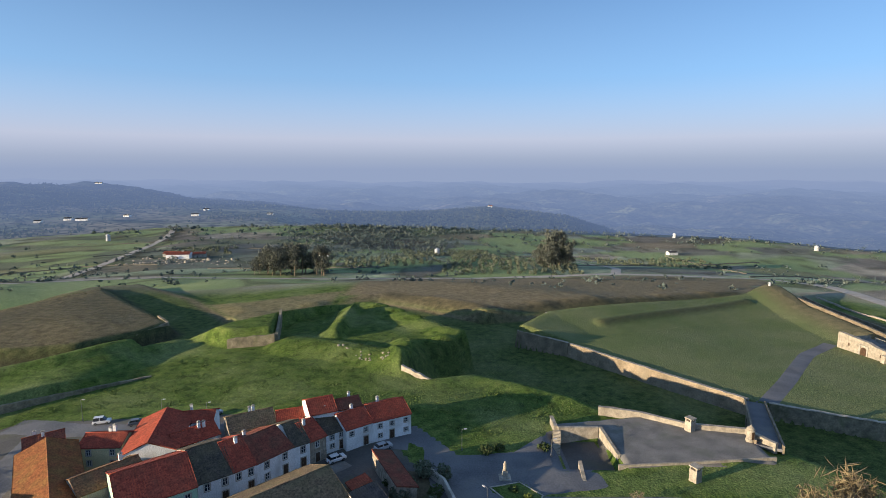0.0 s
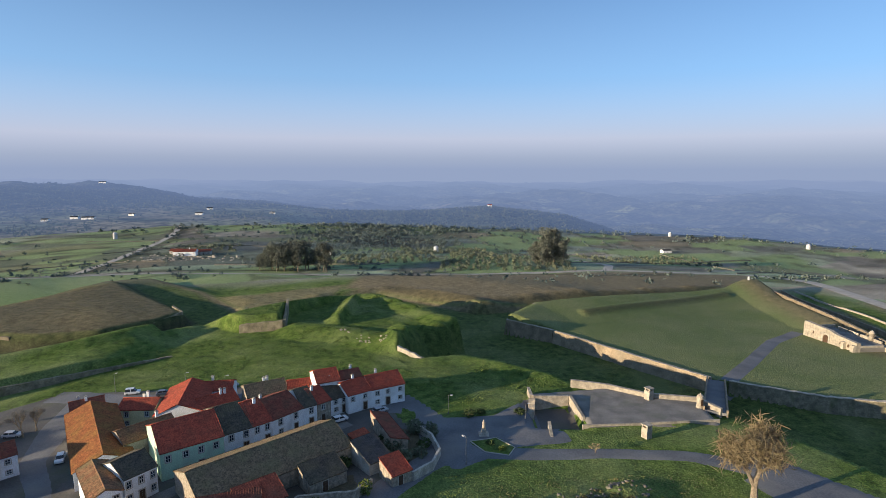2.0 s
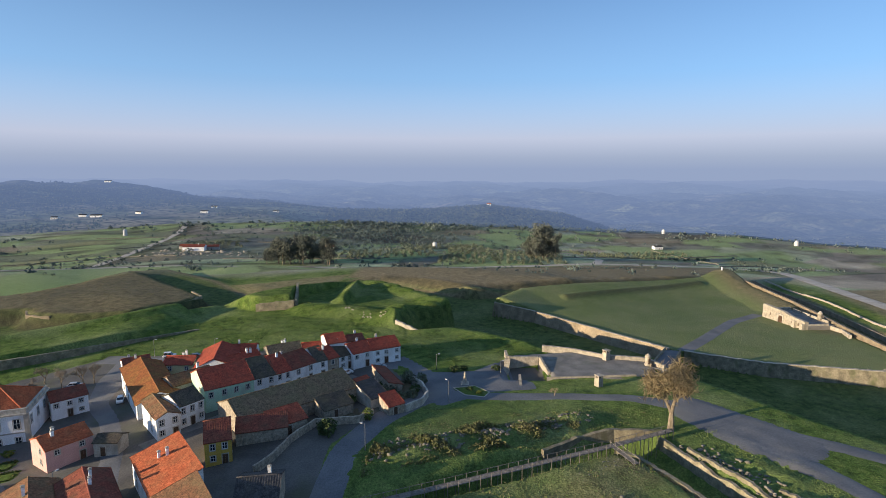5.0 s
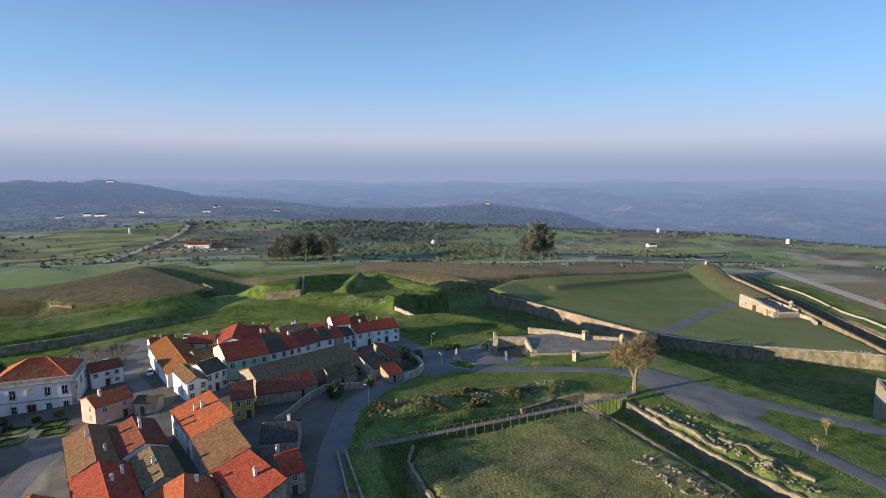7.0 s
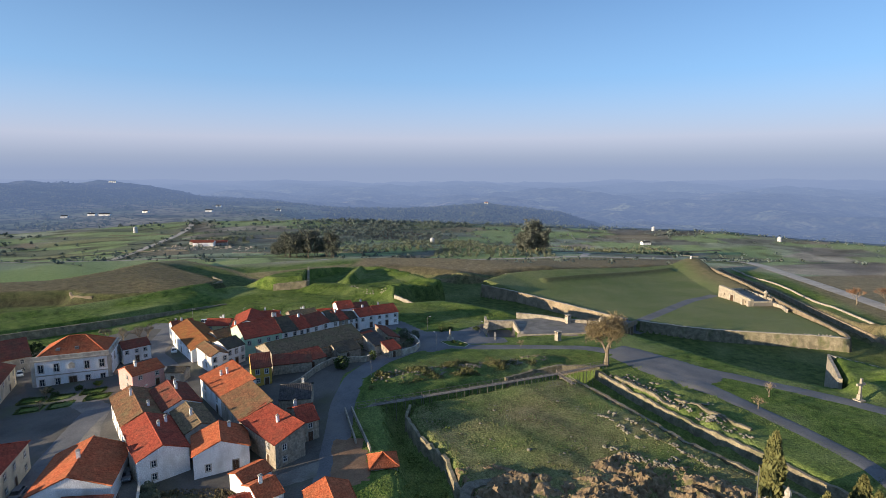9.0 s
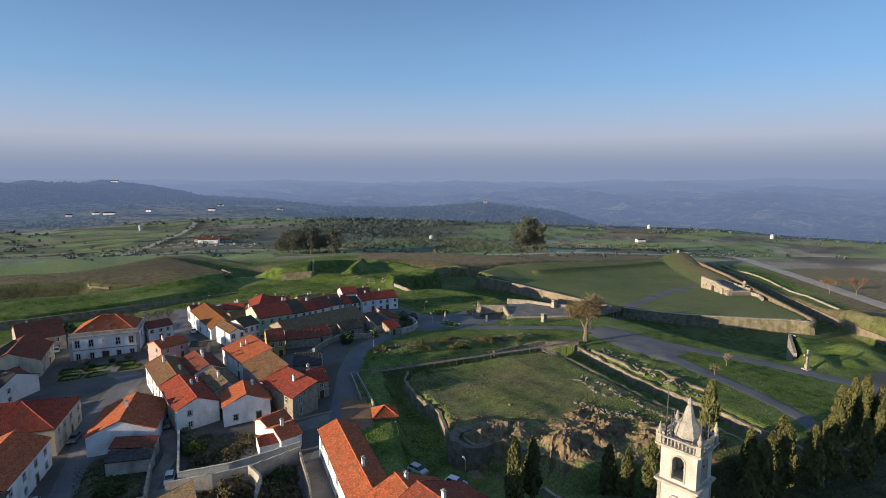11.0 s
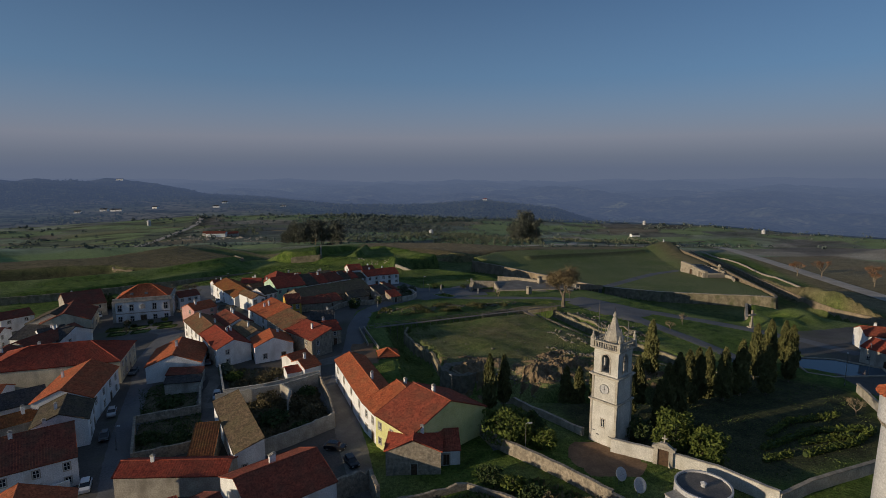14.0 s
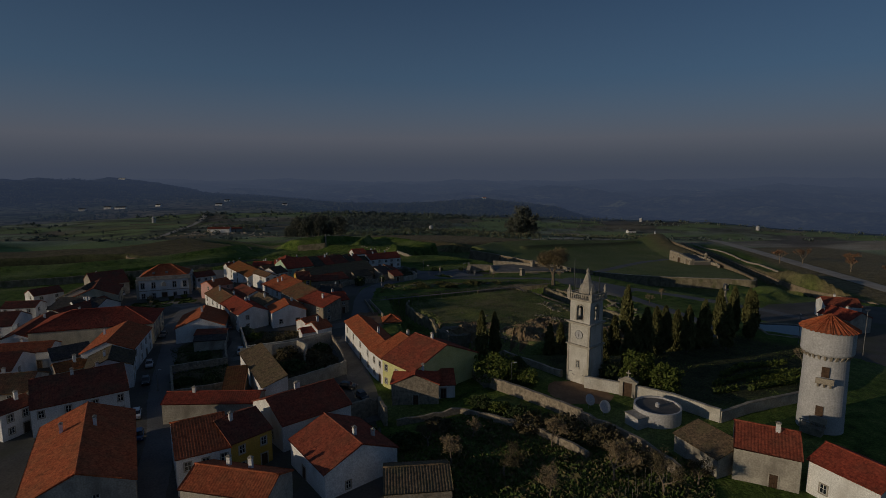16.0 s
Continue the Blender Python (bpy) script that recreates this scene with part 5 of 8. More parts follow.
structure_wall("wall_cistern_ramp", [(37.9, 120.8), (38.8, 109.8)], 0, 0.6, M_PALE_STONE, "sloping stone wing wall", 0, top=(1.2, 0.3), bottom=-3, coping=M_PALE_STONE)
structure_wall("wall_esplanade_front", [(28.6, 97.5), (29.3, 106.2)], 0, 0.6, M_PALE_STONE, "stepped pale wing wall below the esplanade", 0, top=(-0.6, 0.9), bottom=-3, coping=M_PALE_STONE)
structure_wall("wall_esplanade_edge", [(37.3, 105.4), (52, 106.5), (72.5, 108.5)], 0, 0.4, M_PALE_STONE, "low kerb wall along the esplanade", 0, top=0.55, bottom=-2)
structure_wall("wall_parapet", [(40.6, 131.8), (50, 128.6), (59.2, 122.4), (72, 119.6), (75, 112.5)], 0, 0.8, M_PALE_STONE, "pale stone parapet above the moat", 0.04, top=1.35, bottom=-3, coping=M_PALE_STONE)


def steps(x, y, turn, n, w, mat, label, z=None):
    gz = ground_at(x, y) if z is None else z
    st = tagged(group_at("stone_stairs", x, y, gz, turn), label, "stairs")
    for i in range(n):
        Geo().box(-w / 2, i * 0.34, -1.0, w / 2, i * 0.34 + 0.36, 0.18 * (i + 1)).put("step", mat, st)


steps(26.0, 113.8, radians(-12), 18, 1.8, M_PALE_STONE, "stone stairs up to the cistern terrace", -2.2)


def pillar(x, y, z0, z1, w, label):
    """A squat masonry ventilation pillar with openings under a flat cap."""
    p = tagged(group_at("stone_pillar", x, y, z0, 0.5), label, "pillar")
    h = z1 - z0
    Geo().box(-w / 2, -w / 2, -1, w / 2, w / 2, h - 0.75).put("shaft", M_PALE_STONE, p)
    for sx in (-1, 1):
        for sy in (-1, 1):
            Geo().box(sx * w * 0.38 - 0.16, sy * w * 0.38 - 0.16, h - 0.75, sx * w * 0.38 + 0.16, sy * w * 0.38 + 0.16, h - 0.22).put("post", M_PALE_STONE, p)
    # dark block between the posts stands in for shade within the openings
    Geo().box(-w * 0.25, -w * 0.25, h - 0.75, w * 0.25, w * 0.25, h - 0.22).put("core", M_DOOR, p)
    Geo().box(-w * 0.57, -w * 0.57, h - 0.22, w * 0.57, w * 0.57, h).put("cap", M_PALE_STONE, p)


pillar(59.4, 121.0, 0.2, 3.6, 1.7, "pale stone ventilation pillar on the parapet")
pillar(51.2, 100.6, -0.3, 3.2, 1.7, "squat stone ventilation pillar on the grass")


def sentry_box(x, y, z, turn, label):
    s = tagged(group_at("sentry_box", x, y, z, turn), label, "sentry box")
    Geo().lathe([(0.95, -0.8), (0.95, 0.1), (0.85, 0.15), (0.85, 2.1), (1.0, 2.15), (1.0, 2.3)], 14).put("body", M_PALE_STONE, s, smooth=False)
    Geo().lathe([(0.95, 2.3), (0.85, 2.6), (0.6, 2.95), (0.25, 3.15), (0.1, 3.4), (0.02, 3.5)], 14).put("dome", M_PALE_STONE, s, smooth=True)
    # no hole is cut: a dark slab imitates the shaded doorway
    Geo().box(-0.32, -0.9, 0.15, 0.32, -0.78, 1.9).put("opening", M_DOOR, s)


sentry_box(71.0, 116.0, 0.8, 0.2, "round stone sentry box with a domed top beside the bridge")


def moat_bridge():
    b = tagged(group_at("bridge", 73.8, 113.2, 0.35, math.atan2(46, 24)), "narrow stone causeway bridge over the moat", "bridge")
    L = 52
    deck = Geo().prism([(0, -2.6, -0.7), (0, 2.6, -0.7), (0, 2.6, 0), (0, -2.6, 0)], (L, 0, -10.2))
    deck.put("deck", M_ASPHALT, b)
    for sy in (-1, 1):
        rail = Geo()
        rail.prism([(0, sy * 2.75 - 0.22, -1.2), (0, sy * 2.75 + 0.22, -1.2), (0, sy * 2.75 + 0.22, 0.95), (0, sy * 2.75 - 0.22, 0.95)], (L, 0, -10.2))
        rail.put("parapet", M_MASONRY, b)
    for i in range(1, 6):
        x = i * L / 6
        Geo().box(x - 0.9, -2.5, -17, x + 0.9, 2.5, -0.6 - 10.2 * i / 6).put("pier", M_MASONRY, b)


moat_bridge()


def fort_gate():
    """The outer gatehouse on the ravelin: a long pale wall with an arched doorway, wings and a sentry box."""
    g = tagged(group_at("gatehouse", 172.2, 225.2, -14.0, math.atan2(-29, 2.2)), "pale stone fortress gatehouse with an arched doorway", "gatehouse")
    L = 29.5
    body = Geo()
    body.prism([(0, 0, -1), (L, 0, -1), (L, 0, 5.3), (L * 0.62, 0, 5.8), (L * 0.5, 0, 6.6), (0.5, 0, 6.9), (0, 0, 6.6)], (0, 1.8, 0))
    body.put("wall", M_PALE_STONE, g)
    Geo().box(0, 1.82, -2, L, 15, 3.4).put("vault", M_SETTS, g, "stone-paved vault behind the gate")
    arch = Geo()
    ring = [(-1.5, 0), (1.5, 0), (1.5, 2.5)] + [(1.5 * math.cos(a), 2.5 + 1.5 * math.sin(a)) for a in [math.pi * k / 8 for k in range(1, 8)]] + [(-1.5, 2.5)]
    arch.prism([(L * 0.45 + x, -0.06, z) for x, z in ring], (0, 0.1, 0)).put("arch", M_DOOR, g, "dark arched doorway")
    surround = Geo().box(L * 0.45 - 2.2, -0.3, 0, L * 0.45 - 1.55, 0.1, 4.2).box(L * 0.45 + 1.55, -0.3, 0, L * 0.45 + 2.2, 0.1, 4.2).box(L * 0.45 - 2.4, -0.35, 4.2, L * 0.45 + 2.4, 0.1, 4.8)
    surround.put("surround", M_GRANITE, g)
    for x in (L * 0.2, L * 0.72, L * 0.86):
        Geo().box(x - 0.35, -0.05, 2.4, x + 0.35, 0.1, 3.6).put("window", M_DOOR, g)
    for x in (L * 0.8, L - 0.8):
        Geo().prism([(x - 0.8, -1.6, -1), (x + 0.8, -1.6, -1), (x + 0.8, 0, -1), (x - 0.8, 0, -1)], (0, 0.3, 5.2)).put("buttress", M_PALE_STONE, g)
    Geo().box(L - 0.6, 1.85, 3.4, L, 12, 4.2).put("wing_wall", M_PALE_STONE, g)
    Geo().box(0.02, 4, 3.4, 0.6, 15, 4.6).put("wing_wall", M_PALE_STONE, g)
    for i in range(4):
        Geo().box(L * 0.1 + i * 6, 14.4, 3.4, L * 0.1 + i * 6 + 4.8, 15, 4.6).put("merlon", M_PALE_STONE, g)
    Geo().lathe([(1.0, 3.6), (1.0, 6.6), (1.2, 6.7), (1.0, 7.2), (0.5, 7.8), (0.1, 8.2)], 12, 21.0, 14.2).put("turret", M_PALE_STONE, g, smooth=True)


fort_gate()
structure_wall("wall_gate_wing", [(187.5, 199), (188, 190), (184, 180)], 1.8, 0.9, M_PALE_STONE, "curved pale wing wall beside the gatehouse", 0.1)

# castle ruins
structure_wall("wall_castle_outer", [(28, 61.5), (38, 68), (46, 70.5), (57, 69.5)], 0, 0.9, M_MOSSY, "curved retaining wall of the castle ditch", 0.5, top=(1.6, 2.2), bottom=-3.5, batter=0.3)
structure_wall("wall_castle_east", [(55.5, 67.5), (60.4, 54.3), (65.4, 41.7), (69.4, 33.3), (77.4, 20.3), (86.4, 2.3), (86.4, -8)], 0, 0.8, M_MOSSY, "broken outer wall of the castle ditch", 0.6, top=(1.6, 1.6), bottom=-3.5, batter=0.4, step=1.1, freq=0.63)
structure_wall("wall_castle_inner", [(76.3, 2), (68.3, 16.2), (62.3, 24.7), (57.3, 36.7), (52.3, 48.2), (47.3, 57.7), (43.4, 60.6)], 0, 0.9, M_MOSSY, "inner castle wall footing", 0.5, top=(2.3, 2.4), bottom=-3.5, batter=0.4, step=1.1, freq=0.63)
structure_wall("wall_castle_west", [(2.2, 41.6), (1.6, 36), (5.1, 26.8), (11.1, 17.8), (13.2, 7.8), (19, 2)][::-1], 0, 0.7, M_MOSSY, "rough inner wall of the castle mound", 0.9, top=(1.9, 2.4), bottom=-3.5, batter=-1.0, step=1.1, freq=0.63)


def round_ruin():
    t = tagged(group_at("ruined_tower", 18.5, 4.5, 0), "stump of a round stone castle tower with a hollow core", "ruin")
    g = Geo()
    n = 40
    for r, z in ((5.6, -3.5), (5.3, 1.2), (5.1, 2.8), (3.2, 2.6), (2.9, -1.5)):
        for i in range(n):
            a = 2 * math.pi * i / n
            rag = 0.7 * noise.noise((math.cos(a) * 2.2, math.sin(a) * 2.2, r)) if z > 0 else 0
            g.v.append((r * math.cos(a), r * math.sin(a) * 0.95, z + rag))
    for k in range(4):
        for i in range(n):
            j = (i + 1) % n
            g.f.append((k * n + i, k * n + j, k * n + n + j, k * n + n + i))
    g.f.append(tuple(range(4 * n, 5 * n)))
    g.put("masonry", M_RUBBLE, t)


round_ruin()


def walkway(line, w, label):
    """A timber footbridge on posts with a post-and-rail fence."""
    b = tagged(group_at("footbridge", 0, 0, 0), label, "footbridge")
    n_post = 0
    for p, q in zip(line, line[1:]):
        p, q = Vector(p), Vector(q)
        d = (q - p).normalized()
        s = Vector((d.y, -d.x, 0)).normalized()
        n = int((q - p).length / 0.5)
        for i in range(n):
            c = p + d * (i + 0.5) * (q - p).length / n
            g = Geo()
            a, e = c - d * 0.23, c + d * 0.23
            g.prism([a - s * w / 2, a + s * w / 2, e + s * w / 2, e - s * w / 2], (0, 0, 0.08))
            g.put("plank", M_WOOD, b)
        for sy in (-1, 1):
            Geo().tube([p + s * sy * w / 2 + Vector((0, 0, 1.0)), q + s * sy * w / 2 + Vector((0, 0, 1.0))], [0.05, 0.05], 5).put("rail", M_WOOD, b)
        m = int((q - p).length / 2.2)
        spots = [[p + (q - p) * (i / m) + s * sy * w / 2 for sy in (-1, 1)] for i in range(m + 1)]
        feet = height(np.array([[e.x for e in r] for r in spots]), np.array([[e.y for e in r] for r in spots]))
        for i in range(m + 1):
            c = p + (q - p) * (i / m)
            for sy in (-1, 1):
                e = c + s * sy * w / 2
                gz = min(float(feet[i, (sy + 1) // 2]), e.z)
                Geo().box(e.x - 0.055, e.y - 0.055, gz - 0.3, e.x + 0.055, e.y + 0.055, e.z + 1.05).put("post", M_WOOD, b)


walkway([(-10.5, 38.8, 3.1), (3.0, 44.3, 3.1), (42.8, 60.8, 3.1)], 1.5, "long timber footbridge over the castle ditch")
walkway([(42.8, 60.8, 3.1), (58, 67.5, 3.2)], 1.3, "timber footbridge to the castle bank")
walkway([(42.8, 60.8, 3.1), (45.5, 54.0, 2.9)], 1.3, "short timber ramp onto the castle mound")
structure_wall("wall_path_east", [(-11.5, 37.5), (-4.5, 19)], 1.0, 0.3, M_PALE_STONE, "low pale wall beside the castle path")
structure_wall("wall_path_west", [(-13.0, 37), (-8.0, 22)], 1.0, 0.3, M_PALE_STONE, "low wall along the castle road")


def hut():
    h = tagged(group_at("hut", -3.6, 12.6, 0.4, radians(12)), "small hut with a pyramid roof of red tiles", "hut")
    L, D, E = 5.2, 5.0, 2.4
    Geo().box(0, 0, -3, L, D, E).put("wall", WALL["plaster"], h)
    c = [(-0.4, -0.4, E - 0.05), (L + 0.4, -0.4, E - 0.05), (L + 0.4, D + 0.4, E - 0.05), (-0.4, D + 0.4, E - 0.05)]
    top = (L / 2, D / 2, E + 1.7)
    for i in range(4):
        a, b = c[i], c[(i + 1) % 4]
        Geo().rib_slope(a, b, top, top).put("roof", ROOF["orange"], h, smooth=True)
        Geo().tube([Vector(a) + Vector((0, 0, 0.12)), Vector(top) + Vector((0, 0, 0.15))], [0.13, 0.13], 6).put("ridge_cap", ROOF["orange"], h)
    door(h, 1.2, 0, -0.1, 0.9, 2.0)
    window(h, 3.6, 0, 0.8, 0.8, 1.0)


hut()


def monument():
    m = tagged(group_at("monument", 12.8, 101.0, ground_at(12.8, 101.0)), "small grey stone monument on a stepped plinth", "monument")
    Geo().box(-1.2, -1.2, -0.5, 1.2, 1.2, 0.25).put("lower_step", M_GRANITE, m)
    Geo().box(-0.8, -0.8, 0.25, 0.8, 0.8, 0.6).put("upper_step", M_GRANITE, m)
    Geo().box(-0.5, -0.5, 0.6, 0.5, 0.5, 1.6).put("pedestal", M_GRANITE, m)
    Geo().lathe([(0.36, 1.6), (0.42, 2.1), (0.34, 2.6), (0.40, 3.1), (0.22, 3.3), (0.20, 3.55), (0.05, 3.75)], 10).put("shaft", M_PALE_STONE, m, smooth=True)


monument()


def clock_tower():
    """The square town clock tower: pilastered stages, open belfry, balustrade and bulbous spire."""
    t = tagged(group_at("clock_tower", 41.8, -33.5, 3.4, math.atan2(-3.9, 3.6)), "whitewashed square clock tower with granite quoins and spire", "tower")
    W = 5.3
    s1, s2, s3, s4 = 8.0, 12.9, 18.1, 19.6
    def stage(z0, z1, inset, name):
        a, b = inset, W - inset
        Geo().box(a, a, z0, b, b, z1).put(name, WALL["tower"], t)
        for x in (a, b):
            for y in (a, b):
                Geo().box(x - 0.38 if x > 1 else x - 0.08, y - 0.38 if y > 1 else y - 0.08, z0, x + 0.08 if x > 1 else x + 0.38, y + 0.08 if y > 1 else y + 0.38, z1 - 0.003).put("pilaster", M_GRANITE, t)
    stage(-2.0, s1, 0.0, "base_stage")
    stage(s1 + 0.45, s2, 0.12, "clock_stage")
    for z, o in ((s1, 0.35), (s2, 0.35), (s3, 0.45)):
        Geo().box(-o * 0.5, -o * 0.5, z, W + o * 0.5, W + o * 0.5, z + 0.22).put("string_course", M_GRANITE, t)
        Geo().box(-o, -o, z + 0.22, W + o, W + o, z + 0.45).put("cornice", M_GRANITE, t)
    # belfry with real openings on four sides
    z0, z1, a, b = s2 + 0.45, s3, 0.2, W - 0.2
    mid, half = W / 2, 0.78
    g = Geo()
    for x in (a, b - 1.0):
        for y in (a, b - 1.0):
            g.box(x, y, z0, x + 1.0 + 0.0, y + 1.0, z1)
    g.put("belfry_corner", WALL["tower"], t)
    for side in range(4):
        m = Matrix.Translation((mid, mid, 0)) @ Matrix.Rotation(side * math.pi / 2, 4, 'Z')
        k = Geo()
        r = mid - a
        k.box(-1.46, -r, z0, -half, -r + 0.6, z1).box(half, -r, z0, 1.46, -r + 0.6, z1).box(-half, -r, z0, half, -r + 0.6, z0 + 0.5)
        for i in range(8):
            a0, a1 = math.pi * i / 8, math.pi * (i + 1) / 8
            zc = z0 + 3.1
            p, q = (half * math.cos(a0), zc + half * math.sin(a0)), (half * math.cos(a1), zc + half * math.sin(a1))
            k.prism([(p[0], -r, p[1]), (p[0], -r, z1), (q[0], -r, z1), (q[0], -r, q[1])][::-1], (0, 0.6, 0))
        k.v = [tuple(m @ Vector(v)) for v in k.v]
        k.put("belfry_wall", WALL["tower"], t)
        fr = Geo()
        fr.box(-half - 0.22, -r - 0.1, z0 + 0.4, -half, -r + 0.05, z0 + 3.1).box(half, -r - 0.1, z0 + 0.4, half + 0.22, -r + 0.05, z0 + 3.1)
        for i in range(8):
            a0, a1 = math.pi * i / 8, math.pi * (i + 1) / 8
            ring = [(rr * math.cos(aa), -r - 0.1, z0 + 3.1 + rr * math.sin(aa)) for rr, aa in ((half, a0), (half + 0.22, a0), (half + 0.22, a1), (half, a1))]
            fr.prism(ring[::-1], (0, 0.12, 0))
        fr.v = [tuple(m @ Vector(v)) for v in fr.v]
        fr.put("arch_frame", M_GRANITE, t)
    bell = Geo().lathe([(0.62, z0 + 1.1), (0.5, z0 + 1.3), (0.4, z0 + 1.9), (0.28, z0 + 2.3), (0.1, z0 + 2.45)], 14, mid, mid)
    bell.put("bell", mottled("bronze", (0.10, 0.08, 0.05), (0.16, 0.13, 0.08), 2, 8, rough=0.5, metal=0.7), t, "weathered bronze bell", True)
    Geo().box(a, mid - 0.12, z0 + 2.45, b, mid + 0.12, z0 + 2.7).put("bell_beam", M_WOOD, t)
    # clock face
    dial = Geo()
    dial.prism([(mid + 0.85 * math.cos(2 * math.pi * i / 28), 0.0, s1 + 2.7 + 0.85 * math.sin(2 * math.pi * i / 28)) for i in range(28)], (0, 0.15, 0)).put("clock_face", M_WHITE, t)
    ring = Geo()
    for i in range(28):
        a0, a1 = 2 * math.pi * i / 28, 2 * math.pi * (i + 1) / 28
        ring.prism([(mid + rr * math.cos(aa), -0.06, s1 + 2.7 + rr * math.sin(aa)) for rr, aa in ((0.84, a0), (0.93, a0), (0.93, a1), (0.84, a1))], (0, 0.14, 0))
    ring.put("clock_ring", M_METAL, t)
    Geo().box(mid - 0.04, -0.05, s1 + 2.1, mid + 0.04, -0.01, s1 + 3.3).box(mid - 0.04, -0.05, s1 + 2.64, mid + 0.35, -0.012, s1 + 2.73).put("clock_pointer", M_IRON, t)
    window(t, mid, 0, 3.4, 0.75, 1.5)
    window(t, W, mid, 3.4, 0.75, 1.5, 90)
    # balustrade with urns
    zb = s3 + 0.45
    for side in range(4):
        m = Matrix.Translation((mid, mid, 0)) @ Matrix.Rotation(side * math.pi / 2, 4, 'Z')
        for i in range(9):
            k = Geo().lathe([(0.13, zb), (0.08, zb + 0.2), (0.15, zb + 0.45), (0.08, zb + 0.8), (0.13, zb + 0.95)], 8, -2.0 + i * 0.5, -mid - 0.05)
            k.v = [tuple(m @ Vector(v)) for v in k.v]
            k.put("baluster", M_GRANITE, t)
        k = Geo().box(-mid - 0.2, -mid - 0.25, zb + 0.95, mid + 0.2, -mid + 0.15, zb + 1.15)
        k.v = [tuple(m @ Vector(v)) for v in k.v]
        k.put("handrail", M_GRANITE, t)
        k = Geo().box(-mid - 0.3, -mid - 0.3, zb, -mid + 0.35, -mid + 0.35, zb + 1.3)
        k.lathe([(0.16, zb + 1.3), (0.30, zb + 1.6), (0.34, zb + 1.95), (0.15, zb + 2.25), (0.2, zb + 2.4), (0.03, zb + 2.9)], 10, -mid, -mid)
        k.v = [tuple(m @ Vector(v)) for v in k.v]
        k.put("corner_urn", M_GRANITE, t)
    g = Geo()
    prof = [(1.75, zb), (1.75, zb + 1.2), (1.9, zb + 1.3), (1.62, zb + 1.9), (1.5, zb + 2.35), (1.3, zb + 2.8), (0.98, zb + 3.2), (0.75, zb + 3.8), (0.6, zb + 4.4), (0.42, zb + 5.0), (0.26, zb + 5.35), (0.36, zb + 5.6), (0.3, zb + 5.85), (0.05, zb + 6.4)]
    g.lathe(prof, 8, mid, mid).put("spire", WALL["plaster"], t, "weathered bulbous masonry spire")
    Geo().tube([(mid, mid, zb + 6.2), (mid, mid, zb + 7.2)], [0.04, 0.02], 5).put("finial", M_IRON, t)
    for x, y, h in ((0.3, 1.2, 8.2), (1.4, 0.2, 4.2), (0.2, 3.8, 3.6), (W - 0.3, 1.0, 4.0), (W - 0.2, 3.2, 4.6), (W - 1.2, W - 0.2, 4.4)):
        Geo().tube([(x, y, zb), (x, y, zb + h)], [0.09, 0.06], 6).put("aerial", M_METAL, t)
    for x, z in ((0.9, 2.1), (1.7, 1.5), (W - 1.1, 1.8)):
        Geo().lathe([(0.05, z), (0.32, z + 0.1), (0.36, z + 0.2)], 12, x, 0.1).put("dish_aerial", M_METAL, t)
        t.children[-1].matrix_local = Matrix.Translation((0, 0, zb))


clock_tower()


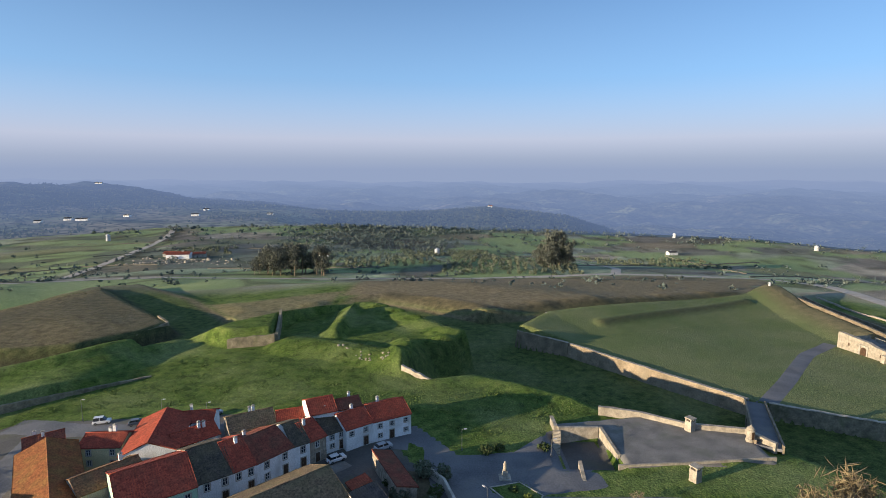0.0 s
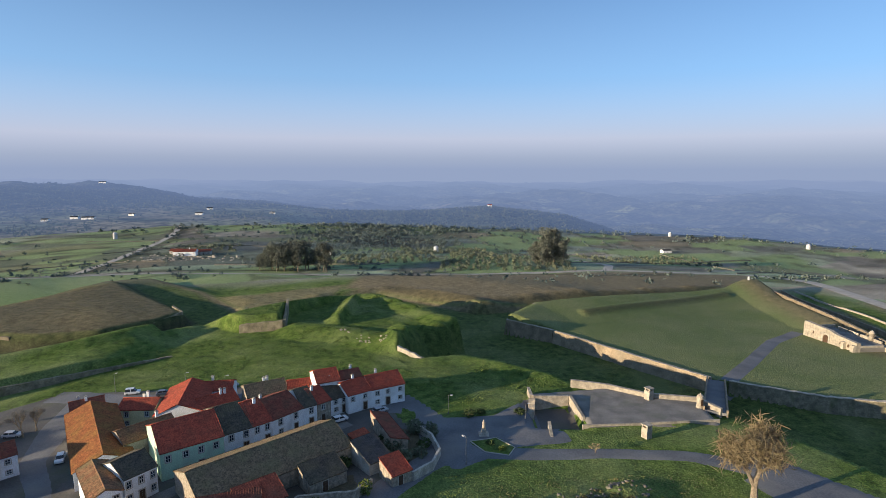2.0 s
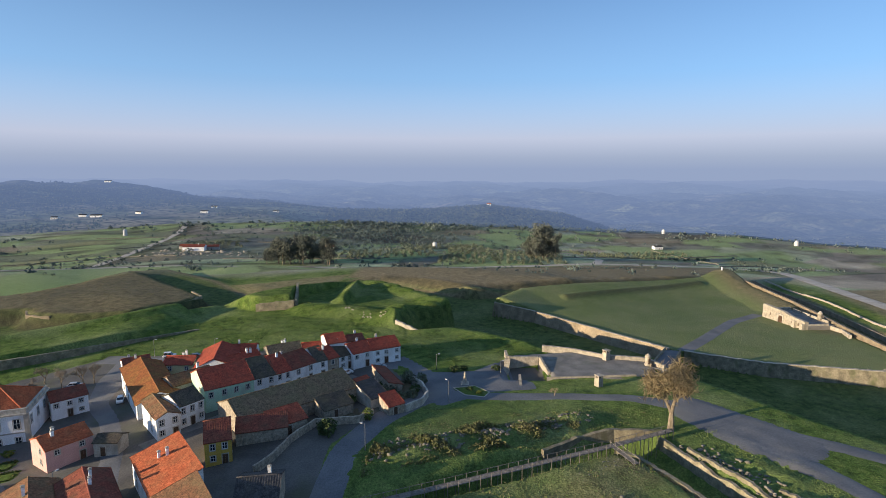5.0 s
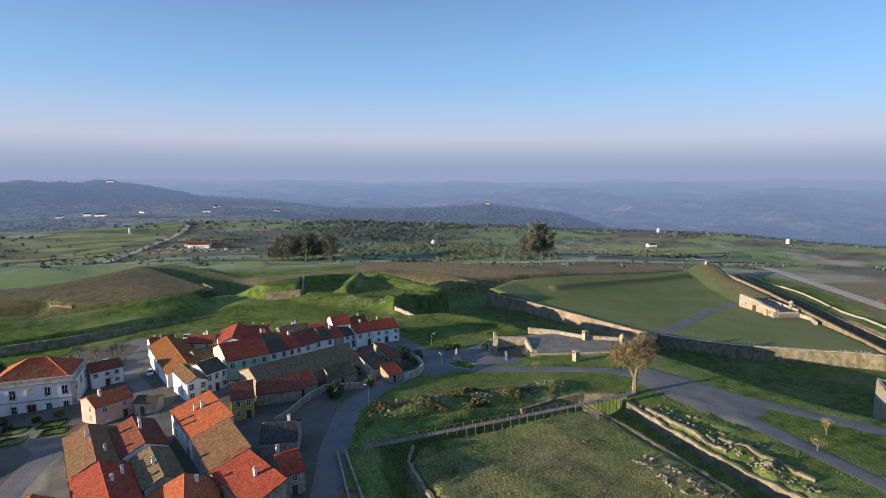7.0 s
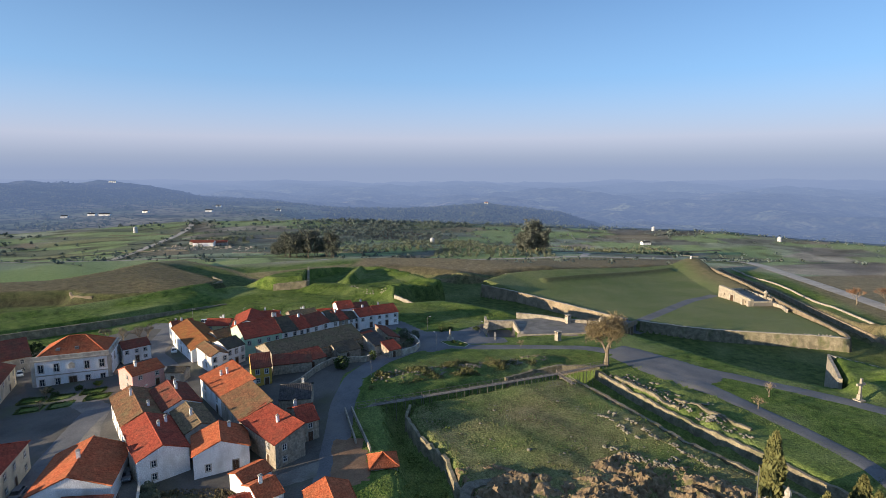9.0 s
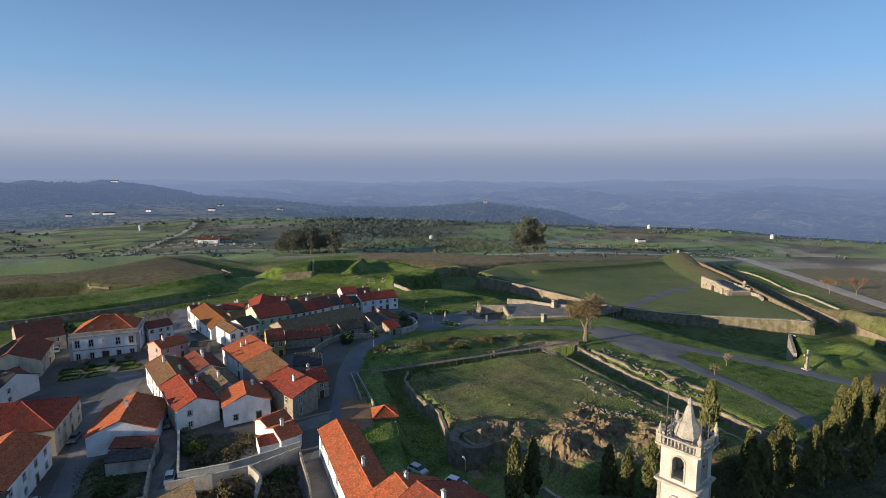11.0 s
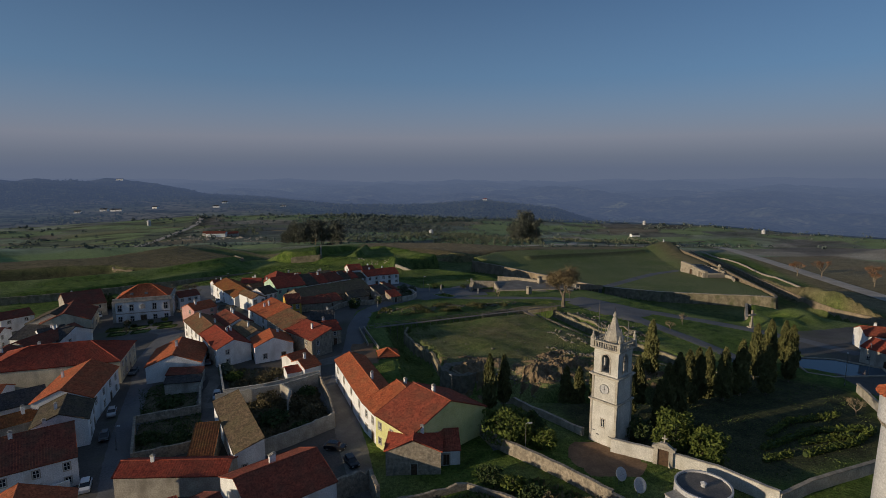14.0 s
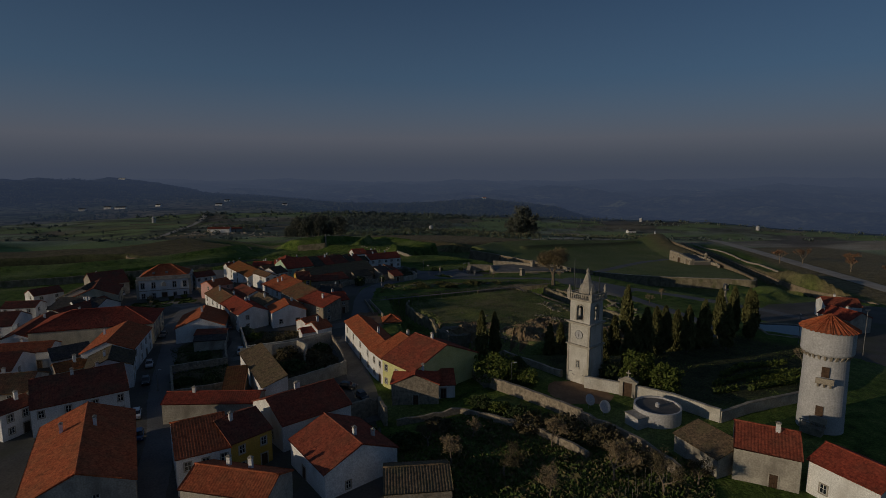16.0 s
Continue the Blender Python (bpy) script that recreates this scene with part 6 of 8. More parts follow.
def water_tower():
    t = tagged(group_at("water_tower", 81.6, -56.2, 2.0, radians(-60)), "white cylindrical water tower with corbels and tiled cone roof", "tower")
    Geo().lathe([(3.75, -1.5), (3.75, 0.6), (3.55, 0.75), (3.35, 15.4)], 40).put("shaft", M_WHITE, t, smooth=False)
    Geo().lathe([(3.7, 15.6), (3.95, 16.0), (3.95, 19.6), (4.1, 19.7), (4.1, 19.85)], 40).put("tank", M_WHITE, t)
    for i in range(26):
        a = 2 * math.pi * i / 26
        g = Geo()
        g.prism([(3.3, -0.17, 14.9), (3.42, -0.17, 14.9), (3.93, -0.17, 15.75), (3.3, -0.17, 15.75)], (0, 0.34, 0))
        c = g.put("corbel", M_PALE_STONE, t)
        c.matrix_local = Matrix.Rotation(a, 4, 'Z')
    roof = Geo()
    n = 36
    for i in range(n):
        a0, a1 = 2 * math.pi * i / n, 2 * math.pi * (i + 1) / n
        am = (a0 + a1) / 2
        k = len(roof.v)
        roof.v += [(4.5 * math.cos(a0), 4.5 * math.sin(a0), 19.8), (4.5 * math.cos(am), 4.5 * math.sin(am), 19.98), (4.5 * math.cos(a1), 4.5 * math.sin(a1), 19.8), (0, 0, 22.2), (0.15 * math.cos(am), 0.15 * math.sin(am), 22.26)]
        roof.f += [(k, k + 1, k + 4, k + 3), (k + 1, k + 2, k + 3, k + 4)]
    roof.put("roof", ROOF["orange"], t)
    for i in range(12):
        a = 2 * math.pi * i / 12
        Geo().tube([(4.45 * math.cos(a), 4.45 * math.sin(a), 19.98), (0.1 * math.cos(a), 0.1 * math.sin(a), 22.34)], [0.1, 0.1], 6).put("hip_tile", ROOF["orange"], t)
    for ang, z in ((-65, 12.0), (-70, 5.0)):
        m = Matrix.Rotation(radians(ang), 4, 'Z')
        g = Geo().box(3.30, -0.55, z, 3.60, 0.55, z + 1.8)
        w = g.put("window", M_DOOR, t)
        w.matrix_local = m
        g = Geo().box(3.3, -1.3, z - 0.95, 4.4, 1.3, z - 0.7).box(4.25, -1.3, z - 0.7, 4.4, 1.3, z + 0.05)
        for y in (-0.9, 0, 0.9):
            g.prism([(3.3, y - 0.14, z - 1.8), (3.5, y - 0.14, z - 1.8), (4.3, y - 0.14, z - 0.95), (3.3, y - 0.14, z - 0.95)], (0, 0.28, 0))
        b = g.put("balcony", M_PALE_STONE, t)
        b.matrix_local = m
    m = Matrix.Rotation(radians(-80), 4, 'Z')
    g = Geo().box(3.2, -1.6, -1.5, 5.0, 1.6, 3.0).box(3.2, -1.8, 3.0, 5.2, 1.8, 3.25)
    for i in range(5):
        g.box(5.0, -1.6 + i * 0.75, 3.25, 5.15, -1.5 + i * 0.75, 4.2)
    g.box(4.98, -1.7, 4.2, 5.2, 1.7, 4.35)
    b = g.put("porch", M_PALE_STONE, t, "stone entrance porch with balustrade")
    b.matrix_local = m


water_tower()


def round_tank():
    t = tagged(group_at("water_tank", 54.0, -53.0, 3.2, radians(25)), "low round white concrete water tank", "tank")
    Geo().lathe([(4.15, -1.0), (4.15, 3.1), (3.85, 3.1), (3.85, 2.75)], 48).put("wall", M_WHITE, t)
    g = Geo()
    g.v = [(3.84 * math.cos(2 * math.pi * i / 48), 3.84 * math.sin(2 * math.pi * i / 48), 2.78) for i in range(48)]
    g.f = [tuple(range(48))]
    g.put("roof_slab", mottled("stained_concrete", (0.10, 0.10, 0.10), (0.24, 0.21, 0.18), 0.25, 4, stain=(0.05, 0.055, 0.07), rough=0.6), t, "dark stained concrete top")
    Geo().lathe([(0.4, 2.78), (0.4, 3.3), (0.5, 3.35), (0.1, 3.6)], 10).put("vent", M_WHITE, t)
    Geo().box(-6.2, -1.6, -1.0, -3.9, 1.6, 2.2).put("valve_house", M_WHITE, t)
    Geo().box(-6.3, -1.7, 2.2, -3.8, 1.7, 2.35).put("valve_house_roof", WALL["plaster"], t)


round_tank()


def manor():
    """The large white manor with granite trim and a hipped orange roof."""
    ax, ay, bx, by = -108.6, 64.6, -90.6, 71.4
    L = math.hypot(bx - ax, by - ay)
    h = tagged(group_at("manor_house", ax, ay, -3.6, math.atan2(by - ay, bx - ax)), "two-storey white manor house with granite trim and hipped roof", "house")
    D, E = 15.0, 8.4
    Geo().box(0, 0, -2, L, D, E).put("wall", WALL["white"], h)
    for x in (0, L):
        Geo().box(x - 0.5, -0.12, -2, x + 0.5, 0.6, E - 0.01).put("corner_pilaster", M_GRANITE, h)
    Geo().box(0.5, -0.08, 3.9, L - 0.5, 0.2, 4.2).put("string_course", M_GRANITE, h)
    Geo().box(-0.45, -0.45, E, L + 0.45, D + 0.45, E + 0.35).put("cornice", M_GRANITE, h)
    Geo().box(-0.2, -0.2, E + 0.35, L + 0.2, 0.35, E + 1.5).put("parapet", M_GRANITE, h)
    Geo().box(L - 0.35, 0.35, E + 0.35, L + 0.2, D, E + 1.2).put("side_parapet", M_GRANITE, h)
    a, b = (L * 0.40, D / 2, E + 5.0), (L * 0.62, D / 2, E + 5.0)
    z = E + 0.6
    c = [(0.2, 0.4, z), (L - 0.4, 0.4, z), (L - 0.4, D, z), (0.2, D, z)]
    for e0, e1, r1, r0 in ((c[0], c[1], b, a), (c[1], c[2], b, b), (c[2], c[3], a, b), (c[3], c[0], a, a)):
        Geo().rib_slope(e0, e1, r1, r0).put("roof", ROOF["orange"], h, smooth=True)
    for p, q in ((a, b), (c[0], a), (c[3], a), (c[1], b), (c[2], b)):
        Geo().tube([Vector(p) + Vector((0, 0, 0.12)), Vector(q) + Vector((0, 0, 0.12))], [0.16, 0.16], 7).put("ridge_cap", ROOF["orange"], h)
    for i in range(5):
        x = L * (0.1 + 0.2 * i)
        if i != 2:
            window(h, x, 0, 5.0, 1.3, 2.3)
            window(h, x, 0, 1.0, 1.2, 1.9)
    door(h, L / 2, 0, 0.05, 1.9, 3.0)
    Geo().prism([(L / 2 - 0.7, 0.02, 5.6), (L / 2 + 0.7, 0.02, 5.6), (L / 2 + 0.8, 0.02, 6.9), (L / 2, 0.02, 7.5), (L / 2 - 0.8, 0.02, 6.9)], (0, -0.25, 0)).put("stone_crest", M_GRANITE, h)
    for i in range(3):
        window(h, L, D * (0.2 + 0.3 * i), 5.0, 1.2, 2.0, 90)
    for x in (L * 0.3, L * 0.55):
        Geo().box(x - 0.5, 2.6, E + 1.9, x + 0.5, 3.6, E + 2.75).put("skylight", M_METAL, h)


manor()


def stone_cross():
    c = tagged(group_at("stone_cross", 119.8, 50.0, ground_at(119.8, 50.0), radians(20)), "tall pale stone cross on a plinth beside the lane", "cross")
    Geo().box(-1.0, -1.0, -0.5, 1.0, 1.0, 0.4).put("plinth", M_PALE_STONE, c)
    Geo().prism([(-0.5, -0.4, 0.4), (0.5, -0.4, 0.4), (0.5, 0.4, 0.4), (-0.5, 0.4, 0.4)], (0, 0, 1.4)).put("pedestal", M_PALE_STONE, c)
    Geo().box(-0.28, -0.25, 1.8, 0.28, 0.25, 6.2).put("upright", M_PALE_STONE, c)
    Geo().box(-1.5, -0.24, 4.3, 1.5, 0.24, 4.85).put("crossbar", M_PALE_STONE, c)


stone_cross()

# town and garden walls
wall_run("churchyard_wall", [(44.5, -38.0), (52.5, -42.8), (58.9, -47.6), (64.8, -54.6)], 2.4, 0.5, WALL["tower"], "whitewashed churchyard wall with stained top", 0.1, coping=WALL["plaster"])
wall_run("churchyard_wall", [(64.8, -54.6), (72, -51.0), (88.5, -44.5), (104, -30), (112, -8)], 2.0, 0.5, WALL["plaster"], "grey rendered garden wall in shade", 0.1, coping=M_PALE_STONE)
wall_run("stone_wall", [(19.5, -25.5), (23.2, -34.4), (34.4, -46.5), (40, -53.5)], 2.4, 0.7, WALL["stone"], "rough plastered stone garden wall in low sun", 0.3)
wall_run("stone_wall", [(26.5, -11.4), (31.8, -19.4), (41, -32)], 1.5, 0.6, M_PALE_STONE, "pale stone wall above the lane", 0.3)
wall_run("stone_wall", [(40, -53.5), (46, -62), (50, -72)], 2.0, 0.6, WALL["stone"], "crumbling stone garden wall", 0.5)
wall_run("garden_wall", [(-45.6, 7.5), (-37.5, -9.5), (-28.9, -6.9), (-17.1, 0.0)], 2.2, 0.3, WALL["tower"], "white garden wall along the lane", 0.04, coping=WALL["plaster"])
wall_run("garden_wall", [(-52.5, -20), (-40.5, -15.5), (-46.5, -2), (-50, 5)], 1.8, 0.5, WALL["stone"], "old stone yard wall", 0.3)
wall_run("garden_wall", [(-52, -21), (-44, -36), (-32, -31)], 2.2, 0.5, WALL["stone"], "stone wall round an overgrown plot", 0.4)
wall_run("ruin_wall", [(-37.6, -14), (-30, -12), (-24, -9.6), (-16.2, -3.8)], 3.4, 0.36, WALL["plaster"], "whitewashed wall of a roofless house", 0.2, freq=1.1, step=0.7)
wall_run("ruin_wall", [(-16.2, -3.8), (-11.5, -15), (-8.4, -24.6)], 2.8, 0.36, WALL["stone"], "crumbling wall of a roofless house", 0.4, freq=1.1, step=0.7)
wall_run("ruin_wall", [(-8.4, -24.6), (-15.5, -31.5), (-22, -36)], 3.2, 0.36, WALL["plaster"], "whitewashed end wall of a roofless house", 0.3, freq=1.1, step=0.7)
wall_run("ruin_wall", [(-24, -9.8), (-20.5, -13.5), (-20.0, -18)], 3.6, 0.4, WALL["plaster"], "inner white wall of a roofless house", 0.3, freq=1.1, step=0.7)
wall_run("ruin_wall", [(-4, -50), (2, -47), (4, -52)], 3.6, 0.6, WALL["stone"], "tall ruined stone gable", 1.0, freq=1.1, step=0.7)
wall_run("ruin_wall", [(-3, -58), (-9, -61)], 3.8, 0.6, WALL["stone"], "ragged stone wall of a ruined house", 0.9, freq=1.1, step=0.7)
wall_run("garden_wall", [(-26.5, 63), (-23, 71), (-13, 72.5), (-10.5, 77)], 1.8, 0.5, WALL["stone"], "stone yard wall in front of the barn", 0.15)
wall_run("garden_wall", [(-26.5, 63), (-28, 55), (-30, 50)], 1.8, 0.5, WALL["stone"], "old stone yard wall", 0.2)
wall_run("garden_wall", [(-2.8, 79.5), (1.0, 84), (2.4, 90), (0.5, 97), (-4.5, 104)], 2.0, 0.5, WALL["plaster"], "curved garden wall beside the junction", 0.15)
wall_run("garden_wall", [(-60, -52), (-50, -44)], 2.0, 0.4, WALL["white"], "white wall beside the street", 0.05)
wall_run("stone_wall", [(6, -52), (18, -48), (30, -56), (38, -66)], 1.2, 0.5, WALL["stone"], "low terrace wall in the allotments", 0.5)
wall_run("roundabout_kerb", [(9.4, 97.3), (12.5, 92.5), (17.6, 91.2), (19.4, 95), (15.5, 99.5), (9.4, 97.3)], 0.2, 0.25, M_GRANITE, "granite kerb round the monument island", category="kerb")
patch("island_grass", [(9.4, 97.3), (12.5, 92.5), (17.6, 91.2), (19.4, 95), (15.5, 99.5)], M_GROUND, "planted island round the monument", 0.16, 1.0, "grass")
house("low garage with a red tiled lean-to roof", -6.5, 76.8, -3.0, 79.4, 5.0, 2.6, "m", "stone", "red", 1, 1, 0)
house("flat grey workshop roof between garden walls", -11.5, 81.0, -7.5, 84.5, 7.0, 2.8, "m", "plaster", "slate", 1, 0, 0)
house("long shed with a rusty red roof beside the garden", -4.6, 93.0, -10.8, 106.0, 4.0, 2.6, "m", "stone", "brown", 1, 0, 0)

for label, ax, ay, bx, by, d, e, kind, wall, roof, st, bays, ch in (
    ("house with dark red tiles and white chimneys by the alley", -46, 34.5, -55, 45.5, 8.0, 5.0, "g", "white", "brown", 2, 3, 2),
    ("plastered alley house with dark mossy tiles", -37.5, 23.5, -45.5, 33.5, 6.5, 4.6, "g", "plaster", "old", 2, 2, 1),
    ("old house with weathered tiles behind the street house", -64.5, 88, -57, 96.5, 8, 5.0, "g", "plaster", "oldbrown", 2, 0, 1),
    ("house with dull red tiles inside the block", -100, -34, -84, -29.5, 12, 5.0, "g", "white", "brown", 2, 3, 2),
    ("white house with rust red tiles inside the block", -118, -18, -106, -14.5, 13, 5.0, "g", "white", "rust", 2, 2, 1),
    ("plastered yard house with mottled brown tiles", -84, -44, -72, -40.5, 11, 4.6, "g", "plaster", "oldbrown", 2, 2, 1),
    ("white house with orange tiles inside the block", -98, -18, -86, -15, 7, 4.6, "g", "white", "orange", 1, 2, 1),
    ("white house with dull red tiles at the edge of town", -128, 4, -114, 8, 13, 5.2, "g", "white", "brown", 2, 2, 1),
    ("low yard shed with red tiles beside the barn", -30.5, 64.5, -24.5, 69.5, 5.5, 2.8, "m", "stone", "rust", 1, 1, 0),
    ("lean-to shed with dark tiles in the yard", -21.5, 73.5, -15.5, 78.5, 5.0, 2.7, "m", "stone", "dark", 1, 1, 0),
    ("small store with brown tiles beside the garden", -13.5, 86.5, -10.5, 89.5, 5.5, 2.8, "m", "stone", "rust", 1, 1, 0),
):
    house(label, ax, ay, bx, by, d, e, kind, wall, roof, st, bays, ch)


# ---- plants ----
NP = np.random.RandomState(11)


def quads_mesh(name, centres, size, mat, aspect=1.0, upright=0.0, rng=NP):
    """Many small leaf-like blades, each a bent pair of triangles, round the given points."""
    c = np.asarray(centres, float)
    n = len(c)
    size = np.broadcast_to(np.asarray(size, float), (n,))[:, None]
    a = rng.normal(size=(n, 3))
    a[:, 2] += upright
    a /= np.linalg.norm(a, axis=1)[:, None]
    b = np.cross(a, rng.normal(size=(n, 3)))
    b /= np.linalg.norm(b, axis=1)[:, None] + 1e-9
    nrm = np.cross(a, b)
    v = np.stack([c - a * size * aspect, c + b * size * 0.5, c + a * size * aspect + nrm * size * 0.25, c - b * size * 0.5], 1).reshape(-1, 3)
    me = bpy.data.meshes.new(name)
    me.vertices.add(4 * n)
    me.vertices.foreach_set("co", v.ravel().astype(np.float32))
    idx = (np.arange(n)[:, None] * 4 + np.array([0, 1, 2, 0, 2, 3])).ravel().astype(np.int32)
    me.loops.add(6 * n)
    me.loops.foreach_set("vertex_index", idx)
    me.polygons.add(2 * n)
    me.polygons.foreach_set("loop_start", np.arange(0, 6 * n, 3, dtype=np.int32))
    me.update(calc_edges=True)
    me.materials.append(mat)
    return me


def ico(sub=1):
    bm = bmesh.new()
    bmesh.ops.create_icosphere(bm, subdivisions=sub, radius=1.0)
    v = np.array([p.co[:] for p in bm.verts])
    f = np.array([[p.index for p in q.verts] for q in bm.faces])
    bm.free()
    return v, f


ICO1, ICO2 = ico(1), ico(2)


def lumps(name, places, radii, mat, shape=ICO1, rough=0.3, flat=0.8, rng=NP):
    """Many uneven lumps joined in one mesh: far bushes, stones."""
    v0, f0 = shape
    p, r = np.asarray(places, float), np.asarray(radii, float)
    n, k = len(p), len(v0)
    scale = r[:, None, None] * (1 + rough * rng.normal(size=(n, k, 1))) * np.array([1, 1, flat])[None, None] * rng.uniform(0.75, 1.25, (n, 1, 3))
    turn = rng.uniform(0, 6.28, n)
    cs, sn = np.cos(turn)[:, None], np.sin(turn)[:, None]
    w = v0[None] * scale
    w = np.stack([w[..., 0] * cs - w[..., 1] * sn, w[..., 0] * sn + w[..., 1] * cs, w[..., 2]], -1) + p[:, None]
    faces = (f0[None] + (np.arange(n) * k)[:, None, None]).reshape(-1, 3)
    me = bpy.data.meshes.new(name)
    me.vertices.add(n * k)
    me.vertices.foreach_set("co", w.reshape(-1, 3).ravel().astype(np.float32))
    me.loops.add(faces.size)
    me.loops.foreach_set("vertex_index", faces.ravel().astype(np.int32))
    me.polygons.add(len(faces))
    me.polygons.foreach_set("loop_start", np.arange(0, faces.size, 3, dtype=np.int32))
    me.update(calc_edges=True)
    me.materials.append(mat)
    return me


def on_land(xy, lift=0.0):
    xy = np.asarray(xy, float)
    return np.column_stack([xy, height(xy[:, 0], xy[:, 1]) + lift])


def scatter(poly, n, rng=NP):
    """n random points inside a polygon."""
    p = np.array(poly, float)
    out = np.zeros((0, 2))
    while len(out) < n:
        q = rng.uniform(p.min(0), p.max(0), (n * 2, 2))
        out = np.vstack([out, q[sd_poly(q[:, 0], q[:, 1], poly) > 0]])
    return out[:n]


# cypresses
def cypress_kind(seed, h=11.0, r=1.35):
    rng = np.random.RandomState(seed)
    t = new("cypress_tree")
    t.empty_display_size = 0.3
    Geo().tube([(0, 0, -0.6), (0.05, 0, h * 0.3), (0, 0.05, h * 0.7)], [0.22, 0.16, 0.08], 7).put("trunk", M_BARK, t)
    n = 2600
    u = rng.uniform(0.03, 1.0, n) ** 0.9
    prof = np.minimum(1, (u / 0.12) ** 0.6) * (1 - u ** 2.6) ** 0.75
    ang = rng.uniform(0, 6.283, n)
    bulge = 1 + 0.22 * np.sin(ang * 3 + u * 14 + seed) + 0.12 * np.sin(ang * 7 - u * 31)
    rad = r * prof * bulge * rng.uniform(0.72, 1.05, n)
    c = np.column_stack([rad * np.cos(ang), rad * np.sin(ang), 0.5 + u * (h - 0.5)])
    part_of("crown", quads_mesh("crown", c, rng.uniform(0.22, 0.5, n), M_CYPRESS, 1.15, 2.2, rng), t)
    core = Geo()
    rings = []
    for k in range(14):
        w = 0.04 + 0.93 * k / 13
        rings.append((max(0.03, r * 0.72 * min(1, (w / 0.12) ** 0.6) * (1 - w ** 2.6) ** 0.75), 0.5 + w * (h - 0.6)))
    core.lathe(rings, 12).put("inner_crown", M_CYPRESS, t, smooth=True)
    return t


KINDS = [cypress_kind(s) for s in (1, 2, 3)]
CYPRESS = [(24.0, -19.5, 12.6), (27.4, -17.0, 11.5), (42.3, -11.5, 11.5), (44.2, -15.6, 9.5), (47.6, -17.6, 10.5), (59.8, -9.0, 13), (66, 0, 14), (59.2, -26.5, 12), (62.2, -24.5, 13.5), (66.5, -19.5, 12.5), (70, -16.5, 12), (75.6, -10, 14.5), (76, -16, 12), (81.4, -13, 13), (84.5, -7, 14), (88, -12, 12), (91.5, -1, 14), (98, 4, 14), (99.5, -2, 12.5), (107, 12, 12), (79, -3, 13), (71, -6, 12), (52.6, -24.0, 8.5), (103, 3, 13), (56, -30, 10)]
for i, (x, y, h) in enumerate(CYPRESS):
    k = KINDS[i % 3]
    m = pose(x, y, ground_at(x, y), 0, 0, i * 77.0)
    ob = k if i < 3 else copy_thing(k, m)
    ob.matrix_world = m
    ob.scale = (h / 11.0 * RNG.uniform(0.85, 1.1), h / 11.0 * RNG.uniform(0.85, 1.1), h / 11.0)
    tagged(ob, "tall dark green cypress tree in the churchyard", "tree", "churchyard cypresses")


def bare_tree(x, y, h, spread, seed, label, twig=None, fine=2600, z=None, depth=5, stem=0.27):
    """A leafless tree: a forking trunk and limbs, and a cloud of fine twigs at their ends."""
    rng = random.Random(seed)
    t = tagged(group_at("bare_tree", x, y, ground_at(x, y) if z is None else z), label, "tree")
    g, tips = Geo(), []
    def grow(p, d, length, r, level):
        q = p + d * length
        mid = p.lerp(q, 0.5) + Vector((rng.uniform(-1, 1), rng.uniform(-1, 1), rng.uniform(-0.3, 0.6))) * length * 0.08
        g.tube([p, mid, q], [r, r * 0.82, r * 0.62], 6 if level < 2 else 4)
        if level >= 2:
            tips.append((mid, d, length))
        if level == depth:
            tips.append((q, d, length))
            return
        for _ in range(3 if level < 3 else 2):
            side = Vector((rng.uniform(-1, 1), rng.uniform(-1, 1), rng.uniform(-0.25, 0.7)))
            nd = (d * 0.75 + side * spread).normalized()
            grow(q, nd, length * rng.uniform(0.62, 0.82), r * 0.58, level + 1)
    grow(Vector((0, 0, -0.5)), Vector((rng.uniform(-0.1, 0.1), 0, 1)).normalized(), h * stem, h * (0.03 if stem > 0.2 else 0.027), 0)
    g.put("trunk", M_BARK, t)
    nr = np.random.RandomState(seed)
    pick = [tips[i] for i in nr.randint(0, len(tips), fine)]
    c = np.array([(p + d * l * nr.uniform(-0.4, 0.6))[:] for p, d, l in pick]) + nr.normal(scale=h * 0.028, size=(fine, 3))
    me = quads_mesh("twigs", c, nr.uniform(0.25, 0.6, fine) * h / 14, twig or M_TWIG, 1.3, 0.4, nr)
    # twigs are slender
    v = np.zeros(len(me.vertices) * 3)
    me.vertices.foreach_get("co", v)
    v = v.reshape(-1, 4, 3)
    mid = (v[:, 1] + v[:, 3]) / 2
    v[:, 1], v[:, 3] = mid + (v[:, 1] - mid) * 0.11, mid + (v[:, 3] - mid) * 0.11
    me.vertices.foreach_set("co", v.ravel())
    me.update()
    part_of("crown", me, t)
    return t


M_RED_TWIG = mottled("reddish_twigs", (0.26, 0.13, 0.07), (0.36, 0.19, 0.10), 1, 6)
M_GREY_TWIG = mottled("grey_twigs", (0.16, 0.14, 0.12), (0.24, 0.21, 0.17), 1, 6)
bare_tree(59.9, 72.0, 31.0, 0.58, 9, "large leafless tree with golden twigs beside the footbridge", mottled("tree_twigs", (0.20, 0.155, 0.085), (0.30, 0.235, 0.13), 1, 6), 3000, depth=6, stem=0.15)
for i, (x, y, h) in enumerate([(-106.5, 104.5, 9), (-101.0, 106.5, 9), (-117, 112, 8), (-100.5, 110, 8), (-112, 101, 7)]):
    bare_tree(x, y, h, 0.5, 20 + i, "slender leafless tree beside the parking place", M_GREY_TWIG, 900, depth=4)
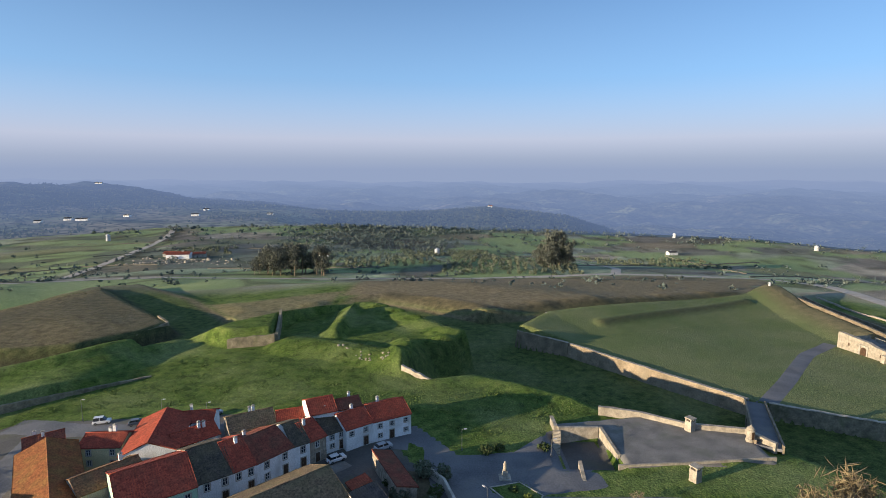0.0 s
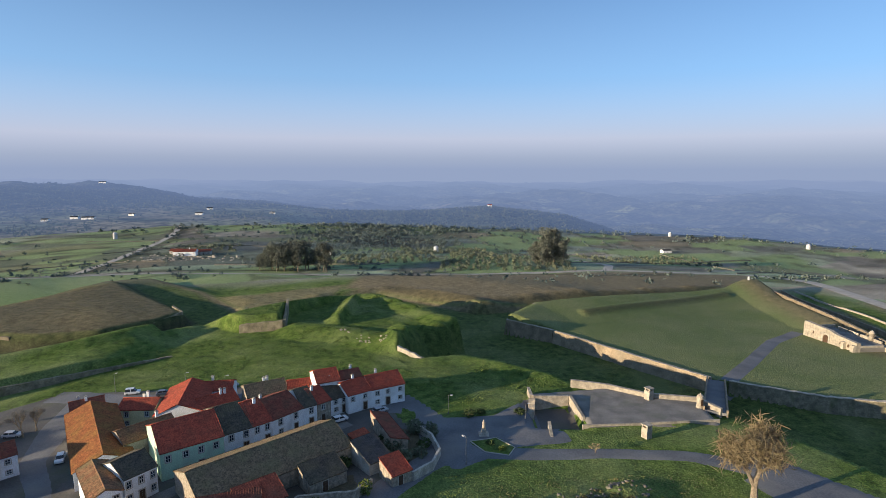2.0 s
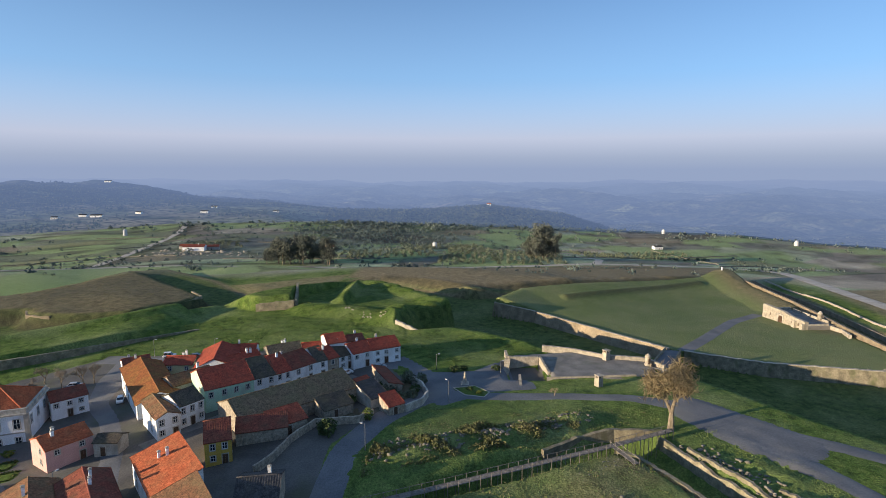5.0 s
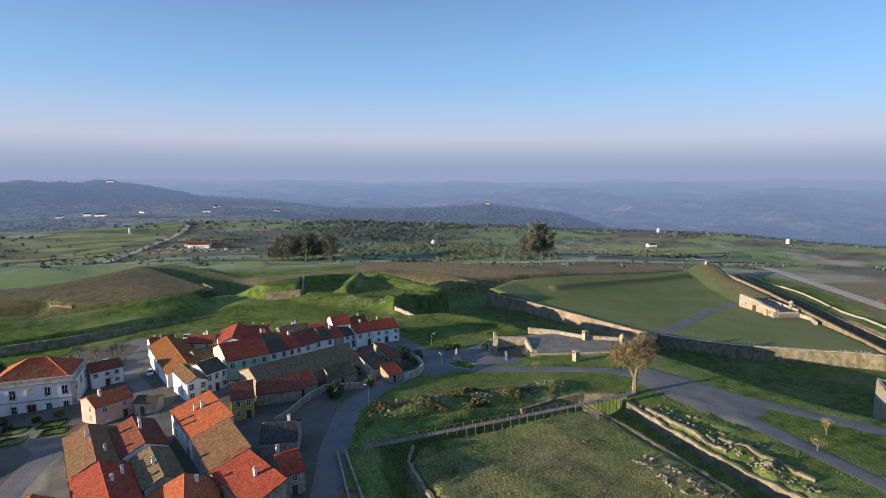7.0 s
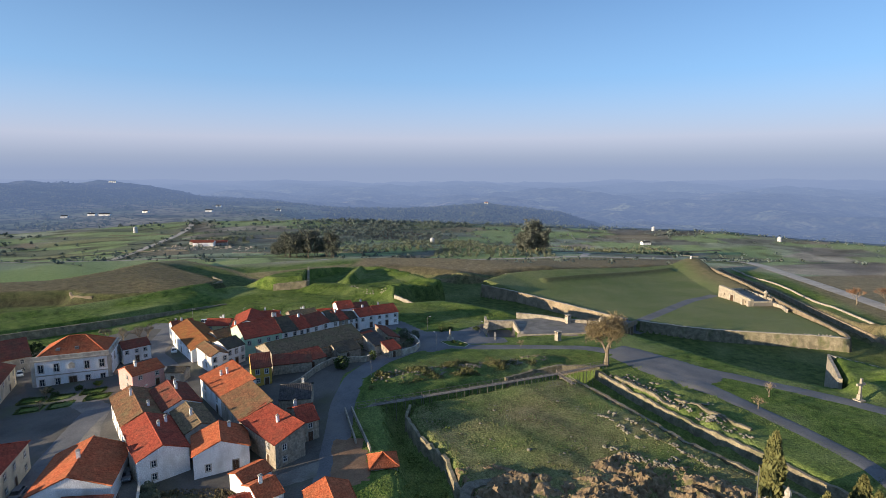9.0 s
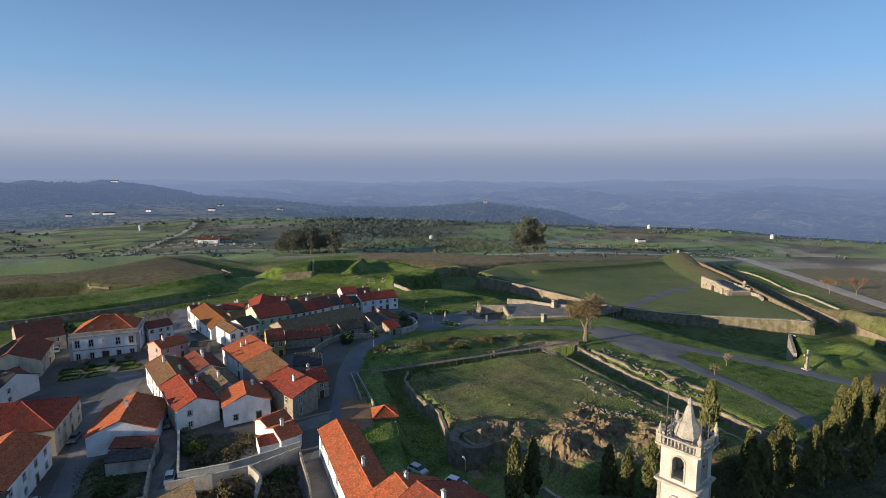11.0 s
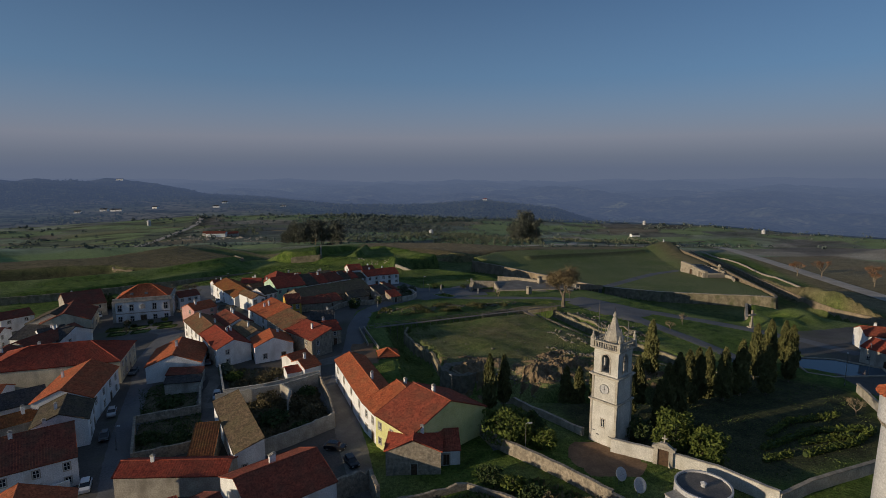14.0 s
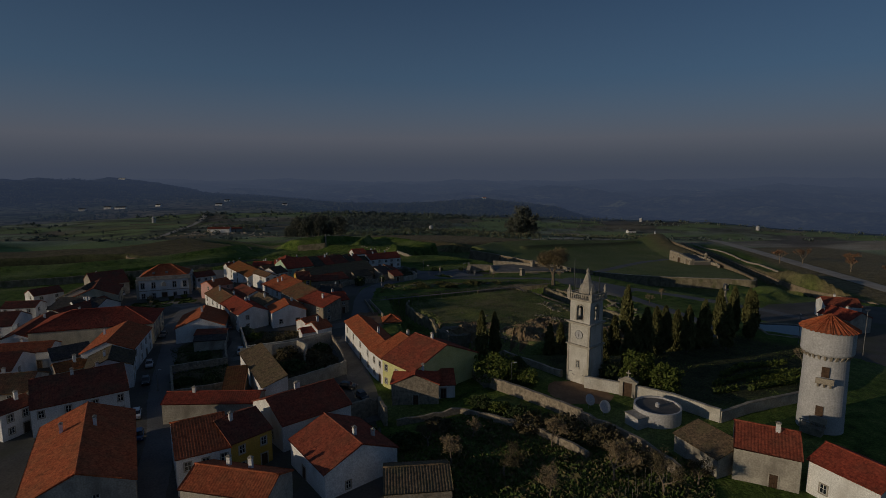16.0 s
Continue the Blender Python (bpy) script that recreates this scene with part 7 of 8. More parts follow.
for i, (x, y, h) in enumerate([(231, 196, 12), (242, 190, 13), (250, 160, 11), (262, 176, 12), (256, 140, 11), (276, 150, 10)]):
    bare_tree(x, y, h, 0.7, 40 + i, "bare tree with reddish twigs along the outer road", M_RED_TWIG, 1200, depth=4)
for i, (x, y, h) in enumerate([(96, 50, 5), (88.5, 42, 5), (66.5, 90, 5), (37, 93.0, 4), (101, -22, 5.5), (-99, 56, 5), (-94, 47, 4), (-84, 66, 5)]):
    bare_tree(x, y, h, 0.8, 60 + i, "small leafless tree with pale twigs", M_TWIG, 700, depth=4)
for i, (x, y, h) in enumerate([(16, -66, 7), (24, -70, 7.5), (33, -62, 7), (12, -60, 6), (40, -72, 8), (46, -76, 8), (30, -76, 7), (52, -74, 6), (20, -58, 5)]):
    bare_tree(x, y, h, 0.85, 80 + i, "tangled leafless fruit tree in the allotments", M_BRAMBLE if i % 2 else M_TWIG, 1900, depth=4)


def bush(x, y, r, h, mat, label, seed, leaves=420, name="bush", z=None):
    """A rounded shrub of many leaves over a few stems."""
    rng = np.random.RandomState(seed)
    b = tagged(group_at(name, x, y, ground_at(x, y) if z is None else z), label, "bush")
    stems = Geo()
    for k in range(4):
        a = k * 1.6 + seed
        stems.tube([(0, 0, -0.3), (r * 0.3 * math.cos(a), r * 0.3 * math.sin(a), h * 0.4), (r * 0.5 * math.cos(a), r * 0.5 * math.sin(a), h * 0.75)], [0.09, 0.06, 0.03], 5)
    stems.put("stem", M_BARK, b)
    d = rng.normal(size=(leaves, 3))
    d /= np.linalg.norm(d, axis=1)[:, None]
    lump = 1 + 0.25 * np.sin(d[:, 0] * 4 + seed) * np.sin(d[:, 1] * 5 + 2 * seed) + 0.15 * np.sin(d[:, 2] * 7 + seed)
    rad = (rng.uniform(0.45, 1.0, leaves) ** 0.5) * lump
    c = d * rad[:, None] * np.array([r, r, h * 0.52]) + [0, 0, h * 0.52]
    part_of("foliage", quads_mesh("foliage", c, rng.uniform(0.18, 0.36, leaves) * min(0.6 + 0.25 * r, 1.25), mat, 1.0, 0.3, rng), b)
    return b


BUSHES = [(-19.5, 66.5, 2.2, 3.6, M_LEAF, "dense evergreen bush in the yard"), (-17.5, 84, 1.8, 2.2, M_LEAF, "dark bush against the barn"), (-11.3, 74.2, 1.3, 2.8, M_HEDGE, "yellow-green bush by the gate"), (-28, 71, 2.2, 3.2, M_LEAF, "ivy mound on the yard wall"),
          (-8, 92, 2.0, 2.6, M_OLIVE, "grey-green garden shrub"), (-6.4, 96.5, 1.7, 2.2, M_OLIVE, "garden shrub with pale leaves"), (-9.5, 97, 1.8, 2.4, M_LEAF, "dark garden shrub"), (-5.2, 88, 1.7, 2.0, M_OLIVE, "garden shrub beside the wall"),
          (-3.5, 101, 1.9, 3.2, M_OLIVE, "small olive tree in the garden"), (0.3, 99.5, 1.7, 3.0, M_OLIVE, "small olive tree by the junction"), (-1, 94, 1.6, 2.0, M_LEAF, "clipped garden shrub"), (-1.8, 90, 1.5, 1.8, M_OLIVE, "low garden shrub"),
          (26, -33, 4.6, 6.2, M_HEDGE, "spreading olive bush behind the wall"), (30.5, -31, 3.0, 4.4, M_LEAF, "evergreen bush behind the wall"), (24.5, -29, 2.4, 3.6, M_LEAF, "evergreen bush by the lane"), (33, -36, 2.2, 3.4, M_HEDGE, "round bush in the grass"),
          (55.5, -38.5, 3.4, 7.4, M_HEDGE, "bushy evergreen by the churchyard door"), (50.5, -34, 2.6, 4.0, M_LEAF, "evergreen bush behind the tower"), (59.4, -42.5, 3.0, 6.4, M_HEDGE, "bushy evergreen over the wall"), (62, -36, 2.4, 3.0, M_LEAF, "churchyard shrub"),
          (22, -46, 2.2, 2.2, M_LEAF, "green allotment shrub"), (25.5, -49, 2.0, 2.0, M_HEDGE, "leafy allotment shrub"), (28.5, -52, 2.2, 2.2, M_LEAF, "allotment shrub"), (30, -56, 2.8, 2.4, M_BRAMBLE, "dry bramble thicket"), (36, -58, 3.4, 3.2, M_BRAMBLE, "dry bramble thicket"), (41, -62, 3.2, 3.0, M_BRAMBLE, "dry bramble thicket"),
          (14, -54, 2.4, 1.8, M_BRAMBLE, "dry thicket in the ruin"), (8, -60, 2.6, 2.2, M_LEAF, "dark thicket in the yard"), (1.5, -57, 2.0, 2.2, M_LEAF, "shrub among the ruins"), (44, -69, 3.2, 3.4, M_BRAMBLE, "bramble on the broken wall"),
          (-42, 4, 2.0, 2.2, M_OLIVE, "leafy garden tree"), (-39.5, 1.5, 2.2, 1.9, M_HEDGE, "bright green garden bush"), (-44, 7, 1.8, 2.0, M_OLIVE, "garden shrub"), (-36, -2, 2.0, 1.2, M_BRAMBLE, "dry vines in the garden"), (-31, 0, 2.0, 1.2, M_BRAMBLE, "dry vines in the garden"), (-30, -4, 1.8, 1.0, M_BRAMBLE, "dry garden plants"),
          (-26, -13, 2.6, 2.6, M_BRAMBLE, "brambles inside the roofless house"), (-19, -15, 2.6, 2.8, M_BRAMBLE, "brambles inside the roofless house"), (-22, -22, 3.0, 2.6, M_LEAF, "ivy inside the roofless house"), (-14, -20, 2.4, 2.6, M_BRAMBLE, "brambles in the ruin"), (-14.5, -27, 2.2, 2.2, M_LEAF, "dark shrub in the ruin"), (-18, -9, 2.0, 2.0, M_LEAF, "weeds in the ruin"),
          (-49, -12, 2.4, 0.9, M_LEAF, "low weeds in the yard"), (-46, -27, 2.4, 1.2, M_LEAF, "overgrown weeds in the plot"), (-40, -28, 2.2, 1.0, M_LEAF, "overgrown weeds in the plot"), (-129, 92, 4.0, 6.0, M_LEAF, "dark evergreen tree behind the houses"), (-122, 98, 3.4, 5.0, M_LEAF, "dark evergreen tree behind the houses"),
          (-101.5, 60.5, 1.2, 1.8, M_LEAF, "round clipped box shrub in the manor garden"), (-97.5, 57.5, 1.0, 1.2, M_LEAF, "round clipped shrub"), (-93.5, 61.5, 1.0, 1.3, M_LEAF, "round clipped shrub"), (-90, 64.5, 1.1, 1.2, M_HEDGE, "clipped shrub beside the steps"),
          (14, 96.5, 1.0, 0.8, M_LEAF, "low planting on the island"), (16.5, 94, 0.9, 0.7, M_HEDGE, "low planting on the island"), (10, 111, 1.6, 1.8, M_LEAF, "shrub at the foot of the rampart"), (13, 112.5, 1.2, 1.2, M_LEAF, "weeds at the foot of the rampart"), (23, 113, 1.4, 1.2, M_LEAF, "weeds on the stair wall")]
for i, (x, y, r, h, mat, label) in enumerate(BUSHES):
    bush(x, y, r, h, mat, label if label.count(' ') > 2 else label + " growing in the open", 100 + i, 2200 if r > 2.9 and h > 4 else 700 if r > 1.6 else 300)


def hedge(line, w, h, label, mat=None, seed=1):
    rng = np.random.RandomState(seed)
    x0, y0 = line[0]
    b = tagged(group_at("hedge", x0, y0, ground_at(x0, y0)), label, "hedge")
    pts = []
    for p, q in zip(line, line[1:]):
        n = int(math.dist(p, q) * 55 * h)
        u = rng.uniform(0, 1, n)[:, None]
        c = np.array(p) + (np.array(q) - np.array(p)) * u
        d = np.array([q[1] - p[1], p[0] - q[0]]) / math.dist(p, q)
        c = c + d * rng.uniform(-w / 2, w / 2, n)[:, None]
        pts.append(np.column_stack([c[:, 0] - x0, c[:, 1] - y0, rng.uniform(0.05, h, n) * rng.uniform(0.7, 1.1, n)]))
    pts = np.vstack(pts)
    part_of("foliage", quads_mesh("foliage", pts, rng.uniform(0.16, 0.34, len(pts)), mat or M_HEDGE, 1.0, 0.3, rng), b)
    # solid tube in the dark leaf colour fills the inside
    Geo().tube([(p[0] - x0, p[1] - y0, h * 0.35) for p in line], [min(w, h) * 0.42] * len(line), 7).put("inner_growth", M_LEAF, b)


for i, (a, b) in enumerate([((72, -38), (86, -31)), ((86, -31), (97, -30)), ((78, -40.5), (90, -36)), ((90, -36), (98, -30.5)), ((80, -36), (92, -33)), ((76, -33), (84, -27)), ((84, -27), (96, -24)), ((70, -42), (76, -40))]):
    hedge([a, b], 1.1, 1.15, "sunlit clipped hedge in the churchyard garden", seed=i)
for i, (x, y) in enumerate([(-104, 52), (-97, 53.5), (-90, 56.5), (-100, 46), (-93, 48), (-86, 52)]):
    tagged(patch("lawn_bed", [(x, y), (x + 5.0, y + 1.8), (x + 4.2, y + 5.2), (x - 0.8, y + 3.4)], M_GROUND, "clipped grass bed in the manor garden", 0.16, 0.7, "lawn"))
    hedge([(x, y), (x + 5.0, y + 1.8), (x + 4.2, y + 5.2), (x - 0.8, y + 3.4), (x, y)], 0.5, 0.55, "low box hedge round a garden bed", M_LEAF, 30 + i)


def tall_tree(x, y, h, seed, label):
    """A tall evergreen with a ragged, clumped crown."""
    rng = np.random.RandomState(seed)
    t = tagged(group_at("evergreen_tree", x, y, ground_at(x, y)), label, "tree", "groves in the fields")
    Geo().tube([(0, 0, -1), (0.3, 0.2, h * 0.4), (0, 0.4, h * 0.9)], [h * 0.022, h * 0.015, h * 0.004], 6).put("trunk", M_BARK, t)
    k = 26
    cz = rng.uniform(0.22, 0.97, k)
    spread = h * 0.24 * np.sin(np.clip(cz, 0, 1) * 2.6) ** 0.8
    cl = np.column_stack([rng.normal(size=k) * spread * 0.6, rng.normal(size=k) * spread * 0.6, cz * h])
    n = 1500
    pick = rng.randint(0, k, n)
    c = cl[pick] + rng.normal(size=(n, 3)) * h * 0.048
    part_of("crown", quads_mesh("crown", c, rng.uniform(0.4, 0.9, n) * h / 22, M_HAZED_GROVE, 1.0, 0.4, rng), t)


for i in range(17):
    tall_tree(-172 + 5.2 * i * (0.8 if i % 2 else 0.75) + RNG.uniform(-3, 3), 485 + RNG.uniform(-9, 12), RNG.uniform(19, 30) * (0.75 if i in (0, 1) else 1), 300 + i, "tall dark evergreen tree in a roadside grove")
for i in range(9):
    tall_tree(100 + 3.6 * i + RNG.uniform(-2, 2), 533 + RNG.uniform(-10, 10), 22 + 15 * math.exp(-((i - 5.2) / 2.2) ** 2) + RNG.uniform(-3, 3), 340 + i, "tall evergreen tree on the hill")

def far_tree_material():
    m, n, l, b = material("hazed_tree_leaves", 1.0)
    nz = noise_node(n, l, 0.03, 4)
    # leaf tones with the same distance haze painted in
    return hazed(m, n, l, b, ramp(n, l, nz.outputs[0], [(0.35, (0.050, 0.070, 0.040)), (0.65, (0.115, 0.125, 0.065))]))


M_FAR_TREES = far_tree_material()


# countless far plants
def far_plants():
    rng = np.random.RandomState(5)
    n = 90000
    x, y = rng.uniform(-1250, 1250, n), rng.uniform(350, 1550, n)
    r = np.hypot(x, y)
    az = np.degrees(np.arctan2(x, y))
    dens = smooth(0.05, 0.75, wavy(x, y, 95, 1.2) * 0.6 + wavy(x, y, 33, 4.0) * 0.4) * 0.09
    dens += smooth(-20, 60, sd_poly(x, y, [(-270, 900), (-160, 700), (-40, 720), (10, 860), (60, 1000), (150, 1080), (-150, 1400)]) + 55 * wavy(x, y, 48, 2.0)) * 0.45 + smooth(1250, 1450, y) * 0.3 * smooth(0, -300, x)
    dens += smooth(980, 1060, r) * 0.12 * smooth(-24, -8, az)
    dens += smooth(-10, 40, sd_poly(x, y, [(-190, 640), (-60, 600), (10, 680), (40, 780), (0, 860), (-230, 860)]) + 40 * wavy(x, y, 40, 1.0)) * 0.35
    dens += np.exp(-((y - 400 + 0.06 * x) / 12) ** 2) * 0.02 + np.exp(-(sd_line(x, y, [(-330, 430), (-372, 600), (-437, 856), (-553, 1159)]) / 10) ** 2) * 0.25
    dens += smooth(250, 420, x) * smooth(620, 380, y) * 0.05
    who, edge = plots(x, y)
    hedged = (wavy(x, y, 130, 6.0) > -0.35)
    dens = dens * 0.8 + 0.75 * np.exp(-(edge / 1.6) ** 2) * hedged * (PLOT_TONE[who] > 0.25)
    dens *= (sd_line(x, y, [(-320, 400), (-280, 446), (-181, 446), (2, 463), (160, 486), (240, 477), (277, 450)]) > 9) & (np.abs(az) < 50) & (far_edge(x, y) < 0.0)
    dens *= 1 - 0.55 * smooth(8, 16, az)
    keep = rng.uniform(0, 1, n) < dens
    x, y = x[keep], y[keep]
    rad = rng.uniform(1.0, 3.2, len(x)) * (1 + 0.5 * smooth(700, 1100, y))
    def crowns(name, base, rad, k, mat):
        m = len(base)
        d = rng.normal(size=(m, k, 3)) * np.array([0.48, 0.48, 0.40])
        c = base[:, None] + d * rad[:, None, None]
        return quads_mesh(name, c.reshape(-1, 3), (np.repeat(rad, k) * rng.uniform(0.35, 0.7, m * k)), mat, 0.9, 0.4, rng)
    tagged(new("far_woods", crowns("far_woods", np.column_stack([x, y, height(x, y) + rad * 0.45]), rad, 16, M_HAZED_WOODS)), "scattered dark trees and scrubby bushes over the far fields", "woods", kind="stuff")
    # woods and hedges of the far country
    n = 60000
    a, r = np.radians(rng.uniform(-47, 47, n)), np.sqrt(rng.uniform(1080 ** 2, 2300 ** 2, n))
    x, y, deg = r * np.sin(a), r * np.cos(a), np.degrees(a)
    thick = 0.9 * smooth(-15, -9, deg) * smooth(23, 17, deg) + 0.22 * smooth(-9, -16, deg) * smooth(0.1, 0.6, wavy(x, y, 120, 3.0) + wavy(x, y, 37, 1.0) * 0.5) + 0.5 * smooth(-9, -16, deg) * smooth(1500, 1800, r) + 0.03 + 0.1 * smooth(1500, 1700, r)
    keep = rng.uniform(0, 1, n) < thick * smooth(2400, 1900, r)
    x, y, r, deg = x[keep], y[keep], r[keep], deg[keep]
    rad = rng.uniform(2.0, 5.5, len(x))
    tagged(new("distant_woods", crowns("distant_woods", np.column_stack([x, y, country(r, deg, x, y) + rad * 0.3]), rad, 10, M_FAR_TREES)), "dark woods and hedges over the distant slopes", "woods", kind="stuff")
    # olive groves in rows
    pts = []
    for x0, y0, nx, ny, sx, sy, a in ((-110, 545, 13, 9, 9, 11, 0.1), (0, 500, 17, 14, 8, 11, -0.12), (-40, 640, 14, 10, 9, 12, 0.15), (190, 620, 16, 9, 10, 13, 0.0), (-330, 640, 9, 5, 9, 12, 0.3)):
        for i in range(nx):
            for j in range(ny):
                if rng.uniform() < 0.8:
                    u, v = i * sx + rng.normal() * 1.2, j * sy + rng.normal() * 1.2
                    pts.append((x0 + u * math.cos(a) - v * math.sin(a), y0 + u * math.sin(a) + v * math.cos(a)))
    p = on_land(pts, 1.7)
    tagged(new("olive_grove", crowns("olive_grove", p, rng.uniform(1.6, 2.8, len(p)), 34, M_OLIVE)), "rows of grey-green olive trees on a slope", "olive trees", kind="stuff")


far_plants()


def field_walls():
    """Dry stone walls and hedge lines between far fields."""
    lines = [[(-480, 520), (-380, 560), (-300, 560)], [(-420, 640), (-330, 700), (-200, 720)], [(-230, 520), (-60, 540)], [(120, 560), (260, 640), (420, 700)], [(300, 520), (330, 640), (320, 760)], [(-560, 470), (-440, 480)], [(-520, 760), (-420, 780)], [(60, 700), (240, 760)], [(280, 480), (420, 540), (560, 600)]]
    for i, ln in enumerate(lines):
        wall_run("field_wall", ln, 1.0, 0.8, M_RUBBLE, "long dry stone wall between fields", 0.3, step=6, seed=i * 2.0)


field_walls()

# stones and weeds near by
def near_stuff():
    rng = np.random.RandomState(8)
    bank = scatter([(-8, 51), (6, 57), (26, 67), (44, 75), (40, 80), (14, 71), (-6, 63)], 620, rng)
    bank = bank[rng.uniform(size=len(bank)) < 0.25 + 0.75 * smooth(-0.1, 0.5, wavy(bank[:, 0], bank[:, 1], 4.0, 1.0))]
    more = np.vstack([scatter([(58, 64), (64, 64), (70, 56), (72, 48), (66, 46), (60, 56)], 55, rng), scatter([(64, 46), (72, 48), (82, 32), (76, 24)], 24, rng), scatter([(14, 12), (30, 6), (52, 2), (50, -6), (24, -8)], 120, rng), scatter(CASTLE, 14, rng)])
    xy = np.vstack([bank, more])
    tagged(new("loose_stones", lumps("loose_stones", on_land(xy, 0.12), rng.uniform(0.2, 0.55, len(xy)), M_RUBBLE, ICO1, 0.3, 0.5, rng)), "pale tumbled stones on the castle bank", "stones", kind="stuff")
    slope = np.array([(-33, 176, 1), (-23, 168, 1), (-27, 171, 1), (-20, 166.5, 1), (-18, 165, 1)])
    sx = np.vstack([slope[rng.randint(0, 5, 22), :2] + rng.normal(scale=1.3, size=(22, 2)), scatter([(160, 133), (178, 131), (176, 138), (160, 140)], 40, rng)])
    tagged(new("rampart_stones", lumps("rampart_stones", on_land(sx, 0.1), rng.uniform(0.25, 0.6, len(sx)), M_PALE_STONE, ICO1, 0.2, 0.7, rng)), "pale fallen stones on the bastion slope", "stones", kind="stuff")
    def tufts(name, poly, n, lo, hi, mat, label):
        p = on_land(scatter(poly, n, rng))
        s = rng.uniform(lo, hi, n) * (0.6 + 0.6 * np.clip(wavy(p[:, 0], p[:, 1], 3.0, 2.0) + 0.4, 0, 1))
        p[:, 2] += s * 0.35
        tagged(new(name, quads_mesh(name, p, s, mat, 0.75, 1.2, rng)), label, "weeds", kind="stuff")
    m_weed = mottled("green_weeds", (0.085, 0.130, 0.030), (0.135, 0.175, 0.050), 0.15, 2, per_object=0)
    m_straw = mottled("dry_weeds", (0.14, 0.125, 0.055), (0.20, 0.17, 0.08), 0.15, 2, per_object=0)
    tufts("rampart_weeds", [(-112, 132), (-95, 140), (-70, 140), (-30, 134), (-8, 132), (8, 116), (26, 126), (40, 135), (22, 146), (0, 150), (-14, 158), (-20, 178), (-60, 184), (-90, 178), (-118, 142)], 22000, 0.12, 0.34, m_weed, "rank green weeds on the rampart slope")
    tufts("bastion_weeds", [(-92, 204), (-38, 260), (8, 198), (-8, 186), (-12, 160), (-60, 180)], 9000, 0.14, 0.36, m_weed, "tussocks of grass on the bastion")
    tufts("castle_weeds", CASTLE, 9000, 0.10, 0.26, m_weed, "short tussocky grass on the castle mound")
    tufts("castle_straw", CASTLE, 7000, 0.10, 0.26, m_straw, "dry grass on the castle mound")
    tufts("bank_weeds", [(-10, 46), (4, 52), (26, 62), (46, 72), (58, 74), (66, 66), (84, 36), (96, 14), (92, 8), (98, 14), (80, 58), (60, 88), (30, 88), (10, 86), (-4, 74), (-11, 60)], 12000, 0.08, 0.22, m_weed, "rough grass on the castle bank")
    tufts("bank_straw", [(-10, 46), (4, 52), (26, 62), (46, 72), (58, 74), (60, 84), (30, 82), (10, 78), (-8, 62)], 3000, 0.1, 0.26, m_straw, "dry weeds on the castle bank")
    thicket = scatter([(-9, 47), (6, 54), (26, 63), (38, 70), (40, 79), (14, 71), (-8, 63)], 9000, rng)
    high = np.clip(wavy(thicket[:, 0], thicket[:, 1], 3.4, 5.0) * 1.2 + 0.15, 0, 1)
    base = on_land(thicket)
    base[:, 2] += rng.uniform(0, 1, len(base)) * high * 1.5
    tagged(new("bank_thicket", quads_mesh("bank_thicket", base[high > 0.05], 0.18 + 0.3 * high[high > 0.05], M_THICKET, 0.8, 0.6, rng)), "low bramble thicket along the castle bank", "thicket", kind="stuff")
    spots = scatter(CASTLE, 700, rng)
    spots = spots[wavy(spots[:, 0], spots[:, 1], 5.0, 3.0) > 0.45]
    tagged(new("turf_stones", lumps("turf_stones", on_land(spots, 0.02), rng.uniform(0.12, 0.32, len(spots)), M_RUBBLE, ICO1, 0.3, 0.5, rng)), "half-buried stones in the castle turf", "stones", kind="stuff")
    tufts("ruin_weeds", [(-36, -13), (-17, -5), (-9, -24), (-22, -35), (-32, -24)], 6500, 0.3, 0.95, M_BRAMBLE, "dead weeds filling the roofless house")
    tufts("garden_stalks", [(-44, 8), (-37, -8), (-28, -5), (-18, 0), (-24, 4), (-30, 8)], 3200, 0.2, 0.6, M_BRAMBLE, "dry vine stalks and weeds in the garden")
    tufts("yard_weeds", [(-62, -2), (-50, 4), (-42, -14), (-52, -19)], 3000, 0.2, 0.5, M_LEAF, "rank weeds in the old yard")
    tufts("plot_weeds", [(-52, -21), (-44, -35), (-33, -31), (-40, -16)], 3000, 0.2, 0.5, M_LEAF, "rank weeds in the walled plot")
    tufts("ditch_weeds", [(-5, 40), (8, 46), (12, 30), (12, 14), (20, 0), (4, 0), (0, 14)], 4000, 0.12, 0.36, m_weed, "weeds in the castle ditch")
    tufts("churchyard_grass", [(46, -36), (62, -50), (88, -42), (106, -20), (108, 10), (90, 14), (60, 4), (40, -8), (34, -18)], 7000, 0.1, 0.26, m_weed, "rough churchyard grass")
    tufts("allotment_weeds", [(16, -50), (30, -46), (44, -58), (56, -70), (50, -84), (10, -84), (6, -62)], 14000, 0.2, 0.7, m_weed, "rank allotment weeds")
    tufts("allotment_straw", [(16, -50), (30, -46), (44, -58), (56, -70), (50, -84), (10, -84), (6, -62)], 8000, 0.2, 0.8, m_straw, "dry allotment weeds")
    tufts("mound_scrub", MOUND[:6] + MOUND[9:], 9000, 0.12, 0.34, m_straw, "dry heath on the western ravelin")


near_stuff()


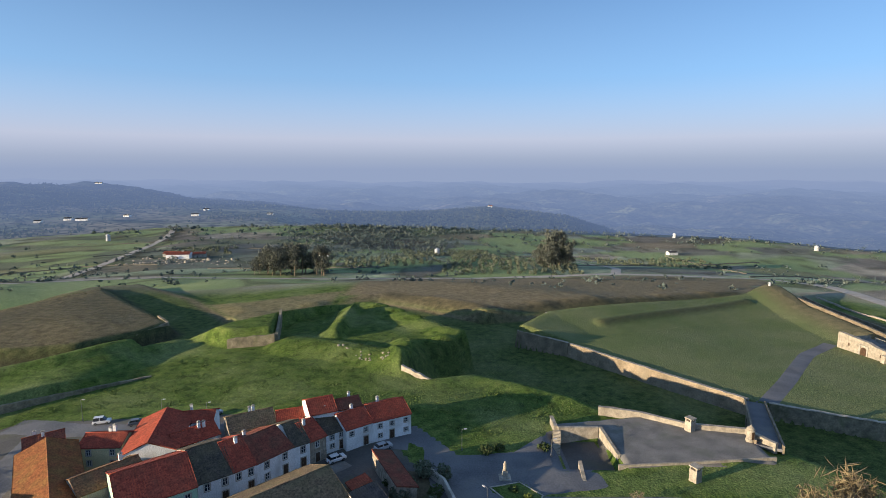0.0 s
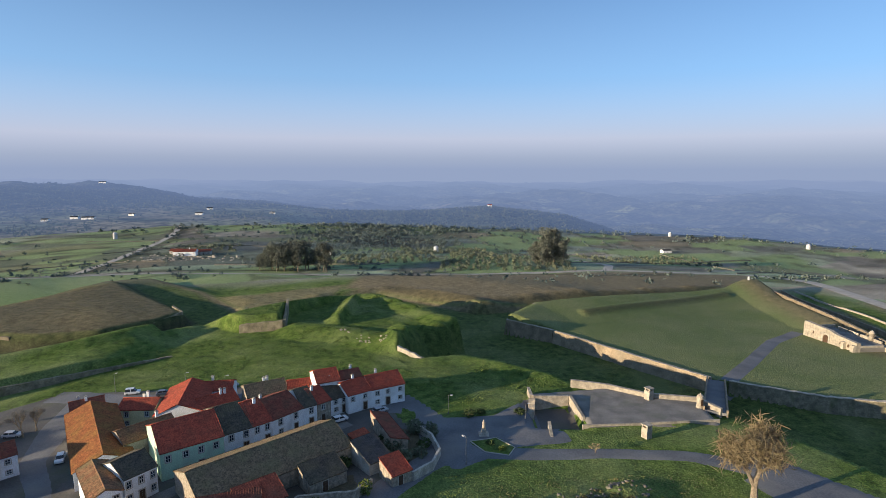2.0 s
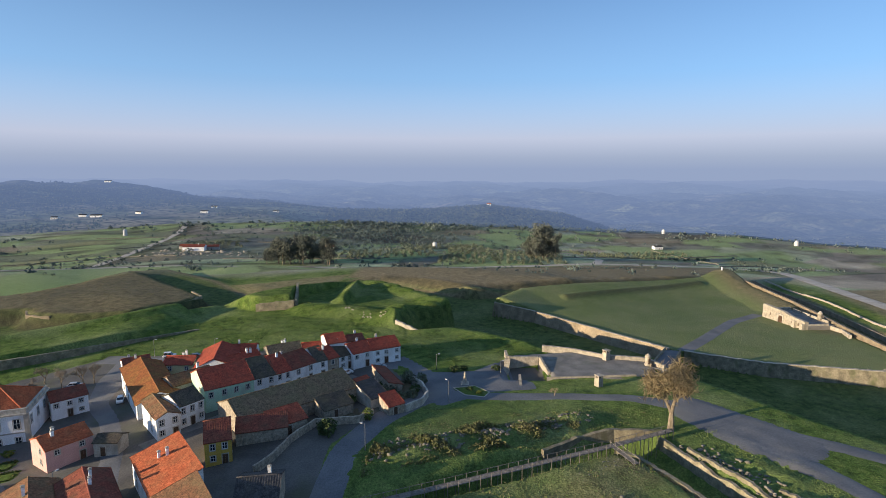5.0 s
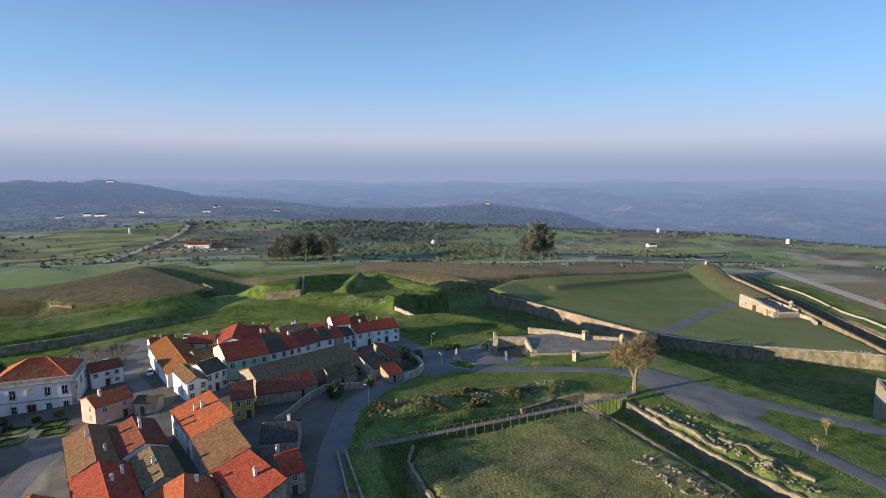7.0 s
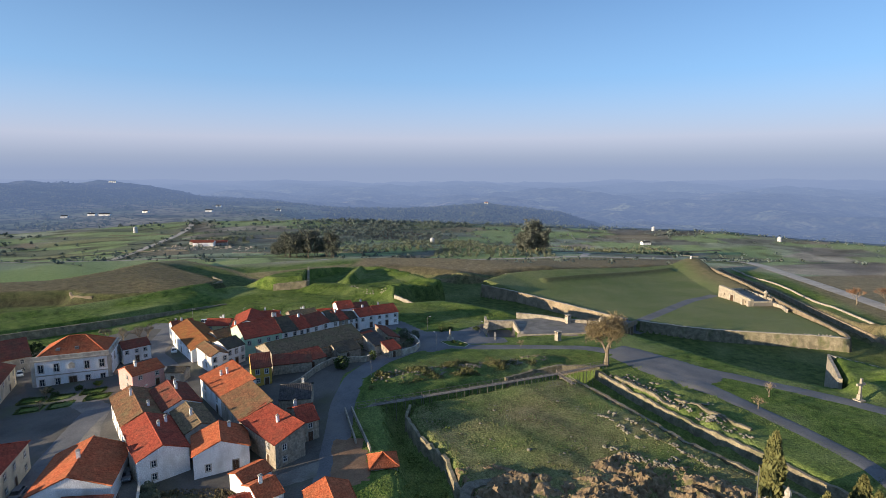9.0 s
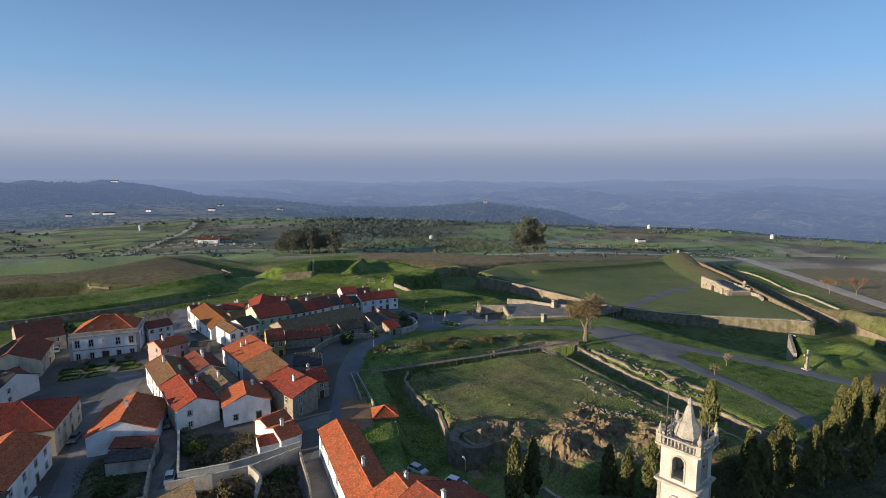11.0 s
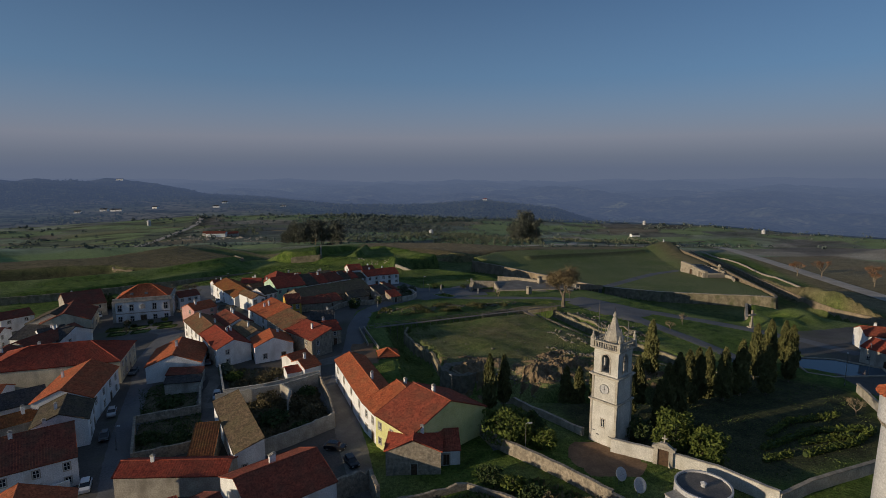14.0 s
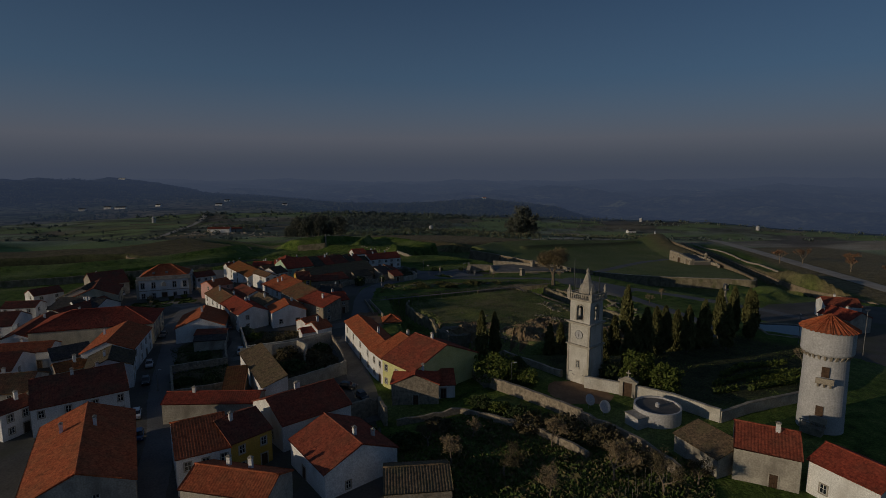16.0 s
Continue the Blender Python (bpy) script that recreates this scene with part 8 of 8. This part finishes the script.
def masonry_mass(name, poly, lift, peak, scale, label, seed, step=0.38):
    """Broken masonry breaking through the turf: ledges and jagged blocks."""
    xs, ys = [q[0] for q in poly], [q[1] for q in poly]
    gx, gy = np.arange(min(xs), max(xs), step), np.arange(min(ys), max(ys), step)
    x, y = np.meshgrid(gx, gy)
    rng = np.random.RandomState(seed)
    x, y = x + rng.uniform(-0.16, 0.16, x.shape), y + rng.uniform(-0.16, 0.16, x.shape)
    h = 0.55 + 0.9 * wavy(x, y, scale * 1.6, seed) + 0.35 * wavy(x, y, scale * 0.4, seed + 1.0)
    turn = 0.6 + 0.5 * wavy(x, y, 14, seed)
    cu, cv = np.floor((x * np.cos(turn) + y * np.sin(turn)) / 1.5), np.floor((y * np.cos(turn) - x * np.sin(turn)) / 1.0)
    cell = np.sin(cu * 12.9898 + cv * 78.233 + seed) * 43758.5453
    h = h + 0.75 * (cell - np.floor(cell)) - 0.3 + rng.normal(scale=0.05, size=x.shape)
    sd = sd_poly(x, y, poly)
    z = height(x, y) + np.clip(h * peak - lift, -0.6, 3) * smooth(-0.5, 3.0, sd) - 0.5 * smooth(2.0, -0.5, sd)
    w, n = len(gx), len(gy)
    idx = np.arange(w * n).reshape(n, w)
    q = np.stack([idx[:-1, :-1], idx[:-1, 1:], idx[1:, 1:], idx[1:, :-1]], -1).reshape(-1, 4)
    up = (z - height(x, y)).ravel()
    q = q[(up[q].max(1) > -0.35)]
    ob = make(name, np.stack([x, y, z], -1).reshape(-1, 3).tolist(), q.tolist(), M_ROCK)
    tagged(ob, label, "ruins", kind="stuff")


M_ROCK = mottled("brown_rock", (0.13, 0.09, 0.052), (0.26, 0.19, 0.115), 0.7, 3, stain=(0.075, 0.085, 0.03), strength=1.0)
masonry_mass("castle_masonry", [(12, 14), (19, 17), (29, 11.5), (36, 12), (40, 17), (49, 21), (57, 17), (64, 10), (72, 2), (66, -7), (50, -7), (30, -6), (18, -4), (12, 4)], 0.45, 1.25, 3.1, "brown broken masonry of the ruined castle keep", 2)


def footing(line, seed):
    """A low line of tumbled wall stones in the grass, two or three courses wide."""
    rng = np.random.RandomState(seed)
    p, q = np.array(line[0], float), np.array(line[1], float)
    length = math.dist(p, q)
    n = int(length / 0.45) * 2
    u = rng.uniform(0, 1, n)
    side = np.array([q[1] - p[1], p[0] - q[0]]) / length
    gap = wavy(u * length, u * 0 + seed, 1.6, seed) > -0.45
    u = u[gap]
    xy = p + (q - p) * u[:, None] + side * rng.uniform(-0.55, 0.55, len(u))[:, None] + side * (0.6 * np.sin(u * 5 + seed))[:, None]
    z = on_land(xy, 0.1)
    z[:, 2] += rng.uniform(0, 0.45, len(u)) * (rng.uniform(size=len(u)) < 0.5)
    tagged(new("ruined_wall", lumps("ruined_wall", z, rng.uniform(0.2, 0.46, len(u)), M_RUBBLE, ICO1, 0.28, 0.55, rng)), "low ruined stone wall footing in the grass", "ruin")


for k, line in enumerate(([(59.5, 62), (61.5, 57), (64, 51.5), (68.5, 40.5)], [(70, 47), (72, 44.5), (75, 38), (80, 30)])):
    wall_run("terrace_wall", line, 0.6, 0.8, M_MOSSY, "low broken terrace wall of the castle outworks", 0.35, step=0.5, seed=k * 1.7, freq=1.7, category="ruin")
for k, (x0, y0, x1, y1) in enumerate([(62, 60, 71, 41), (67, 47, 74, 33), (72, 38, 78, 26), (66, 41, 70.5, 43), (71, 33, 75.5, 35), (74, 42, 77.5, 43.5), (50, 38, 57, 24), (47, 36, 53, 24), (58, 22, 64, 13), (44, 22, 55, 12), (52, 14, 58, 16)]):
    footing([(x0, y0), (x1, y1)], 3 + k)



# ---- lamps, cars and small things ----
def street_lamp(x, y, h, turn, label="grey street lamp post with a lantern head"):
    s = tagged(group_at("street_lamp", x, y, ground_at(x, y), turn), label, "street lamp")
    Geo().lathe([(0.16, -0.4), (0.16, 0.5), (0.07, 0.7), (0.05, h)], 8).put("pole", M_METAL, s)
    Geo().tube([(0, 0, h - 0.1), (0.3, 0, h + 0.15), (0.75, 0, h + 0.15)], [0.04, 0.04, 0.03], 6).put("arm", M_METAL, s)
    Geo().prism([(0.5, -0.16, h + 0.02), (1.1, -0.12, h + 0.05), (1.1, 0.12, h + 0.05), (0.5, 0.16, h + 0.02)], (0, 0, 0.16)).put("lantern", M_WHITE, s)


for x, y, h, a in ((-9.6, 58.2, 6, 3.0), (8.0, 87.0, 6, 2.4), (-82, 100, 5, 0), (4.5, 112, 5, 0), (16, -14, 6, 2), (-94, 133, 6, 0), (-72, 131, 6, 0), (29, -38, 6, 0), (112, -4, 8, 1), (124, 4, 8, 1), (-66, 46, 5, 1), (-50, -31, 5, 0), (-60, 130, 5, 0), (24, 110, 4, 0)):
    street_lamp(x, y, h, a)


def lamp_mast(x, y, h):
    s = tagged(group_at("mast", x, y, ground_at(x, y)), "slim grey mast beside the square", "mast")
    Geo().tube([(0, 0, -0.5), (0, 0, h)], [0.12, 0.06], 7).put("pole", M_METAL, s)
    Geo().box(-0.6, -0.1, h - 0.1, 0.6, 0.1, h + 0.1).put("head", M_METAL, s)


lamp_mast(122, -14, 12)
lamp_mast(116, -34, 12)
CAR_PAINT = {}


def car_paint(colour):
    if colour not in CAR_PAINT:
        m, n, l, b = material("car_paint", 0.25)
        b.inputs["Base Color"].default_value = (*colour, 1)
        b.inputs["Coat Weight"].default_value = 0.6
        CAR_PAINT[colour] = m
    return CAR_PAINT[colour]


def rubber():
    m, n, l, b = material("tyre_rubber", 0.85)
    b.inputs["Base Color"].default_value = (0.018, 0.018, 0.018, 1)
    return m


M_TYRE = rubber()


def car(x, y, turn, colour, label, van=False):
    c = tagged(group_at("parked_car", x, y, ground_at(x, y) + 0.1, turn), label, "car", "parked cars")
    paint = car_paint(colour)
    hood, roof, back = (0.95, 1.5, 0.8) if not van else (1.0, 1.85, 0.25)
    w = 0.86
    side = [(-2.05, 0.35), (-2.1, 0.75), (-1.95, 0.95), (-1.0 if not van else -1.2, 1.0), (1.35, 1.0), (1.98, hood - 0.05), (2.08, 0.6), (2.02, 0.35)]
    g = Geo()
    n = len(side)
    for yy, inset in ((-w, 0), (-w + 0.06, 0.0), (w - 0.06, 0.0), (w, 0)):
        k = 0.96 if abs(yy) == w else 1.0
        g.v += [(px * k, yy, 0.35 + (pz - 0.35) * (k if pz > 0.5 else 1)) for px, pz in side]
    for s in range(3):
        for i in range(n):
            j = (i + 1) % n
            g.f.append((s * n + i, s * n + j, s * n + n + j, s * n + n + i))
    g.f += [tuple(range(n - 1, -1, -1)), tuple(range(3 * n, 4 * n))]
    body = g.put("body", paint, c, smooth=False)
    top = Geo()
    lo = [(-1.75, 0.98), (1.15, 0.98)]
    hi = [(-1.35 if not van else -1.7, roof - 0.06), (0.35, roof - 0.06)]
    top.v = [(lo[0][0], -0.78, lo[0][1]), (lo[1][0], -0.78, lo[1][1]), (lo[1][0], 0.78, lo[1][1]), (lo[0][0], 0.78, lo[0][1]), (hi[0][0], -0.62, hi[0][1]), (hi[1][0], -0.62, hi[1][1]), (hi[1][0], 0.62, hi[1][1]), (hi[0][0], 0.62, hi[0][1])]
    top.f = [(0, 1, 5, 4), (1, 2, 6, 5), (2, 3, 7, 6), (3, 0, 4, 7), (4, 5, 6, 7)]
    top.put("window_band", M_GLASS, c, "dark tinted windows")
    rf = Geo()
    rf.prism([(hi[0][0] - 0.05, -0.64, hi[0][1]), (hi[1][0] + 0.08, -0.64, hi[1][1]), (hi[1][0] + 0.08, 0.64, hi[1][1]), (hi[0][0] - 0.05, 0.64, hi[0][1])], (0, 0, 0.07)).put("roof", paint, c)
    for px in (-0.35,):
        for yy in (-1, 1):
            rf2 = Geo().prism([(px - 0.06, yy * 0.8 - 0.02, 0.98), (px + 0.06, yy * 0.8 - 0.02, 0.98), (px + 0.06, yy * 0.8 + 0.02, 0.98), (px - 0.06, yy * 0.8 + 0.02, 0.98)], (0, -yy * 0.16, roof - 1.04))
            rf2.put("pillar", paint, c)
    for px in (-1.3, 1.3):
        for yy in (-1, 1):
            wl_ = Geo()
            k = len(wl_.v)
            for q in (0.66, 0.88):
                wl_.v += [(px + 0.32 * math.cos(a), yy * q, 0.32 + 0.32 * math.sin(a)) for a in [2 * math.pi * i / 12 for i in range(12)]]
            for i in range(12):
                j = (i + 1) % 12
                wl_.f.append((i, j, 12 + j, 12 + i))
            wl_.f += [tuple(range(12)), tuple(range(12, 24))]
            tyre = wl_.put("wheel", M_TYRE, c)
            hub = Geo()
            hub.v = [(px + 0.19 * math.cos(a), yy * 0.885, 0.32 + 0.19 * math.sin(a)) for a in [2 * math.pi * i / 10 for i in range(10)]]
            hub.v.append((px, yy * 0.91, 0.32))
            hub.f = [(i, (i + 1) % 10, 10) for i in range(10)]
            hub.put("rim", M_METAL, tyre)
    for yy in (-0.6, 0.6):
        Geo().box(1.98, yy - 0.17, 0.62, 2.09, yy + 0.17, 0.78).put("headlight", M_WHITE, c)
        Geo().box(-2.1, yy - 0.15, 0.68, -2.02, yy + 0.15, 0.86).put("tail_light", ROOF["red"], c)
    return c


WHITE_P, SILVER_P, BLUE_P, BLACK_P, RED_P, GREY_P = (0.72, 0.72, 0.72), (0.42, 0.43, 0.45), (0.03, 0.06, 0.16), (0.015, 0.016, 0.02), (0.30, 0.02, 0.02), (0.14, 0.15, 0.17)
for x, y, a, col, label, van in (
        (-22.4, 106.6, 0.66, WHITE_P, "white hatchback parked before the terrace", False), (-13.0, 112.0, 0.62, SILVER_P, "silver car parked before the terrace", False),
        (-82.0, 93.0, -1.1, WHITE_P, "white hatchback in the street", False), (-104.0, 107.0, 0.2, SILVER_P, "silver car under bare trees", False),
        (-88, 131.5, 0.3, WHITE_P, "white van on the parking place", True), (-59.5, 133, 0.9, SILVER_P, "silver car behind the houses", False), (-78, 130, 0.4, GREY_P, "grey car on the parking place", False),
        (14.4, -12.4, -0.55, WHITE_P, "white estate car on the lane", False), (7.2, -6.8, -0.7, SILVER_P, "silver car behind the long house", False),
        (-60.3, -15.6, -1.1, SILVER_P, "silver car parked in the shaded street", False), (-68.7, 7.6, -1.3, GREY_P, "grey car parked in the street", False), (-47.6, -43.8, -1.1, WHITE_P, "white car parked in the street", False), (-42.2, -52.5, -1.1, BLUE_P, "dark blue car parked in the street", False), (-55.2, -26.5, -1.1, BLACK_P, "black car in the street shade", False),
        (-53.6, 17.5, -1.0, BLACK_P, "black car in the narrow lane", False), (-51.0, 12.4, -1.1, GREY_P, "dark grey car in the narrow lane", False), (-39.6, -8.6, -1.2, SILVER_P, "silver car beside the garden wall", False),
        (-121.8, 75.9, -0.9, WHITE_P, "white car beside the manor", False), (-2.5, -39, -1.0, BLACK_P, "dark car beside the stone house", False), (-6.5, -33.5, -0.2, BLACK_P, "black car by the red-roofed house", False)):
    car(x, y, a, col, label, van)


def satellite_dish(x, y, r, turn, h=1.6):
    d = tagged(group_at("satellite_dish", x, y, ground_at(x, y), turn), "white satellite dish on a short mast", "dish")
    Geo().tube([(0, 0, -0.3), (0, 0, h)], [0.06, 0.06], 6).put("mast", M_METAL, d)
    g = Geo().lathe([(0.05, 0.0), (r * 0.5, 0.07), (r * 0.85, 0.22), (r, 0.34), (r * 0.97, 0.36), (r * 0.5, 0.1), (0.05, 0.03)], 20, cap=False)
    m = Matrix.Translation((0, -0.15, h + 0.3)) @ Matrix.Rotation(radians(62), 4, 'X')
    g.v = [tuple(m @ Vector(v)) for v in g.v]
    g.put("reflector", M_WHITE, d, smooth=True)
    Geo().tube([(0, -0.2, h), (0, -1.0, h + 0.7)], [0.03, 0.03], 5).put("feed_arm", M_METAL, d)


satellite_dish(42.6, -48.4, 1.1, 0.5)
satellite_dish(44.6, -51.4, 1.2, 0.4)


def field_tower(x, y, z, r, h):
    """A small white round field tower."""
    t = tagged(group_at("field_tower", x, y, z), "small round white tower standing in the fields", "tower")
    Geo().lathe([(r, -2), (r * 0.95, h)], 16).put("wall", M_WHITE, t)
    Geo().lathe([(r * 1.1, h), (r * 0.6, h + r * 0.5), (0.1, h + r * 0.8)], 16).put("cap", M_WHITE, t)


for x, y, r, h in ((-6, 676, 3.2, 7), (-500, 800, 3.2, 8), (426, 976, 3.4, 6), (586, 830, 3.4, 6), (197, 316, 0.7, 1.8)):
    field_tower(x, y, ground_at(x, y), r, h)
for i, (x, y, a, L, D) in enumerate([(-318, 612, 0.1, 26, 12), (-296, 622, 0.3, 18, 10), (-330, 628, 0.0, 14, 9), (-152, 648, 0.2, 14, 9), (330, 770, 0.2, 14, 8), (-752, 1100, 0.1, 24, 9), (-790, 1120, 0.1, 16, 9), (-700, 1180, -0.2, 14, 8), (-830, 1090, 0.2, 14, 8), (-560, 1200, 0.1, 16, 8), (-590, 1330, 0.1, 14, 8), (-420, 1290, 0.1, 14, 8), (-1250, 1950, 0.1, 26, 9), (262, 118, 1.2, 14, 8), (285, 130, 1.0, 12, 8)]):
    hx = house("pale farmhouse with a red tiled roof among the fields", x, y, x + L * math.cos(a), y + L * math.sin(a), D, 4.0 if i != 0 else 5, "g", "plaster" if i in (1, 2) else "white", "rust" if i < 4 else "slate", 1, 3, 1, side=False)
    hx.location.z = land_at(x + L / 2 * math.cos(a), y + D / 2)
hx = house("white chapel on a far ridge", 134, 1550, 146, 1551, 8, 6, "g", "white", "red", 1, 0, 0, side=False)
hx.location.z = land_at(140, 1554)



def farm_clutter():
    rng = np.random.RandomState(3)
    p = on_land(np.column_stack([rng.uniform(-350, -230, 90), rng.uniform(560, 620, 90)]), 0.4)
    tagged(new("farm_rubble", lumps("farm_rubble", p, rng.uniform(0.8, 2.2, 90), M_PALE_STONE, ICO1, 0.25, 0.5, rng)), "pale stacked stone blocks in a stone yard", "rubble", kind="stuff")


farm_clutter()


def churchyard_gate():
    g = tagged(group_at("gateway", 52.0, -42.9, ground_at(52, -42.9), math.atan2(-4.8, 6.4)), "granite churchyard doorway with a cross on top", "gate")
    Geo().box(-1.6, -0.4, -0.5, -0.9, 0.4, 3.0).box(0.9, -0.4, -0.5, 1.6, 0.4, 3.0).put("jamb", M_GRANITE, g)
    Geo().box(-1.9, -0.5, 3.0, 1.9, 0.5, 3.4).put("lintel", M_GRANITE, g)
    Geo().prism([(-1.6, -0.35, 3.4), (1.6, -0.35, 3.4), (0.5, -0.35, 4.1), (-0.5, -0.35, 4.1)], (0, 0.7, 0)).put("pediment", M_GRANITE, g)
    Geo().box(-0.1, -0.1, 4.1, 0.1, 0.1, 5.5).box(-0.45, -0.1, 4.8, -0.1, 0.1, 5.0).box(0.1, -0.1, 4.8, 0.45, 0.1, 5.0).put("cross", M_GRANITE, g)
    Geo().box(-0.9, -0.1, -0.2, 0.9, 0.1, 2.9).put("door_leaf", M_DOOR, g)


churchyard_gate()


def pool():
    z = ground_at(117, 12)
    p = tagged(group_at("pool", 117, 11, z), "long shallow pool with a pale stone rim beside the square", "pool")
    ring = [(-8, -6), (-3, -9), (12, -8), (14, -3), (6, 4), (-6, 6)]
    w, n, l, b = material("pool_water", 0.06)
    b.inputs["Base Color"].default_value = (0.05, 0.08, 0.11, 1)
    g = Geo()
    g.v = [(x, y, 0.25) for x, y in ring]
    g.f = [tuple(range(len(ring)))]
    g.put("water", w, p)
    for i, (a, c) in enumerate(zip(ring, ring[1:] + ring[:1])):
        d = Vector((c[0] - a[0], c[1] - a[1], 0)).normalized()
        s = Vector((-d.y, d.x, 0)) * 0.3
        A, C = Vector((a[0], a[1], -0.6)) - d * 0.29, Vector((c[0], c[1], -0.6)) + d * 0.29
        Geo().prism([A - s, C - s, C + s, A + s], (0, 0, 1.1 + 0.004 * (i % 2))).put("rim", M_PALE_STONE, p)


pool()
# allotment poles
def bean_poles():
    rng = random.Random(5)
    for k in range(3):
        b = tagged(group_at("bean_poles", 38 + k * 3.2, -78 + k * 2.2, ground_at(38 + k * 3.2, -78 + k * 2.2)), "row of pale bean poles in the allotment", "poles")
        for i in range(5):
            x, y = i * 0.9, rng.uniform(-0.4, 0.4)
            Geo().tube([(x, y, -0.3), (x + rng.uniform(-0.2, 0.2), y, 2.6)], [0.035, 0.025], 5).put("pole", M_WOOD, b)


bean_poles()
